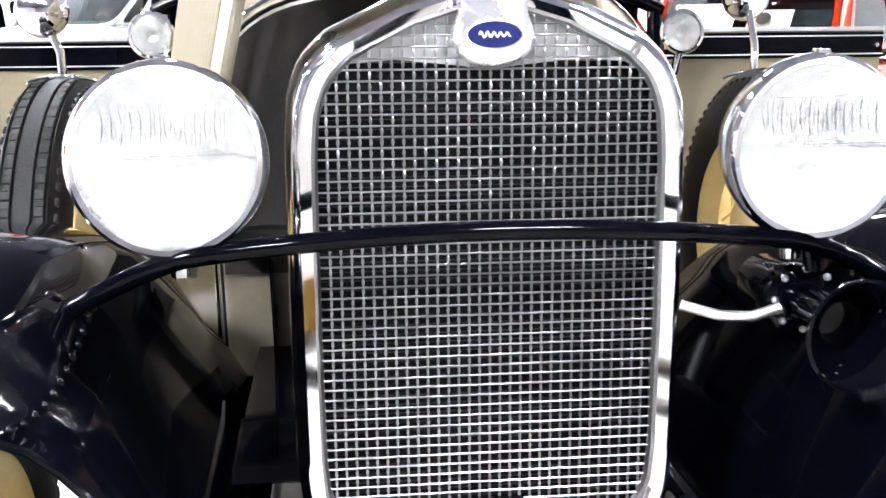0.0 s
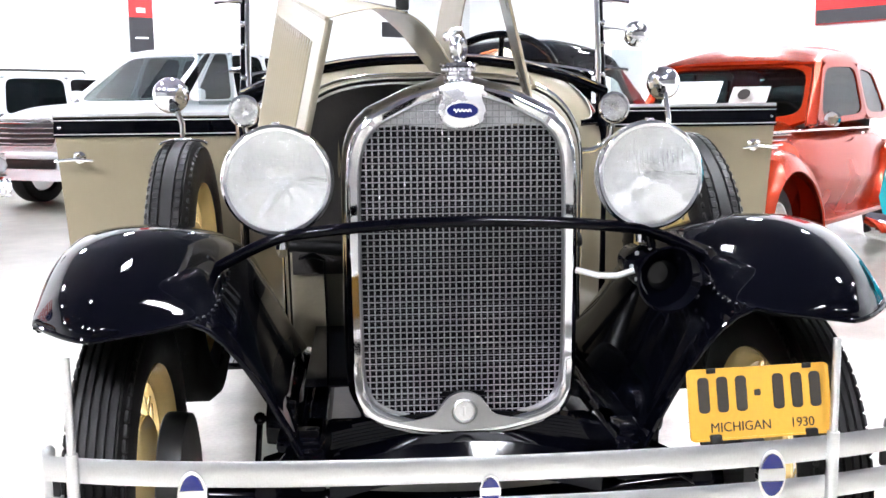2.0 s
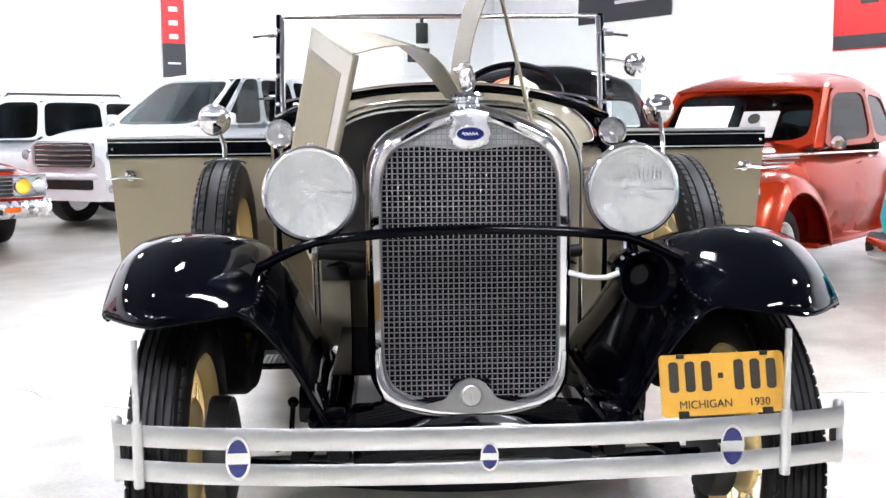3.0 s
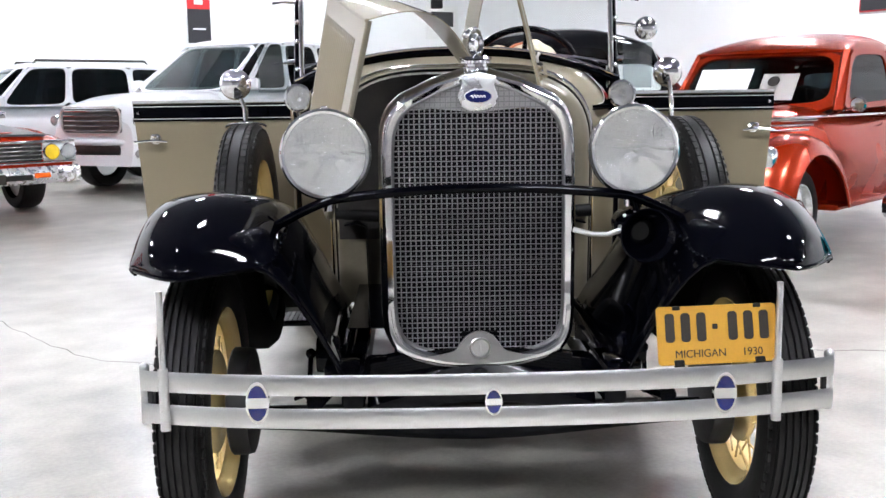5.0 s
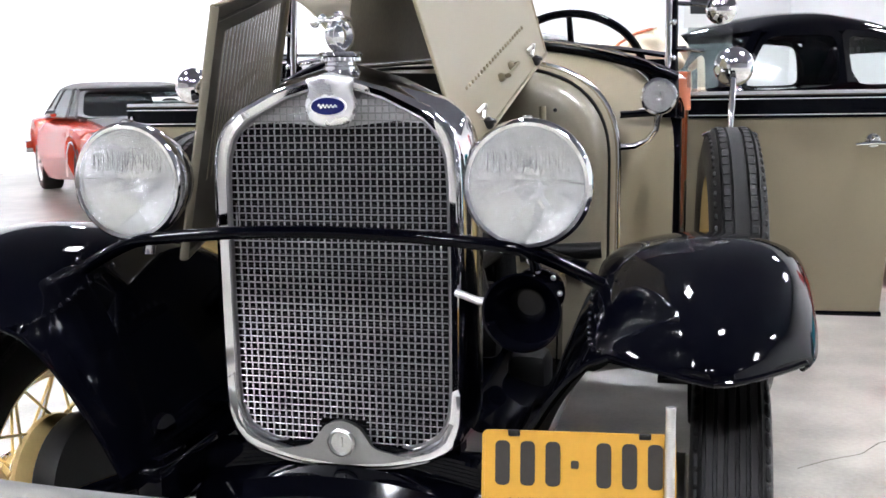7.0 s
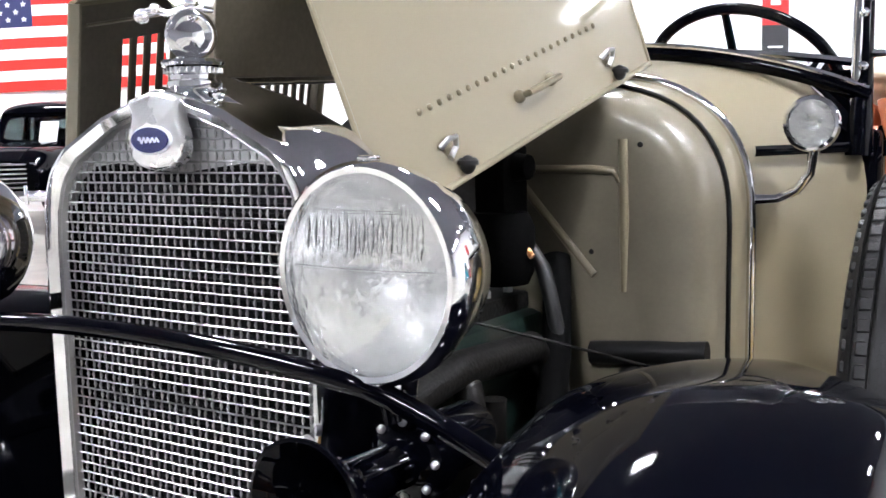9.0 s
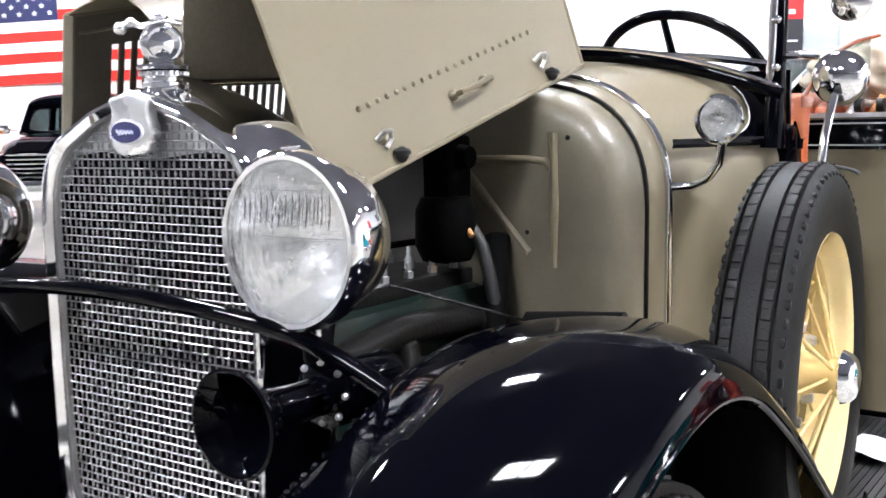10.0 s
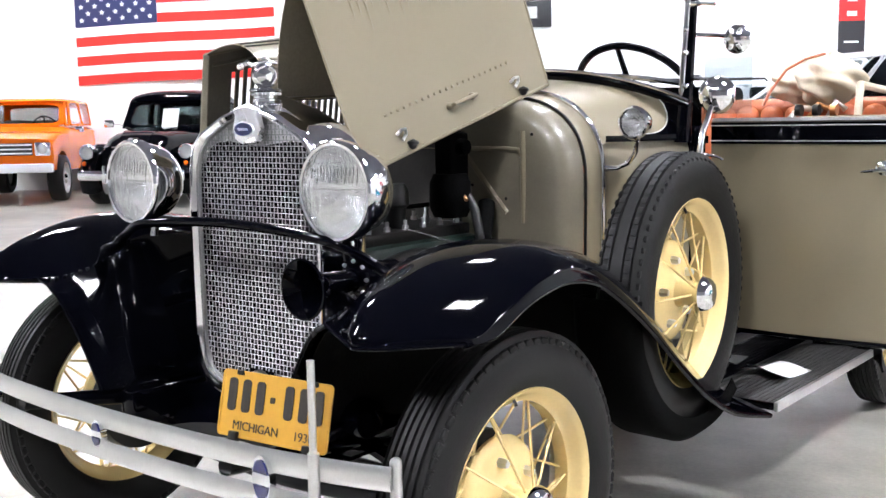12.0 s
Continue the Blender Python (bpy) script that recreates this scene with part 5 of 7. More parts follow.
hood_r = thing("hood_half", "tan louvred hood half propped open like a wing", "hood")
del hood_r["category"]
hood_r.parent = car
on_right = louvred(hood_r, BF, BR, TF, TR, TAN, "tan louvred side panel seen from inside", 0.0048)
piece("top_panel", sheet(panel(TF, CF + Vector((-0.002, 0, 0.004)), TR, CR + Vector((-0.002, 0, 0.004)), 0.08, side=-1), 0.003), TAN, hood_r, "curved tan top panel")
piece("shoulder_hinge", tube([TF, TR], 0.006, 8), TAN, hood_r)
ins = Vector((0.006, 0, 0))
piece("flange", [tube([BF + ins, TF + ins], 0.010, 8, flat=0.5), tube([BR + ins, TR + ins], 0.010, 8, flat=0.5), tube([BF + ins, BR + ins], 0.010, 8, flat=0.5),
                 tube([on_right(0.03, 0.94, -0.004), on_right(0.97, 0.94, -0.004)], 0.006, 8, flat=0.5)], TAN_IN, hood_r)
top_rows = panel(TF, CF + Vector((-0.002, 0, 0.004)), TR, CR + Vector((-0.002, 0, 0.004)), 0.08, side=-1)
for k in (6, 7):
    piece("hood_strip", tube([r[k] + Vector((0, 0, 0.003)) for r in top_rows], 0.0035, 8), WELT, hood_r)
for s in (-1, 1):
    ledge = sheet([[(s * x, y, z) for x, z in ((0.40, 0.775), (0.36, 0.78), (0.33, 0.77), (0.325, 0.52))] for y in np.linspace(0.72, 0.90, 4)], 0.004)
    piece("hood_ledge", ledge if s > 0 else ledge, BLACK, car)

# steering wheel
stw = thing("steering_wheel", "black steering wheel behind the windshield", "steering wheel")
del stw["category"]
stw.parent = car
stw.matrix_basis = Matrix.Translation((0.272, 1.495, 1.278)) @ Matrix.Rotation(radians(-50), 4, "X")
piece("rim", tube(circle(0.215, 56, axis="z"), 0.0125, 12, closed=True), BLACK, stw, "black rim")
for a in (270, 30, 150):
    piece("spoke", tube([(0, 0, -0.02), (0.21 * math.cos(radians(a)), 0.21 * math.sin(radians(a)), 0)], [0.012, 0.009], 8), BLACK, stw)
piece("column", tube([(0, 0, 0.0), (0, 0, -0.75)], 0.022, 12), BLACK, stw)
piece("horn_button", lathe([(0.0, 0.02), (0.02, 0.018), (0.03, 0.0), (0.03, -0.03), (0, -0.03)], 24), CHROME, stw)

# seats
for nm, y, z0, lab in (("front_seat", 1.95, 0.50, "orange-brown leather front bench seat"), ("rear_seat", 2.95, 0.605, "orange-brown leather rear bench seat")):
    st = thing(nm, lab, "seat")
    del st["category"]
    st.parent = car
    for x in np.linspace(-0.48, 0.48, 6):
        piece("cushion", box((x, y - 0.05, z0 + 0.10), (0.185, 0.48, 0.16), 0.05, seg=3), LEATHER, st)
    for x in np.linspace(-0.54, 0.54, 10):
        piece("backrest_roll", box((x, y + 0.27, z0 + 0.40), (0.122, 0.13, 0.50), 0.055, seg=3), LEATHER, st)
    piece("top_roll", tube([(-0.6, y + 0.29, z0 + 0.635), (0.6, y + 0.29, z0 + 0.635)], 0.045, 14), LEATHER, st)
piece("door_strap", tube([(0.615, 1.33, 1.235), (0.622, 1.30, 1.20), (0.632, 1.285, 1.15)], [0.022, 0.016, 0.008], 8, flat=0.4), LEATHER, car, "orange leather check strap")
ft = thing("folded_top", "folded cream canvas top lying behind the rear seat", "folded top")
del ft["category"]
ft.parent = car
random.seed(11)


def crumpled(c0, r, squash, folds, seed):
    """A loose bundle of cloth with folds."""
    V, F = ball((0, 0, 0), r, 72, 44)
    out = []
    for v in V:
        q = Vector(v)
        a = math.atan2(q.y, q.x)
        k = 1 + 0.10 * math.sin(folds * a + 5 * q.z / r + seed) + 0.06 * math.sin(9 * q.x / r + seed) + 0.05 * math.sin(11 * q.z / r + 3 * a)
        z = q.z * squash[2] * k
        out.append(Vector(c0) + Vector((q.x * squash[0] * k, q.y * squash[1] * k, z)))
    return out, F


piece("folded_canvas", crumpled((0.46, 2.84, 1.355), 0.15, (0.85, 1.25, 0.68), 5, 0.4), CANVAS, ft, "bunched cream canvas", angle=180)
piece("folded_canvas", crumpled((0.31, 3.02, 1.345), 0.15, (1.15, 1.2, 0.62), 4, 1.9), CANVAS, ft, "bunched cream canvas", angle=180)
piece("leather_strap", tube([(0.22, 2.70, 1.25), (0.25, 2.72, 1.32), (0.30, 2.75, 1.40), (0.37, 2.78, 1.445), (0.44, 2.82, 1.465)], 0.015, 10, flat=0.4), LEATHER, ft, "brown leather strap")
for q in range(3):
    piece("top_iron", tube([(0.42 + 0.06 * q, 2.48 + 0.05 * q, 1.185), (0.45 + 0.06 * q, 2.52 + 0.04 * q, 1.235 + 0.012 * q), (0.50 + 0.05 * q, 2.62, 1.225)], 0.013, 10), COPPER if q == 1 else STEEL, ft, "brass and iron bow joint")
    piece("bow_joint", lathe([(0, -0.012), (0.024, -0.012), (0.024, 0.012), (0, 0.012)], 16, Matrix.Translation((0.455 + 0.06 * q, 2.5 + 0.03 * q, 1.225)) @ Matrix.Rotation(radians(90), 4, "Y")), COPPER if q == 2 else IRON, ft)
for s in (-1, 1):
    piece("top_bow", tube([(s * 0.655, 2.60, 1.17), (s * 0.655, 2.61, 1.25), (s * 0.65, 2.64, 1.325), (s * 0.60, 3.3, 1.30)], 0.016, 8), CANVAS, ft)
for i in range(3):
    pts = [(x, 3.30 + 0.07 * i + 0.02 * math.sin(4 * x + i), 1.20 + 0.02 * i + 0.008 * math.sin(7 * x + 2 * i)) for x in np.linspace(-0.62, 0.60, 24)]
    piece("canvas_fold", tube(pts, [0.045 + 0.010 * math.sin(3 * k + i) for k in range(24)], 10, flat=0.6), CANVAS, ft)

# running boards
for s in (-1, 1):
    rb = thing("running_board", "grey ribbed running board with aluminium edge", "running board")
    del rb["category"]
    rb.parent = car
    piece("board", box((s * 0.685, 1.93, 0.298), (0.27, 1.06, 0.022), 0.004), BLACK, rb)
    for i in range(14):
        piece("rib", box((s * (0.565 + i * 0.0185), 1.93, 0.3098), (0.0155, 1.04, 0.0026), 0.0008), MATTING, rb)
    piece("edge_trim", box((s * 0.826, 1.93, 0.302), (0.014, 1.08, 0.030), 0.003), ALU, rb, "aluminium edge trim")
    piece("valance", sheet([[(s * 0.56, y, z) for z in (0.30, 0.38, 0.46)] for y in np.linspace(1.40, 2.46, 4)], 0.003), BLACK, rb)

# rear fenders
def rear_fender():
    rows = []
    for u in np.linspace(0, 1, 40):
        a = radians(200 - 215 * u)
        y, z = Y_R - 0.02 + 0.45 * math.cos(a), 0.40 + 0.46 * math.sin(a)
        if u < 0.12:
            z = max(z, 0.30)
        rows.append([(0.60, y, z - 0.01), (0.66, y, z + 0.012), (0.73, y, z + 0.018), (0.80, y, z + 0.006), (0.85, y, z - 0.035), (0.865, y, z - 0.07)])
    return sheet(rows, -0.005)


for s in (-1, 1):
    g = rear_fender()
    piece("rear_fender", g if s > 0 else flip(g), BLACK, car, "gloss black rear fender", angle=60)
paper = piece("paper_sheet", sheet([[(0.59 + 0.14 * u + 0.03 * v, 1.72 + 0.22 * v - 0.06 * u, 0.316 + 0.085 * max(0, 0.36 - v) ** 1.2 + 0.004 * math.sin(5 * u)) for u in np.linspace(0, 1, 8)] for v in np.linspace(0, 1, 10)], 0.0012), PAPER)
tagged(paper, "curled white paper sheet lying on the running board", "paper")


# ---- parked cars ----
def paint(name, colour, rough=0.2, ior=1.4, coat=0.25):
    return material(name, colour, rough, ior=ior, coat=coat, vary=0.05, scale=2, bump=0.015, fine=300)


RED = material("candy_red_paint", (0.37, 0.028, 0.004), 0.26, 0.6, coat=0.25, vary=0.05, scale=2, bump=0.015, fine=300)
ORANGE = paint("bright_orange_paint", (0.72, 0.135, 0.006), 0.2, 1.3, 0.1)
VERMILION = paint("red_orange_paint", (0.50, 0.032, 0.009), 0.2, 1.3, 0.1)
TEAL = paint("teal_paint", (0.0, 0.20, 0.24))
WHITE = paint("white_car_paint", (0.74, 0.75, 0.77))
SATIN = material("satin_black_paint", (0.035, 0.036, 0.04), 0.42, vary=0.1, scale=3, bump=0.05)
VINYL = material("black_vinyl", (0.02, 0.02, 0.022), 0.5, vary=0.15, scale=20, bump=0.3)
SEATING = material("dark_upholstery", (0.03, 0.03, 0.032), 0.7, vary=0.2, scale=8, bump=0.3)
PALE_SEAT = material("pale_upholstery", (0.40, 0.39, 0.37), 0.8, vary=0.1, scale=8, bump=0.3)
WINDOW = pane_glass("car_window_glass", (0.56, 0.61, 0.61), 1.4)
TINT_SCREEN = pane_glass("tinted_windscreen_glass", (0.50, 0.58, 0.58), 1.9)
SMOKED = pane_glass("smoked_car_glass", (0.24, 0.26, 0.27), 1.4)
AMBER = material("amber_lens", (0.85, 0.14, 0.01), 0.15, coat=0.5, vary=0.1)
LAMP_YELLOW = material("yellow_lamp_glass", (0.80, 0.55, 0.03), 0.12, coat=0.6, vary=0.15, scale=30)
LAMP_CLEAR = material("pale_lamp_glass", (0.62, 0.64, 0.65), 0.1, 0.6, coat=0.6, vary=0.15, scale=30)


def ring_of(hw, zt, zb, e, tuck, n=9):
    """Half section from the bottom middle round the side to the top middle."""
    zm = zb + (zt - zb) * 0.42
    out = [(0.0, zb), (hw * (1 - tuck) * 0.92, zb)]
    for k in range(n):
        a = -math.pi / 2 + math.pi * (k + 0.5) / n
        c, s = math.cos(a), math.sin(a)
        y = hw * abs(c) ** (2 / e)
        if s < 0:
            y = hw * (1 - tuck * abs(s) ** 1.5)
            z = zm + (zm - zb) * -(abs(s) ** 1.2)
        else:
            z = zm + (zt - zm) * abs(s) ** (2 / e)
        out.append((y, z))
    out.append((hw * 0.45, zt))
    out.append((0.0, zt + 0.006))
    return out


def loft(xs, wide, top, low, e=4.0, tuck=0.06, arches=(), arch_r=0.36, axle=0.33):
    """A car body along x; its lower edge rises over the wheels."""
    V, F, rows = [], [], []
    fine = set(round(x, 4) for x in xs)
    for a in arches:
        for k in range(-12, 13):
            fine.add(round(a + arch_r * math.sin(math.pi / 2 * k / 12), 4))
    fine = sorted(x for x in fine if xs[0] <= x <= xs[-1])
    for x in fine:
        zb = curve(low, x)
        for a in arches:
            d = arch_r * arch_r - (x - a) ** 2
            if d > 0:
                zb = max(zb, axle + math.sqrt(d))
        half = ring_of(curve(wide, x), max(curve(top, x), zb + 0.05), zb, e, tuck)
        rows.append([(x, y, z) for y, z in half] + [(x, -y, z) for y, z in half[-2:0:-1]])
    n = len(rows[0])
    for r in rows:
        V += [Vector(p) for p in r]
    for i in range(len(rows) - 1):
        for k in range(n):
            m = (k + 1) % n
            F.append((i * n + k, i * n + m, (i + 1) * n + m, (i + 1) * n + k))
    F.append(tuple(range(n))[::-1])
    F.append(tuple(range((len(rows) - 1) * n, len(rows) * n)))
    return V, F


def framed(A, B, C, D, edge, r=0.25, t=0.03):
    """A panel on four corners with a rounded opening, and the pane that fills it."""
    A, B, C, D = map(Vector, (A, B, C, D))
    w, h = ((B - A).length + (C - D).length) / 2, ((D - A).length + (C - B).length) / 2
    nrm = (B - A).cross(D - A).normalized()
    N = 32

    def at(u, v):
        return A * (1 - u) * (1 - v) + B * u * (1 - v) + C * u * v + D * (1 - u) * v

    out, hole = [], []
    l, rt, bt, tp = [q / s for q, s in zip(edge, (w, w, h, h))]
    for k in range(N):
        a = 2 * math.pi * k / N + math.pi / N
        c, s = math.cos(a), math.sin(a)
        m = max(abs(c), abs(s))
        out.append(at(0.5 + 0.5 * c / m, 0.5 + 0.5 * s / m))
        ex = 2 / (2 + 6 * (1 - r))
        hx, hy = abs(c) ** ex * (1 if c > 0 else -1), abs(s) ** ex * (1 if s > 0 else -1)
        hole.append(at(l + (1 - l - rt) * (0.5 + 0.5 * hx), bt + (1 - bt - tp) * (0.5 + 0.5 * hy)))
    V = out + hole + [p - nrm * t for p in out] + [p - nrm * t for p in hole]
    F = []
    for i in range(N):
        j = (i + 1) % N
        F += [(i, j, N + j, N + i), (2 * N + i, 3 * N + i, 3 * N + j, 2 * N + j), (i, 2 * N + i, 2 * N + j, j), (N + i, N + j, 3 * N + j, 3 * N + i)]
    mid = [p - nrm * (t * 0.5) for p in hole]
    back = [p - nrm * 0.005 for p in mid]
    pane = (mid + back, [tuple(range(N)), tuple(range(N, 2 * N))[::-1]] + [(i, i + N, (i + 1) % N + N, (i + 1) % N) for i in range(N)])
    return (V, F), pane


def dome(rails, lift, p=3.0, arc=0.45, nx=22, ny=14):
    """A roof skin over the window rails, domed by lift."""
    pts = sorted((x, y + 0.012, z - 0.012) for x, y, z in rails)
    xs, ys, zs = zip(*pts)
    x0, x1 = xs[-1] + 0.02, xs[0] - 0.02
    grid = []
    for i in range(nx + 1):
        a = -math.cos(math.pi * i / nx)
        row = []
        x = x0 + (x1 - x0) * (a + 1) / 2
        for j in range(ny + 1):
            b = -math.cos(math.pi * j / ny)
            h = lift * max(0, 1 - abs(a) ** p) ** arc * max(0, 1 - abs(b) ** p) ** (1 / 2.2)
            row.append((x, float(np.interp(x, xs, ys)) * b, float(np.interp(x, xs, zs)) + h))
        grid.append(row)
    return sheet(grid, 0.02)


def wheel_at(parent, x, y, r, w, rim_mat, cap=0.55, dish=0.02, spokes=0, cap_mat=None):
    """A wheel with its tyre; y > 0 is the car's left."""
    s = 1 if y > 0 else -1
    m = Matrix.Translation((x, y, r)) @ Matrix.Rotation(radians(-90 * s), 4, "X")
    rr = r * 0.66
    rim = piece("wheel", moved(lathe([(0.0, -0.01), (rr * 0.5, 0.0 - dish), (rr * 0.86, -dish), (rr * 0.95, 0.012), (rr, 0.014), (rr * 1.02, -0.02), (rr * 0.9, -w * 0.8), (0, -w * 0.8)], 28), m), rim_mat, parent)
    prof = [(rr, 0.004), (rr * 1.05, 0.016), (r * 0.86, 0.024), (r * 0.95, 0.008), (r * 0.99, -0.02), (r, -w * 0.4), (r * 0.99, -w + 0.02), (r * 0.93, -w), (rr, -w)]
    piece("tyre", moved(lathe(prof, 36), m), RUBBER, rim)
    if cap:
        c = rr * cap
        piece("hubcap", moved(lathe([(0, 0.035), (c * 0.4, 0.032), (c * 0.8, 0.018), (c, -0.005), (c * 0.9, -0.02)], 24), m), cap_mat or CHROME, rim)
    for k in range(spokes):
        a = 2 * math.pi * k / spokes
        g = box((rr * 0.6, 0, 0.0), (rr * 0.62, 0.06, 0.022), 0.006)
        piece("spoke", moved(moved(g, Matrix.Rotation(a, 4, "Z")), m), cap_mat or CHROME, rim)
    return rim


def lamp_at(parent, x, y, z, r, mat, deep=0.05, name="headlamp", bezel=True, turn=0.0):
    m = Matrix.Translation((x, y, z)) @ Matrix.Rotation(radians(turn), 4, "Z") @ Matrix.Rotation(radians(90), 4, "Y")
    lens = piece(name, moved(lathe([(0, 0.022), (r * 0.5, 0.017), (r * 0.92, 0.0), (r, -0.006), (r, -deep), (0, -deep)], 24), m), mat, parent)
    if bezel:
        piece("bezel", moved(lathe([(r * 0.96, 0.004), (r * 1.06, 0.014), (r * 1.16, 0.0), (r * 1.16, -deep), (r, -deep)], 24, closed=True), m), CHROME, lens)
    return lens


def sedan_seats(parent, rows, w, z, mat):
    for x in rows:
        for y in (-0.5 * w, 0.5 * w):
            piece("seat", [box((x, y, z), (0.5, w * 0.85, 0.16), 0.05), box((x - 0.28, y, z + 0.28), (0.14, w * 0.85, 0.6), 0.06)], mat, parent)


def steering(parent, x, y, z, r=0.19, tilt=25):
    m = Matrix.Translation((x, y, z)) @ Matrix.Rotation(radians(-90 + tilt), 4, "Y")
    piece("steering_wheel", [moved(tube(circle(r, 24, axis="z"), 0.014, 8, True), m), moved(tube([(-r, 0, 0), (r, 0, 0)], 0.012, 6), m),
                             moved(tube([(0, 0, 0), (0, 0, -0.4)], 0.02, 8), m)], DULL, parent)


def cabin(car, belt, rails, paint_mat, glass_mat, roof_mat, lift, edge=(0.05, 0.05, 0.05, 0.05), solid=(), p=3.0, r=0.25, front_edge=(0.07, 0.07, 0.05, 0.06), rear_edge=(0.08, 0.08, 0.06, 0.08), back_mat=None, arc=0.45, screen=None):
    """Window frames on the belt line, their panes, and the roof."""
    def lr(pt, s):
        return (pt[0], pt[1] * s, pt[2])

    g, pane = framed(lr(belt[0], -1), lr(belt[0], 1), lr(rails[0], 1), lr(rails[0], -1), front_edge, r)
    f = piece("windscreen_frame", g, paint_mat, car)
    piece("windscreen", pane, screen or WINDOW, f, smooth=False)
    for s in (1, -1):
        for i in range(len(belt) - 1):
            a, b, c, d = lr(belt[i], s), lr(belt[i + 1], s), lr(rails[i + 1], s), lr(rails[i], s)
            if i in solid:
                piece("quarter_panel", sheet([[a, b], [d, c]], 0.03 * s), paint_mat, car)
                continue
            if s > 0:
                g, pane = framed(b, a, d, c, edge, r)
            else:
                g, pane = framed(a, b, c, d, edge, r)
            f = piece("window_frame", g, paint_mat, car)
            piece("pane", pane, glass_mat, f, smooth=False)
    g, pane = framed(lr(belt[-1], 1), lr(belt[-1], -1), lr(rails[-1], -1), lr(rails[-1], 1), rear_edge, r)
    f = piece("rear_window_frame", g, back_mat or paint_mat, car)
    piece("rear_window", pane, glass_mat, f, smooth=False)
    piece("roof", dome(rails, lift, p, arc), roof_mat, car)


def fender(x, y, r, zc, wide, mat, parent, a0=-20, a1=200, tail=0.0, bulge=0.5):
    """A round wing over a wheel, open below."""
    s = 1 if y > 0 else -1
    grid = []
    for i in range(23):
        t = i / 22
        a = radians(a0 + (a1 - a0) * t)
        row = []
        for j in range(11):
            b = -1 + 2 * j / 10
            k = math.sqrt(max(0.0, 1 - abs(b) ** 2.4))
            rr = r * (1 - bulge * 0.5 + bulge * 0.5 * k)
            stretch = 1 + tail * max(0, t - 0.5) * 2
            row.append((x + rr * math.cos(a) * stretch, y + s * b * wide, zc + rr * math.sin(a)))
        grid.append(row)
    return piece("fender", sheet(grid, 0.012), mat, parent)


def bumper(parent, x, half, z, h=0.14, bow=0.12, deep=0.05, mat=None, guards=()):
    pts = []
    for k in range(21):
        y = half * (-1 + k / 10)
        pts.append((x - bow * abs(y / half) ** 2.6, y, z))
    b = piece("bumper", tube(pts, deep, 12, flat=h / (2 * deep)), mat or CHROME, parent)
    for y in guards:
        piece("bumper_guard", box((x + 0.03, y, z + 0.02), (0.06, 0.05, h * 1.9), 0.02), mat or CHROME, b)
    return b


def place(u, v, heading):
    return HALL @ Matrix.Translation((u, v, 0)) @ Matrix.Rotation(radians(heading), 4, "Z")


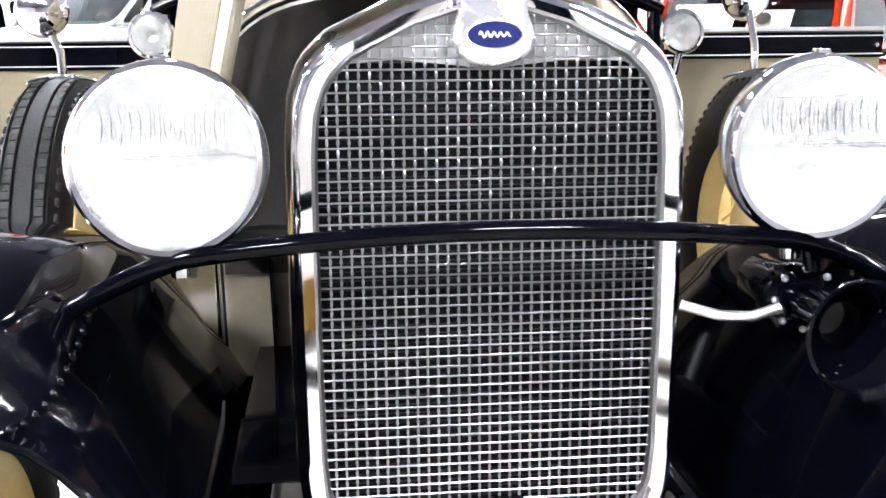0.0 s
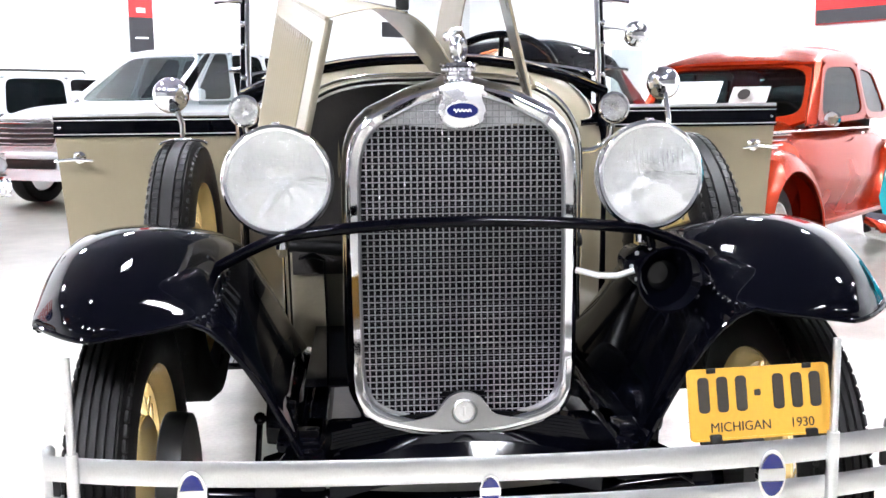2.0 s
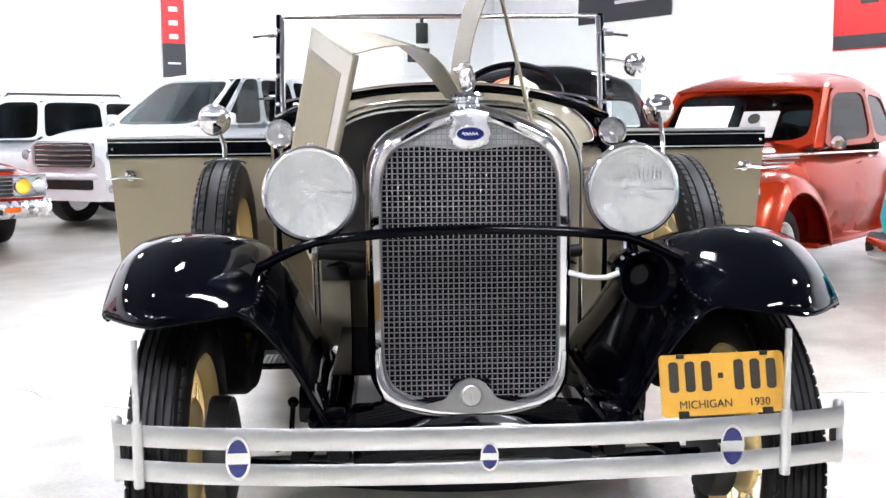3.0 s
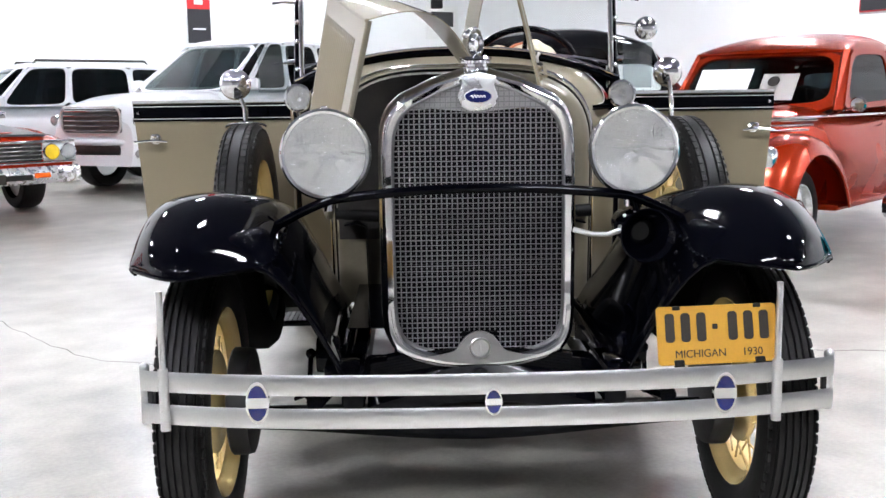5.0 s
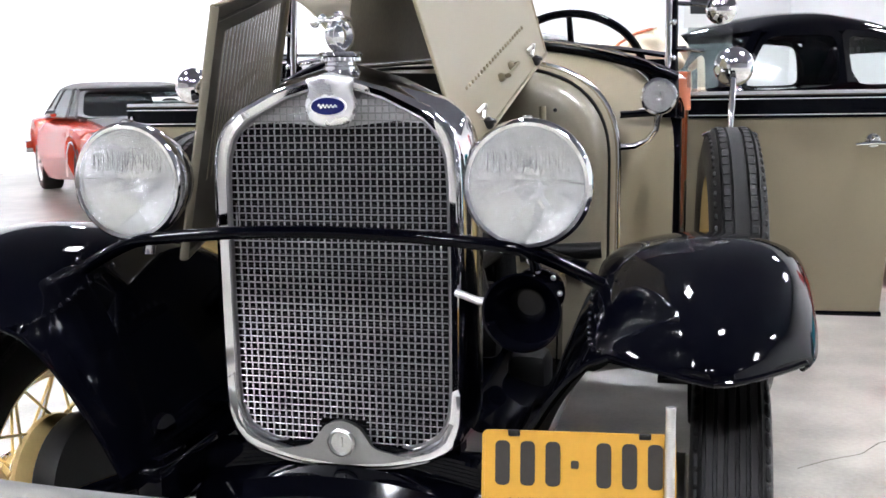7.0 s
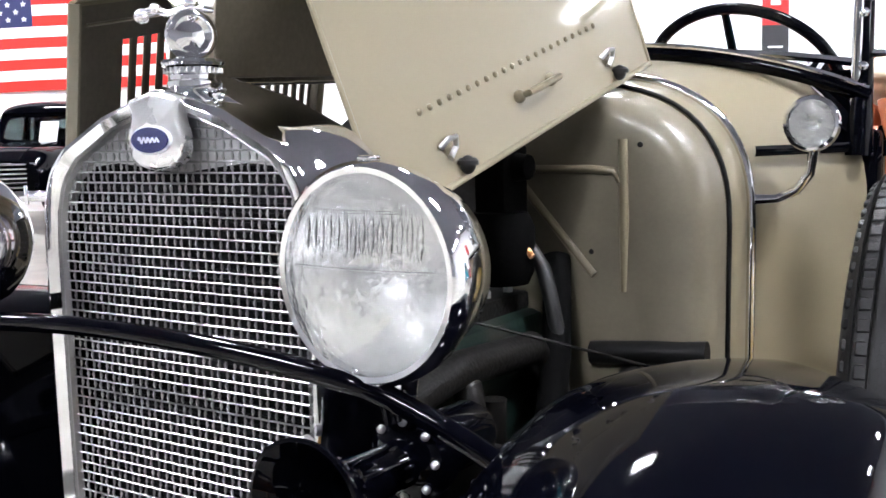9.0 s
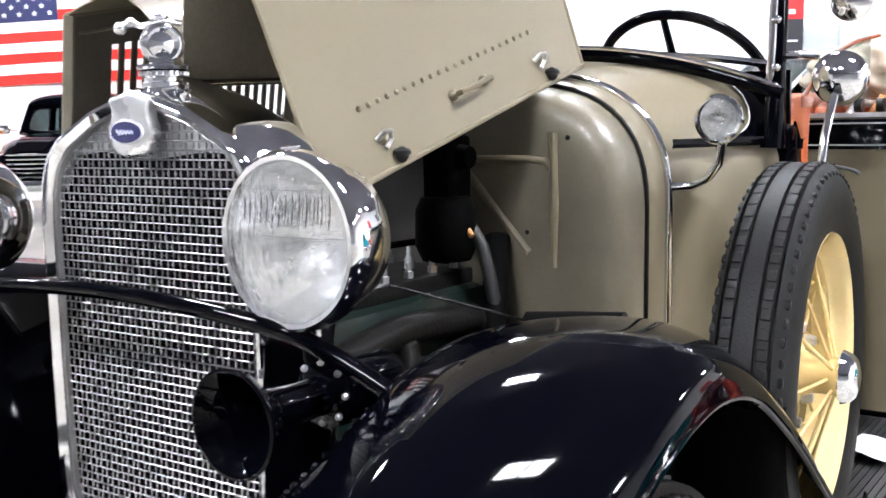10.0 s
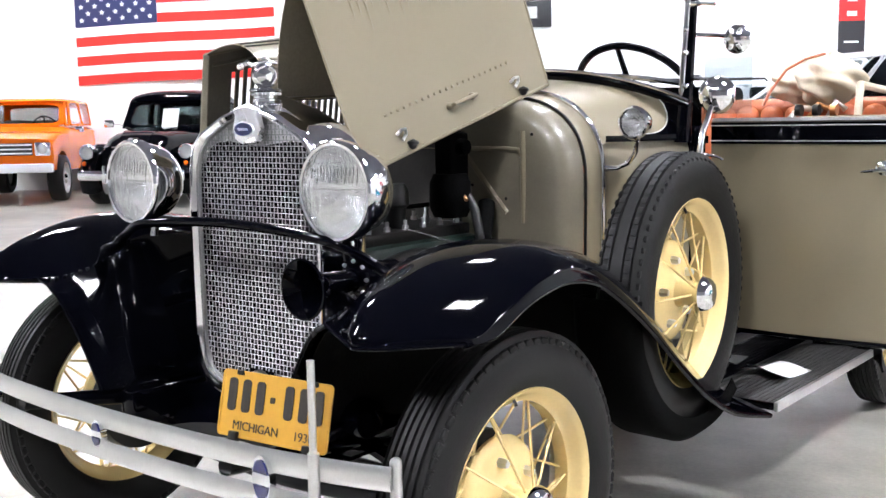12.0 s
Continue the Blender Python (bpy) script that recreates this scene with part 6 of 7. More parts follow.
def old_sedan(name, label, at, mat, length, high, seat_mat, hubs, black=False):
    """A rounded sedan of about 1940 with separate fenders and running boards."""
    car = thing(name, label, "car", "parked cars", m=at)
    h = length / 2
    k = high / 1.65
    xs = list(np.linspace(-h + 0.1, h - 0.15, 30))
    piece("body", loft(xs, [(-h + 0.1, 0.30), (-h + 0.5, 0.58), (-1.0, 0.78), (0.2, 0.80), (0.75, 0.74), (1.4, 0.53), (h - 0.35, 0.36), (h - 0.15, 0.22)],
                       [(-h + 0.1, 0.62), (-h + 0.45, 0.88 * k), (-1.2, 1.06 * k), (0.2, 1.08 * k), (0.75, 1.10 * k), (1.4, 1.05 * k), (h - 0.4, 0.95 * k), (h - 0.15, 0.78 * k)],
                       [(-h + 0.1, 0.42), (-1.4, 0.32), (1.2, 0.32), (h - 0.15, 0.40)], 3.4, 0.1), mat, car)
    b, r = 1.06 * k, 1.50 * k
    belt = [(0.60, 0.675, b - 0.03), (0.53, 0.72, b - 0.03), (-0.52, 0.76, b), (-1.28, 0.72, b), (-1.72, 0.52, b - 0.02)]
    rails = [(0.25, 0.60, r), (0.19, 0.63, r), (-0.52, 0.65, r + 0.015), (-1.12, 0.60, r - 0.03), (-1.34, 0.44, r - 0.07)]
    cabin(car, belt, rails, mat, CLEAR if black else SMOKED, mat, high - r + 0.005, (0.055, 0.055, 0.05, 0.045), (0, 3), 2.4, 0.45, (0.035, 0.035, 0.075, 0.03), arc=0.7)
    for s in (1, -1):
        fender(h - 0.85, s * 0.74, 0.54, 0.34, 0.19, mat, car, -28, 182, 0.45)
        fender(-h + 0.95, s * 0.72, 0.52, 0.34, 0.18, mat, car, -2, 200, 0.25)
        piece("running_board", box((0.0, s * 0.76, 0.33), (1.9, 0.24, 0.05), 0.02), mat, car)
        piece("belt_moulding", tube([(h - 0.5, s * 0.41, 0.93 * k), (1.4, s * 0.515, 0.99 * k), (0.75, s * 0.70, 1.0 * k), (0.2, s * 0.762, 1.0 * k), (-1.0, s * 0.745, 0.99 * k), (-1.9, s * 0.58, 0.88 * k)], 0.011, 8), CHROME, car)
        for q in range(3):
            piece("hood_trim", tube([(1.45 - q * 0.06, s * (0.495 + 0.01 * q), 0.90 + 0.035 * q), (0.95 - q * 0.06, s * (0.645 + 0.008 * q), 0.90 + 0.035 * q)], 0.009, 6), CHROME, car)
        piece("door_handle", [tube([(-0.40, s * 0.77, 0.95), (-0.40, s * 0.80, 0.95), (-0.30, s * 0.805, 0.95)], 0.010, 8)], CHROME, car)
        lamp_at(car, h - 0.42, s * 0.70, 0.72, 0.085, LAMP_CLEAR, 0.12, turn=0)
        for x in (h - 0.85, -h + 0.95):
            wheel_at(car, x, s * 0.80, 0.325, 0.18, hubs, 0.5)
    m1 = piece("side_mirror", [tube([(0.52, 0.69, 1.02 * k), (0.56, 0.82, 1.06 * k)], 0.008, 6), moved(lathe([(0, 0.02), (0.05, 0.015), (0.062, -0.005), (0.05, -0.02), (0, -0.02)], 20), Matrix.Translation((0.56, 0.86, 1.08 * k)) @ Matrix.Rotation(radians(90), 4, "Y"))], CHROME, car)
    for q in range(9):
        z = 0.50 + q * 0.035
        piece("grille_bar", tube([(h - 0.16 - 0.05, -0.2, z), (h - 0.10, 0, z), (h - 0.16 - 0.05, 0.2, z)], 0.009, 6), CHROME, car)
    bumper(car, h, 0.82, 0.44, 0.11, 0.14, 0.03, guards=(-0.3, 0.3))
    bumper(car, -h - 0.02, 0.8, 0.44, 0.11, -0.12, 0.03)
    sedan_seats(car, (-0.35, -1.1), 0.6, 0.62, seat_mat)
    piece("dashboard", box((0.42, 0, 1.0 * k), (0.2, 1.2, 0.16), 0.04), SEATING, car)
    steering(car, 0.22, 0.34, 1.05 * k)
    return car


red_place = place(5.77, 3.50, 194)
old_sedan("vintage_sedan", "orange-red rounded vintage sedan with chrome trim, parked", red_place, RED, 4.6, 1.64, SEATING, CHROME)
old_sedan("vintage_sedan", "black rounded vintage sedan, parked along the showroom", place(4.75, 5.7, 180), BLACK, 4.8, 1.78, SEATING, STEEL, True)
sign = piece("paper_sign", box((0, 0, 0), (0.004, 0.46, 0.30), m=Matrix.Translation((0.50, -0.27, 1.245)) @ Matrix.Rotation(radians(-38), 4, "Y")), PAPER, smooth=False)
sign.matrix_world = red_place
tagged(sign, "white paper sign standing behind a red sedan windscreen", "sign")
sign = piece("paper_sign", box((0, 0, 0), (0.004, 0.30, 0.26), m=Matrix.Translation((0.50, 0.20, 1.215)) @ Matrix.Rotation(radians(-38), 4, "Y")), PALE_SEAT, smooth=False)
sign.matrix_world = red_place
tagged(sign, "pale grey card with a dark round mark behind a windscreen", "sign")
piece("round_mark", moved(lathe([(0, 0.002), (0.05, 0.002), (0.05, 0.0), (0, 0.0)], 20), Matrix.Translation((0.505, 0.17, 1.26)) @ Matrix.Rotation(radians(52), 4, "Y")), INK, sign)


def teal_car():
    """A teal car of the fifties, of which the front corner shows."""
    car = thing("vintage_coupe", "teal vintage car with a heavy chrome bumper, parked", "car", "parked cars", m=place(6.75, 0.75, 180))
    h = 2.35
    xs = list(np.linspace(-h, h - 0.1, 30))
    piece("body", loft(xs, [(-h, 0.6), (-h + 0.3, 0.8), (-1.0, 0.88), (1.2, 0.88), (h - 0.4, 0.90), (h - 0.1, 0.86)], [(-h, 0.7), (-h + 0.4, 0.95), (-0.8, 1.0), (0.8, 1.02), (1.6, 1.0), (h - 0.4, 0.97), (h - 0.1, 0.92)],
                       [(-h, 0.4), (-1.6, 0.3), (1.6, 0.3), (h - 0.1, 0.42)], 3.6, 0.08, (1.42, -1.4), 0.38, 0.33), TEAL, car)
    cabin(car, [(0.75, 0.72, 1.0), (-0.15, 0.76, 1.0), (-0.95, 0.72, 1.0), (-1.5, 0.55, 0.98)], [(0.3, 0.58, 1.38), (-0.15, 0.62, 1.4), (-0.85, 0.6, 1.38), (-1.1, 0.48, 1.36)], TEAL, WINDOW, TEAL, 0.14, p=2.4, r=0.4)
    for s in (1, -1):
        lamp_at(car, h - 0.09, s * 0.72, 0.76, 0.09, LAMP_CLEAR, 0.1)
        for x in (1.42, -1.4):
            wheel_at(car, x, s * 0.86, 0.335, 0.18, CHROME, 0.6)
    for q in range(4):
        piece("grille_bar", tube([(h - 0.12, -0.5, 0.52 + q * 0.06), (h - 0.06, 0, 0.52 + q * 0.06), (h - 0.12, 0.5, 0.52 + q * 0.06)], 0.014, 6), CHROME, car)
    bumper(car, h + 0.05, 0.92, 0.45, 0.16, 0.16, 0.045, guards=(-0.35, 0.35))
    bumper(car, -h - 0.05, 0.9, 0.45, 0.16, -0.14, 0.045)
    sedan_seats(car, (-0.35, -1.0), 0.62, 0.6, SEATING)
    piece("dashboard", box((0.5, 0, 0.95), (0.2, 1.3, 0.16), 0.04), TEAL, car)


def muscle_car():
    """A two-door hardtop of about 1970 with a flat nose and four round lamps."""
    at = place(0.05, 11.4, -80) @ Matrix.Scale(1.03, 4)
    car = thing("muscle_car", "orange-red coupe with black bonnet panel and black roof", "car", "parked cars", m=at)
    h = 2.5
    xs = list(np.linspace(-h + 0.05, h, 34))
    piece("body", loft(xs, [(-h + 0.05, 0.86), (-1.6, 0.95), (0.0, 0.96), (1.5, 0.96), (h - 0.25, 0.93), (h, 0.91)], [(-h + 0.05, 0.86), (-1.7, 0.93), (-0.6, 0.90), (0.7, 0.91), (1.6, 0.86), (h - 0.1, 0.79), (h, 0.76)],
                       [(-h + 0.05, 0.48), (-1.8, 0.30), (1.0, 0.28), (2.0, 0.34), (h, 0.42)], 5.5, 0.1, (1.52, -1.4), 0.37, 0.335), VERMILION, car)
    piece("bonnet_panel", sheet([[(x, y, curve([(0.7, 0.926), (1.6, 0.876), (2.4, 0.812)], x) + 0.012 * (1 - (y / 0.68) ** 2)) for y in np.linspace(-0.66, 0.66, 12)] for x in np.linspace(0.78, 2.42, 12)], 0.02), SATIN, car, "satin black bonnet panel")
    piece("bonnet_decal", box((2.28, 0.1, 0.838), (0.16, 0.5, 0.008), 0.0), VERMILION, car, "orange-red patch on the bonnet")
    for s in (1, -1):
        piece("scoop", box((1.55, s * 0.3, 0.902), (0.5, 0.22, 0.03), 0.012), VERMILION, car)
    cabin(car, [(0.78, 0.76, 0.93), (0.55, 0.82, 0.92), (-0.55, 0.83, 0.92), (-1.25, 0.80, 0.93), (-1.75, 0.66, 0.93)], [(0.12, 0.60, 1.25), (0.02, 0.63, 1.25), (-0.55, 0.64, 1.26), (-1.05, 0.62, 1.24), (-1.25, 0.52, 1.22)],
          VINYL, WINDOW, VINYL, 0.07, (0.02, 0.02, 0.02, 0.02), (3,), 4.0, 0.12, (0.05, 0.05, 0.03, 0.035), back_mat=VINYL)
    piece("grille", box((h, 0, 0.64), (0.05, 1.14, 0.17), 0.01), DULL, car)
    for q in range(4):
        piece("grille_bar", box((h + 0.028, 0, 0.58 + q * 0.04), (0.012, 1.16, 0.014), 0.004), CHROME, car)
    piece("grille_surround", [box((h + 0.01, 0, 0.745), (0.06, 1.82, 0.03), 0.01), box((h + 0.01, 0, 0.54), (0.06, 1.82, 0.02), 0.008)], CHROME, car)
    for s in (1, -1):
        piece("lamp_panel", box((h + 0.005, s * 0.75, 0.642), (0.04, 0.34, 0.18), 0.02), STEEL, car)
        lamp_at(car, h + 0.035, s * 0.665, 0.642, 0.072, LAMP_YELLOW, 0.04)
        lamp_at(car, h + 0.035, s * 0.835, 0.642, 0.072, LAMP_CLEAR, 0.04)
        piece("turn_signal", box((h + 0.115, s * 0.52, 0.42), (0.03, 0.16, 0.05), 0.01), AMBER, car)
        piece("wheel_arch_trim", tube([(1.52 + 0.375 * math.cos(a), s * 0.958, 0.335 + 0.375 * math.sin(a)) for a in np.linspace(0.0, math.pi, 16)], 0.010, 6), CHROME, car)
        for x in (1.52, -1.4):
            wheel_at(car, x, s * 0.88, 0.335, 0.23, STEEL, 0.3, 0.05, 5)
        piece("side_mirror", box((0.5, s * 0.99, 0.99), (0.06, 0.12, 0.08), 0.02), CHROME, car)
    piece("bumper", [moved(sheet([[(h + 0.12 - 0.10 * abs(y / 0.96) ** 3 - 0.03 * abs(b) ** 2, y, 0.42 + 0.085 * b) for b in np.linspace(-1, 1, 7)] for y in np.linspace(-0.96, 0.96, 21)], 0.06), Matrix.Identity(4))], NICKEL, car)
    piece("bumper_slot", box((h + 0.118, 0, 0.405), (0.02, 0.84, 0.055), 0.01), DULL, car)
    plate = piece("number_plate", box((h + 0.135, 0, 0.40), (0.01, 0.30, 0.10), 0.01), INK, car)
    piece("bumper", tube([(-h, -0.92, 0.5), (-h - 0.05, 0, 0.5), (-h, 0.92, 0.5)], 0.05, 10, flat=1.6), CHROME, car)
    sedan_seats(car, (-0.35, -1.05), 0.6, 0.52, SEATING)
    piece("dashboard", box((0.6, 0, 0.88), (0.25, 1.4, 0.14), 0.04), DULL, car)
    steering(car, 0.3, 0.36, 0.95)
    sign = piece("paper_sign", box((0, 0, 0), (0.004, 0.36, 0.28), m=Matrix.Translation((0.44, 0.34, 1.06)) @ Matrix.Rotation(radians(-52), 4, "Y")), PAPER, smooth=False)
    sign.matrix_world = at
    tagged(sign, "white paper sign behind an orange coupe's windscreen", "sign")


def white_wagon(name, label, at, high, length, privacy, rack, luxe):
    """A large white sport utility car."""
    car = thing(name, label, "car", "parked cars", m=at)
    h = length / 2
    bz = high * 0.635
    xs = list(np.linspace(-h + 0.05, h, 34))
    piece("body", loft(xs, [(-h + 0.05, 0.84), (-h + 0.4, 0.95), (0, 0.97), (h - 0.8, 0.96), (h - 0.25, 0.86), (h, 0.66)], [(-h + 0.05, bz - 0.05), (-1.0, bz), (0.7, bz + 0.01), (1.1, bz), (h - 0.5, bz - 0.10), (h - 0.12, bz - 0.2), (h, bz - 0.34)],
                       [(-h + 0.05, 0.5), (-1.8, 0.34), (1.6, 0.32), (h, 0.36)], 4.5, 0.08, (h - 0.95, -h + 1.05), 0.44, 0.39), WHITE, car)
    r = high - 0.07
    belt = [(0.95, 0.80, bz), (0.62, 0.88, bz), (-0.35, 0.89, bz), (-1.3, 0.88, bz), (-h + 0.42, 0.84, bz), (-h + 0.16, 0.72, bz)]
    rake = 0.32 if luxe else 0.0
    rails = [(0.28 - rake, 0.64, r - 0.02), (0.12 - rake, 0.68, r), (-0.42 - 0.2 * rake, 0.70, r + 0.01), (-1.3, 0.69, r), (-h + 0.62, 0.66, r - 0.02), (-h + 0.42, 0.56, r - 0.04)]
    cabin(car, belt, rails, WHITE, privacy, WHITE, 0.075, (0.045, 0.045, 0.02, 0.04), (), 4.0, 0.2, (0.05, 0.05, 0.02, 0.04), screen=TINT_SCREEN)
    for s in (1, -1):
        if rack:
            piece("roof_rail", tube([(0.05, s * 0.6, r + 0.02), (0.0, s * 0.6, r + 0.10), (-h + 0.9, s * 0.58, r + 0.09), (-h + 0.85, s * 0.58, r + 0.02)], 0.018, 8), DULL, car)
        piece("side_mirror", box((0.62, s * 1.03, bz + 0.08), (0.12, 0.2, 0.16), 0.05), WHITE, car)
        piece("door_handle", box((-0.25, s * 0.985, bz - 0.14), (0.18, 0.03, 0.03), 0.012), CHROME if luxe else WHITE, car)
        for x in (h - 0.95, -h + 1.05):
            wheel_at(car, x, s * 0.95, 0.39, 0.25, ALU, 0.25, 0.04, 6)
        hl = piece("headlamp", sheet([[(h - 0.03 - 0.02 * i - 0.30 * (j / 6) ** 1.6, s * (0.58 + 0.36 * j / 6), bz - 0.46 + 0.20 * i / 4 + 0.05 * j / 6) for j in range(7)] for i in range(5)], 0.06 * -s), LAMP_CLEAR, car)
        piece("lamp_surround", sheet([[(h - 0.035 - 0.02 * i - 0.30 * (j / 6) ** 1.6, s * (0.56 + 0.375 * j / 6), bz - 0.475 + 0.23 * i / 4 + 0.05 * j / 6) for j in range(7)] for i in range(5)], 0.06 * -s), STEEL, car)
        lamp_at(hl, h - 0.05, s * 0.70, bz - 0.36, 0.06, LAMP_CLEAR, 0.05, "projector")
        lamp_at(car, h - 0.04, s * 0.68, 0.52, 0.05, LAMP_CLEAR, 0.05, "fog_lamp")
    gz = bz - 0.36
    g = piece("grille", box((h + 0.005, 0, gz), (0.05, 0.98, 0.30), 0.03), DULL, car)
    for q in range(5):
        piece("grille_bar", tube([(h + 0.02, -0.46, gz - 0.12 + q * 0.06), (h + 0.05, 0, gz - 0.125 + q * 0.06), (h + 0.02, 0.46, gz - 0.12 + q * 0.06)], 0.012, 8), CHROME, g)
    piece("grille_frame", tube([(h + 0.03, y, gz + z) for y, z in rounded(1.0, 0.34, 0.12)], 0.014, 8, True), STEEL, g)
    piece("lower_grille", box((h + 0.005, 0, 0.56), (0.04, 0.9, 0.12), 0.03), DULL, car)
    bumper(car, h + 0.03, 0.88, 0.66, 0.09, 0.30, 0.05, WHITE)
    sedan_seats(car, (-0.2, -1.1), 0.62, 0.8, PALE_SEAT if luxe else SEATING)
    piece("dashboard", box((0.72, 0, bz - 0.02), (0.3, 1.5, 0.14), 0.04), PALE_SEAT if luxe else DULL, car)
    steering(car, 0.45, 0.38, bz + 0.03)
    return car


def off_roader():
    """An orange two-door four-wheel drive with a flat grille and a white top."""
    car = thing("off_roader", "bright orange vintage off-roader with white top and bumper", "car", "parked cars", m=place(-8.28, 14.38, -76))
    h = 1.85
    xs = list(np.linspace(-h, h, 26))
    piece("body", loft(xs, [(-h, 0.80), (0, 0.84), (1.0, 0.84), (h, 0.82)], [(-h, 1.18), (0.4, 1.20), (0.62, 1.20), (0.74, 1.16), (h - 0.15, 1.06), (h, 1.01)], [(-h, 0.5), (0, 0.46), (h, 0.52)], 7, 0.04, (1.2, -1.1), 0.43, 0.37), ORANGE, car)
    cabin(car, [(0.62, 0.72, 1.20), (0.5, 0.78, 1.20), (-0.45, 0.78, 1.20), (-1.4, 0.74, 1.19)], [(0.40, 0.68, 1.61), (0.32, 0.72, 1.61), (-0.42, 0.72, 1.61), (-1.3, 0.70, 1.61)], ORANGE, CLEAR, ORANGE, 0.05, (0.03, 0.03, 0.02, 0.03), (), 5.0, 0.2)
    g = piece("grille", box((h + 0.01, 0, 0.85), (0.03, 1.02, 0.19), 0.01), DULL, car)
    for q in range(3):
        piece("grille_bar", box((h + 0.03, 0, 0.785 + q * 0.065), (0.014, 1.0, 0.022), 0.003), STEEL, g)
    for s in (1, -1):
        b = piece("lamp_bezel", box((h + 0.012, s * 0.66, 0.85), (0.035, 0.24, 0.21), 0.02), CHROME, car)
        lamp_at(b, h + 0.04, s * 0.66, 0.85, 0.08, LAMP_CLEAR, 0.03, bezel=False)
        for x in (1.2, -1.1):
            wheel_at(car, x, s * 0.84, 0.37, 0.22, STEEL, 0.4, 0.04)
        piece("side_mirror", box((0.55, s * 0.95, 1.14), (0.05, 0.14, 0.1), 0.02), CHROME, car)
    piece("bumper", box((h + 0.12, 0, 0.56), (0.14, 1.66, 0.14), 0.03), WHITE, car, "white painted bumper")
    sedan_seats(car, (-0.1, -1.1), 0.55, 0.72, PALE_SEAT)
    piece("dashboard", box((0.5, 0, 1.07), (0.2, 1.3, 0.10), 0.03), ORANGE, car)
    steering(car, 0.25, 0.34, 1.19)


def old_truck():
    """A black pickup of the forties."""
    at = place(-5.45, 14.1, -90)
    car = thing("pickup_truck", "glossy black vintage pickup with chrome bumper, parked", "car", "parked cars", m=at)
    h = 2.2
    xs = list(np.linspace(-0.9, h - 0.1, 24))
    piece("body", loft(xs, [(-0.9, 0.80), (0.3, 0.84), (0.8, 0.78), (1.5, 0.60), (h - 0.1, 0.46)], [(-0.9, 1.12), (0.3, 1.14), (0.8, 1.16), (1.5, 1.12), (h - 0.3, 1.05), (h - 0.1, 0.92)], [(-0.9, 0.45), (h - 0.1, 0.45)], 3.4, 0.06), BLACK, car)
    cabin(car, [(0.62, 0.74, 1.14), (0.45, 0.80, 1.12), (-0.62, 0.80, 1.12), (-0.82, 0.70, 1.12)], [(0.40, 0.66, 1.58), (0.30, 0.70, 1.59), (-0.52, 0.70, 1.59), (-0.68, 0.60, 1.58)], BLACK, WINDOW, BLACK, 0.15, (0.06, 0.06, 0.04, 0.05), (), 3.0, 0.4)
    bed = piece("bed", [box((-1.55, 0.7, 0.85), (1.3, 0.06, 0.5), 0.01), box((-1.55, -0.7, 0.85), (1.3, 0.06, 0.5), 0.01), box((-1.55, 0, 0.64), (1.3, 1.36, 0.05), 0.01), box((-2.18, 0, 0.85), (0.05, 1.34, 0.5), 0.01)], BLACK, car)
    for s in (1, -1):
        fender(h - 0.75, s * 0.76, 0.52, 0.40, 0.17, BLACK, car, -25, 178, 0.5)
        fender(-1.5, s * 0.80, 0.48, 0.38, 0.13, BLACK, car, 0, 185, 0.1)
        piece("running_board", box((0.0, s * 0.80, 0.38), (1.7, 0.26, 0.05), 0.02), BLACK, car)
        lamp_at(car, h - 0.26, s * 0.76, 0.80, 0.10, LAMP_CLEAR, 0.12)
        piece("turn_signal", ball((h - 0.20, s * 0.78, 0.64), 0.035, 12, 8), AMBER, car)
        piece("side_mirror", [tube([(0.5, s * 0.72, 1.18), (0.54, s * 0.98, 1.22)], 0.008, 6), box((0.54, s * 1.02, 1.22), (0.03, 0.16, 0.12), 0.02)], CHROME, car)
        for x in (h - 0.75, -1.5):
            wheel_at(car, x, s * 0.86, 0.37, 0.2, STEEL, 0.45)
    for q in range(6):
        piece("grille_bar", tube([(h - 0.14, -0.42, 0.58 + q * 0.06), (h - 0.05, 0, 0.58 + q * 0.06), (h - 0.14, 0.42, 0.58 + q * 0.06)], 0.016, 8), CHROME, car)
    bumper(car, h + 0.04, 0.80, 0.47, 0.14, 0.10, 0.03, guards=(-0.35, 0.35))
    sedan_seats(car, (-0.3,), 0.6, 0.78, SEATING)
    piece("dashboard", box((0.45, 0, 1.08), (0.2, 1.2, 0.14), 0.04), BLACK, car)
    steering(car, 0.25, 0.34, 1.14)
    sign = piece("paper_sign", box((0, 0, 0), (0.004, 0.26, 0.34), m=Matrix.Translation((0.56, 0.02, 1.29)) @ Matrix.Rotation(radians(-25), 4, "Y")), PAPER, smooth=False)
    sign.matrix_world = at
    tagged(sign, "white paper sign behind a black truck's windscreen", "sign")


teal_car()
muscle_car()
white_wagon("luxury_suv", "white luxury sport utility car with chrome slatted grille", place(4.45, 12.2, 208), 2.02, 5.1, SMOKED, False, True)
white_wagon("large_suv", "large white sport utility car with roof rack", place(2.2, 14.2, 180), 1.72, 5.0, SMOKED, True, False)
off_roader()
old_truck()


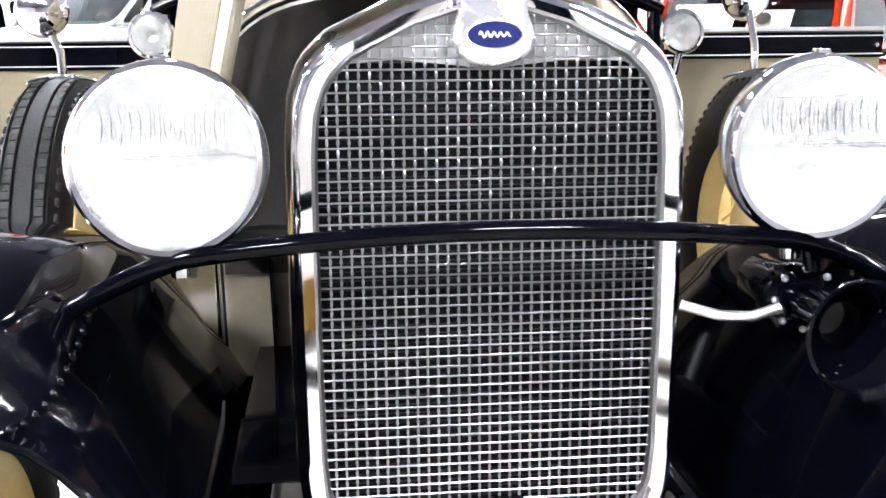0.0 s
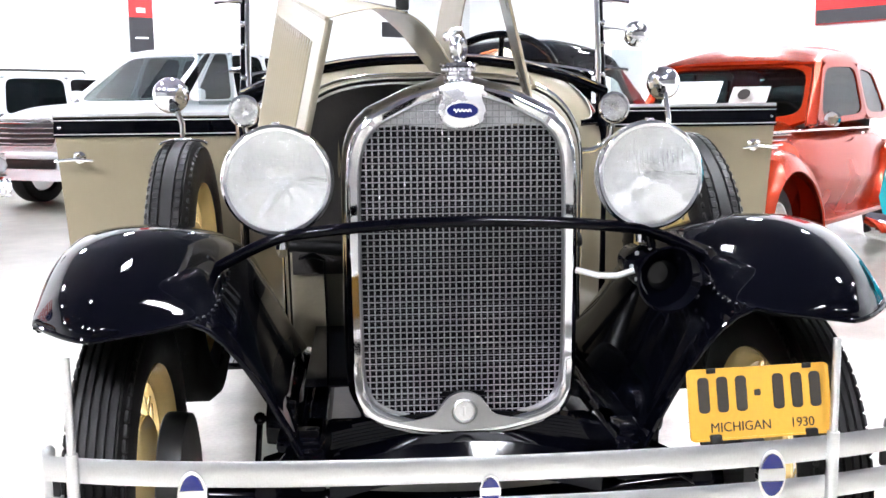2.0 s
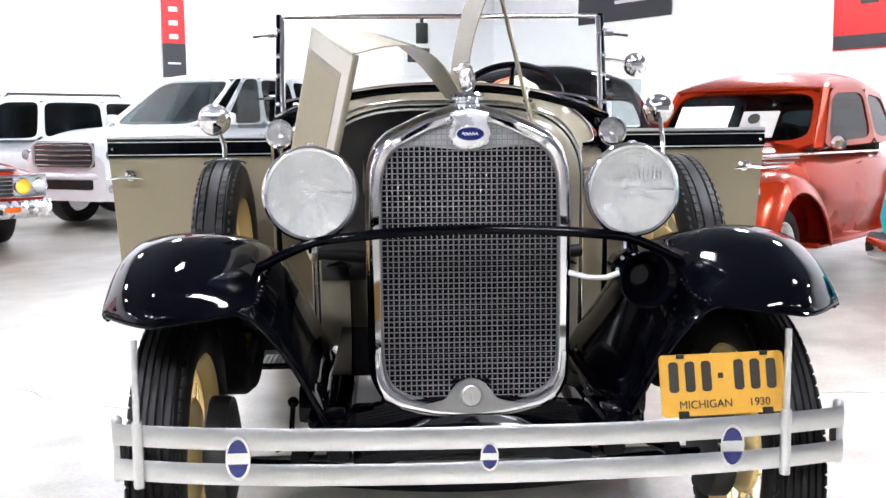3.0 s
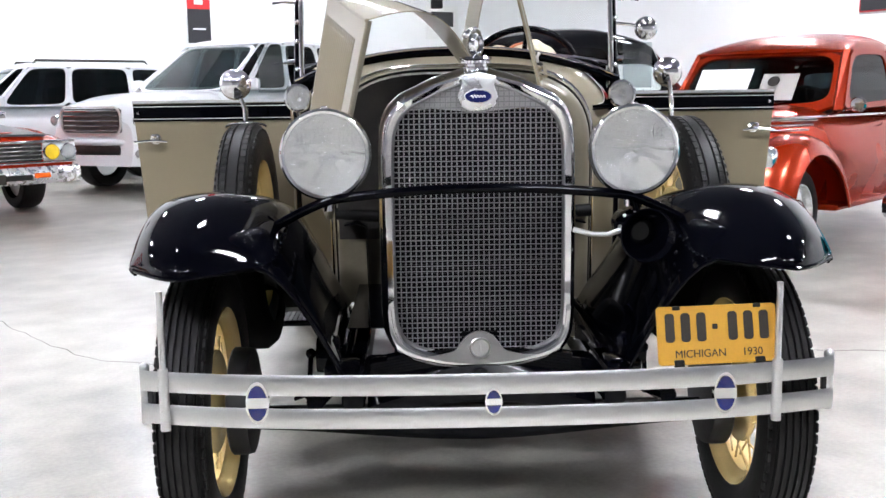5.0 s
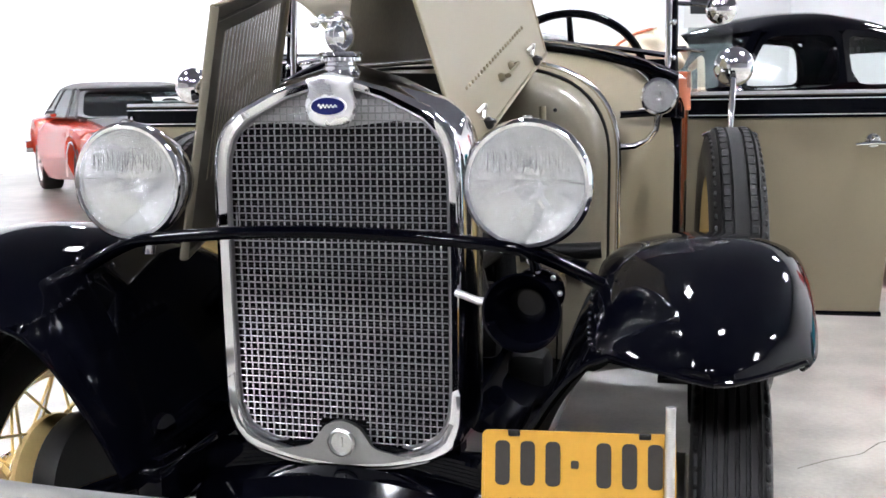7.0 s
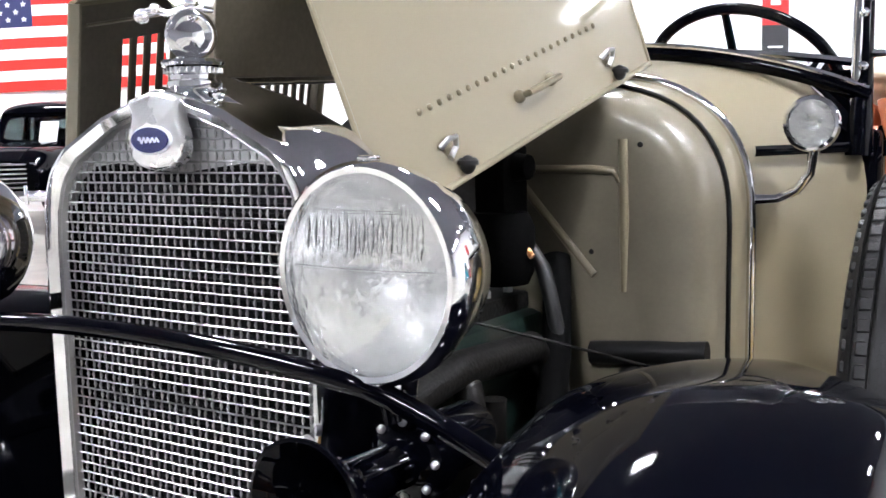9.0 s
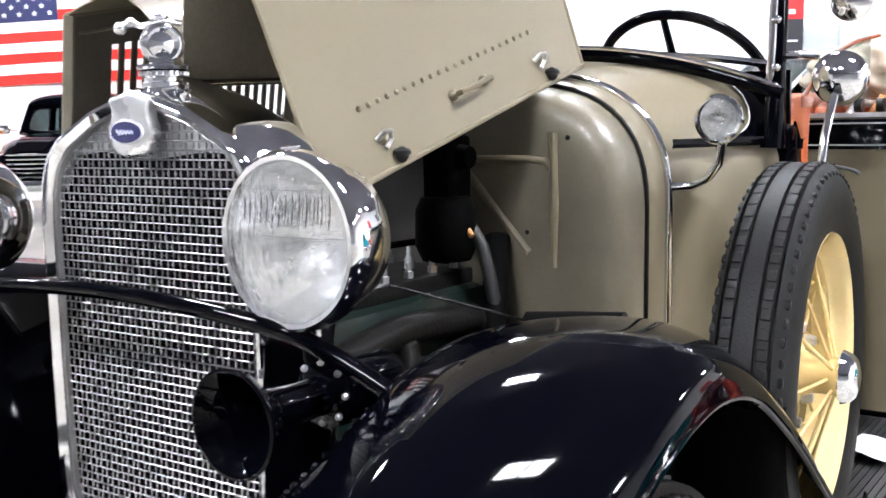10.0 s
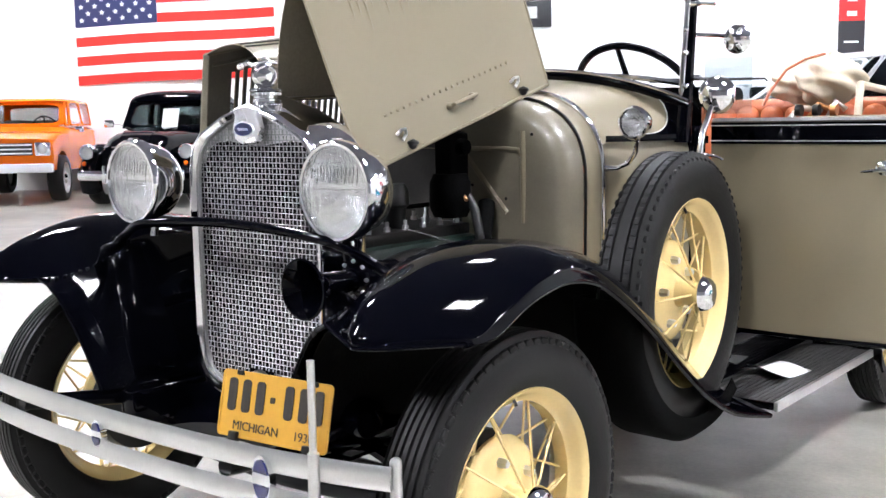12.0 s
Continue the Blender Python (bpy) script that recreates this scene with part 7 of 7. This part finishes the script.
# ---- on the walls ----
FLAG_RED = material("flag_red_cloth", (0.62, 0.025, 0.018), 0.85, vary=0.08, scale=2, bump=0.2, fine=400)
FLAG_WHITE = material("flag_white_cloth", (0.80, 0.80, 0.80), 0.85, vary=0.03, scale=2, bump=0.2, fine=400)
FLAG_BLUE = material("flag_blue_cloth", (0.018, 0.024, 0.085), 0.85, vary=0.1, scale=2, bump=0.2, fine=400)
BANNER_RED = material("banner_red", (0.55, 0.02, 0.02), 0.55, vary=0.2, scale=1.2)
BANNER_DARK = material("banner_charcoal", (0.02, 0.02, 0.024), 0.5, vary=0.3, scale=2)


def flag(u0, u1, z0, rise, step):
    f = thing("flag", "large red, white and blue striped flag on wall", "flag", m=HALL)
    slope = rise / (u1 - u0)

    def at(u, z, out):
        return (u, WALL_N - 0.03 - out - 0.012 * math.sin(2.1 * u + 0.8 * z), z + slope * (u - u0) + 0.012 * math.sin(1.6 * u))

    for k in range(13):
        us = np.linspace(u0, u1, 25)
        zs = (z0 + step * (12 - k), z0 + step * (13 - k))
        piece("stripe", sheet([[at(u, z, 0) for z in zs] for u in us], 0.004), FLAG_WHITE if k % 2 else FLAG_RED, f)
    cu = u0 + (u1 - u0) * 0.42
    cz, top = z0 + step * 6, z0 + step * 13
    canton = piece("canton", sheet([[at(u, z, 0.006) for z in np.linspace(cz, top, 4)] for u in np.linspace(u0, cu, 12)], 0.004), FLAG_BLUE, f, "blue field with white stars")
    for row in range(9):
        for col in range(6 if row % 2 == 0 else 5):
            su = u0 + (cu - u0) * (2 * col + (1 if row % 2 == 0 else 2)) / 12
            sz = cz + (top - cz) * (row + 1) / 10
            x, y, z = at(su, sz, 0.014)
            pts = []
            for q in range(10):
                r = 0.052 if q % 2 == 0 else 0.021
                a = math.pi / 2 + math.pi * q / 5
                pts.append((x + r * math.cos(a), z + r * math.sin(a)))
            piece("star", slab(pts, y - 0.002, y + 0.002), FLAG_WHITE, canton, smooth=False)


flag(-8.1, -4.35, 1.93, 0.12, 0.174)


def banner(u0, u1, z0, z1, split):
    b = thing("banner", "tall hanging banner, red above and charcoal below", "banner", m=HALL)
    y = WALL_N - 0.05
    mid = (u0 + u1) / 2
    piece("upper_cloth", box((mid, y, (split + z1) / 2), (u1 - u0, 0.006, z1 - split)), BANNER_RED, b, "red cloth")
    piece("lower_cloth", box((mid, y, (z0 + split) / 2), (u1 - u0, 0.006, split - z0)), BANNER_DARK, b, "charcoal cloth")
    for k in range(3):
        piece("mark", box((mid, y - 0.005, split + 0.12 + k * 0.24), (0.16, 0.006, 0.08), 0.0), FLAG_WHITE, b)
    piece("mark", box((mid, y - 0.005, z0 + 0.25), (0.24, 0.006, 0.03)), FLAG_WHITE, b)
    piece("rod", tube([(u0 - 0.04, y, z1), (u1 + 0.04, y, z1)], 0.015, 8), STEEL, b)


banner(5.42, 5.85, 2.15, 5.2, 2.75)


def poster(name, label, cat, m, w, h, mat, marks=()):
    p = thing(name, label, cat, m=m)
    piece("board", box((0, 0, h / 2), (w, 0.02, h), 0.003), mat, p)
    for x, z, a, b, mm in marks:
        piece("mark", box((x, -0.013, z), (a, 0.008, b)), mm, p, smooth=False)
    return p


EAST = HALL @ Matrix.Translation((WALL_E - 0.02, 0, 0)) @ Matrix.Rotation(radians(-90), 4, "Z")
poster("wall_poster", "red wall poster with a small dark emblem", "poster", EAST @ Matrix.Translation((-6.98, 0, 2.34)), 1.25, 1.5, BANNER_RED, ((-0.02, 0.80, 0.30, 0.26, INK), (-0.02, 0.83, 0.16, 0.10, PAPER), (0.0, 0.12, 1.2, 0.2, BANNER_DARK)))
poster("wall_poster", "black wall poster, mostly out of reach of light", "poster", EAST @ Matrix.Translation((-12.1, 0, 3.2)), 2.4, 1.4, BANNER_DARK, ((0.2, 0.35, 0.8, 0.06, ALU),))
poster("picture", "dark picture with a white lower margin on wall", "picture", HALL @ Matrix.Translation((10.95, WALL_N - 0.03, 2.3)), 0.8, 0.7, PAPER, ((0.0, 0.42, 0.56, 0.3, BANNER_DARK),))
poster("picture", "small dark framed picture high on white wall", "picture", HALL @ Matrix.Translation((0.35, WALL_N - 0.03, 2.78)), 0.5, 0.5, BANNER_DARK, ((-0.1, 0.25, 0.2, 0.2, ALU),))
hall_piece("trim", (6.6, WALL_N - 0.06, HIGH / 2), (0.35, 0.12, HIGH), WALLPAINT, "white painted wall pilaster", category="trim")
for y in (9.15, 7.95, 7.72):
    hall_piece("trim", (WALL_E - 0.015, y, HIGH / 2), (0.03, 0.05, HIGH), WALLPAINT, "narrow white conduit strip on the wall", category="trim")
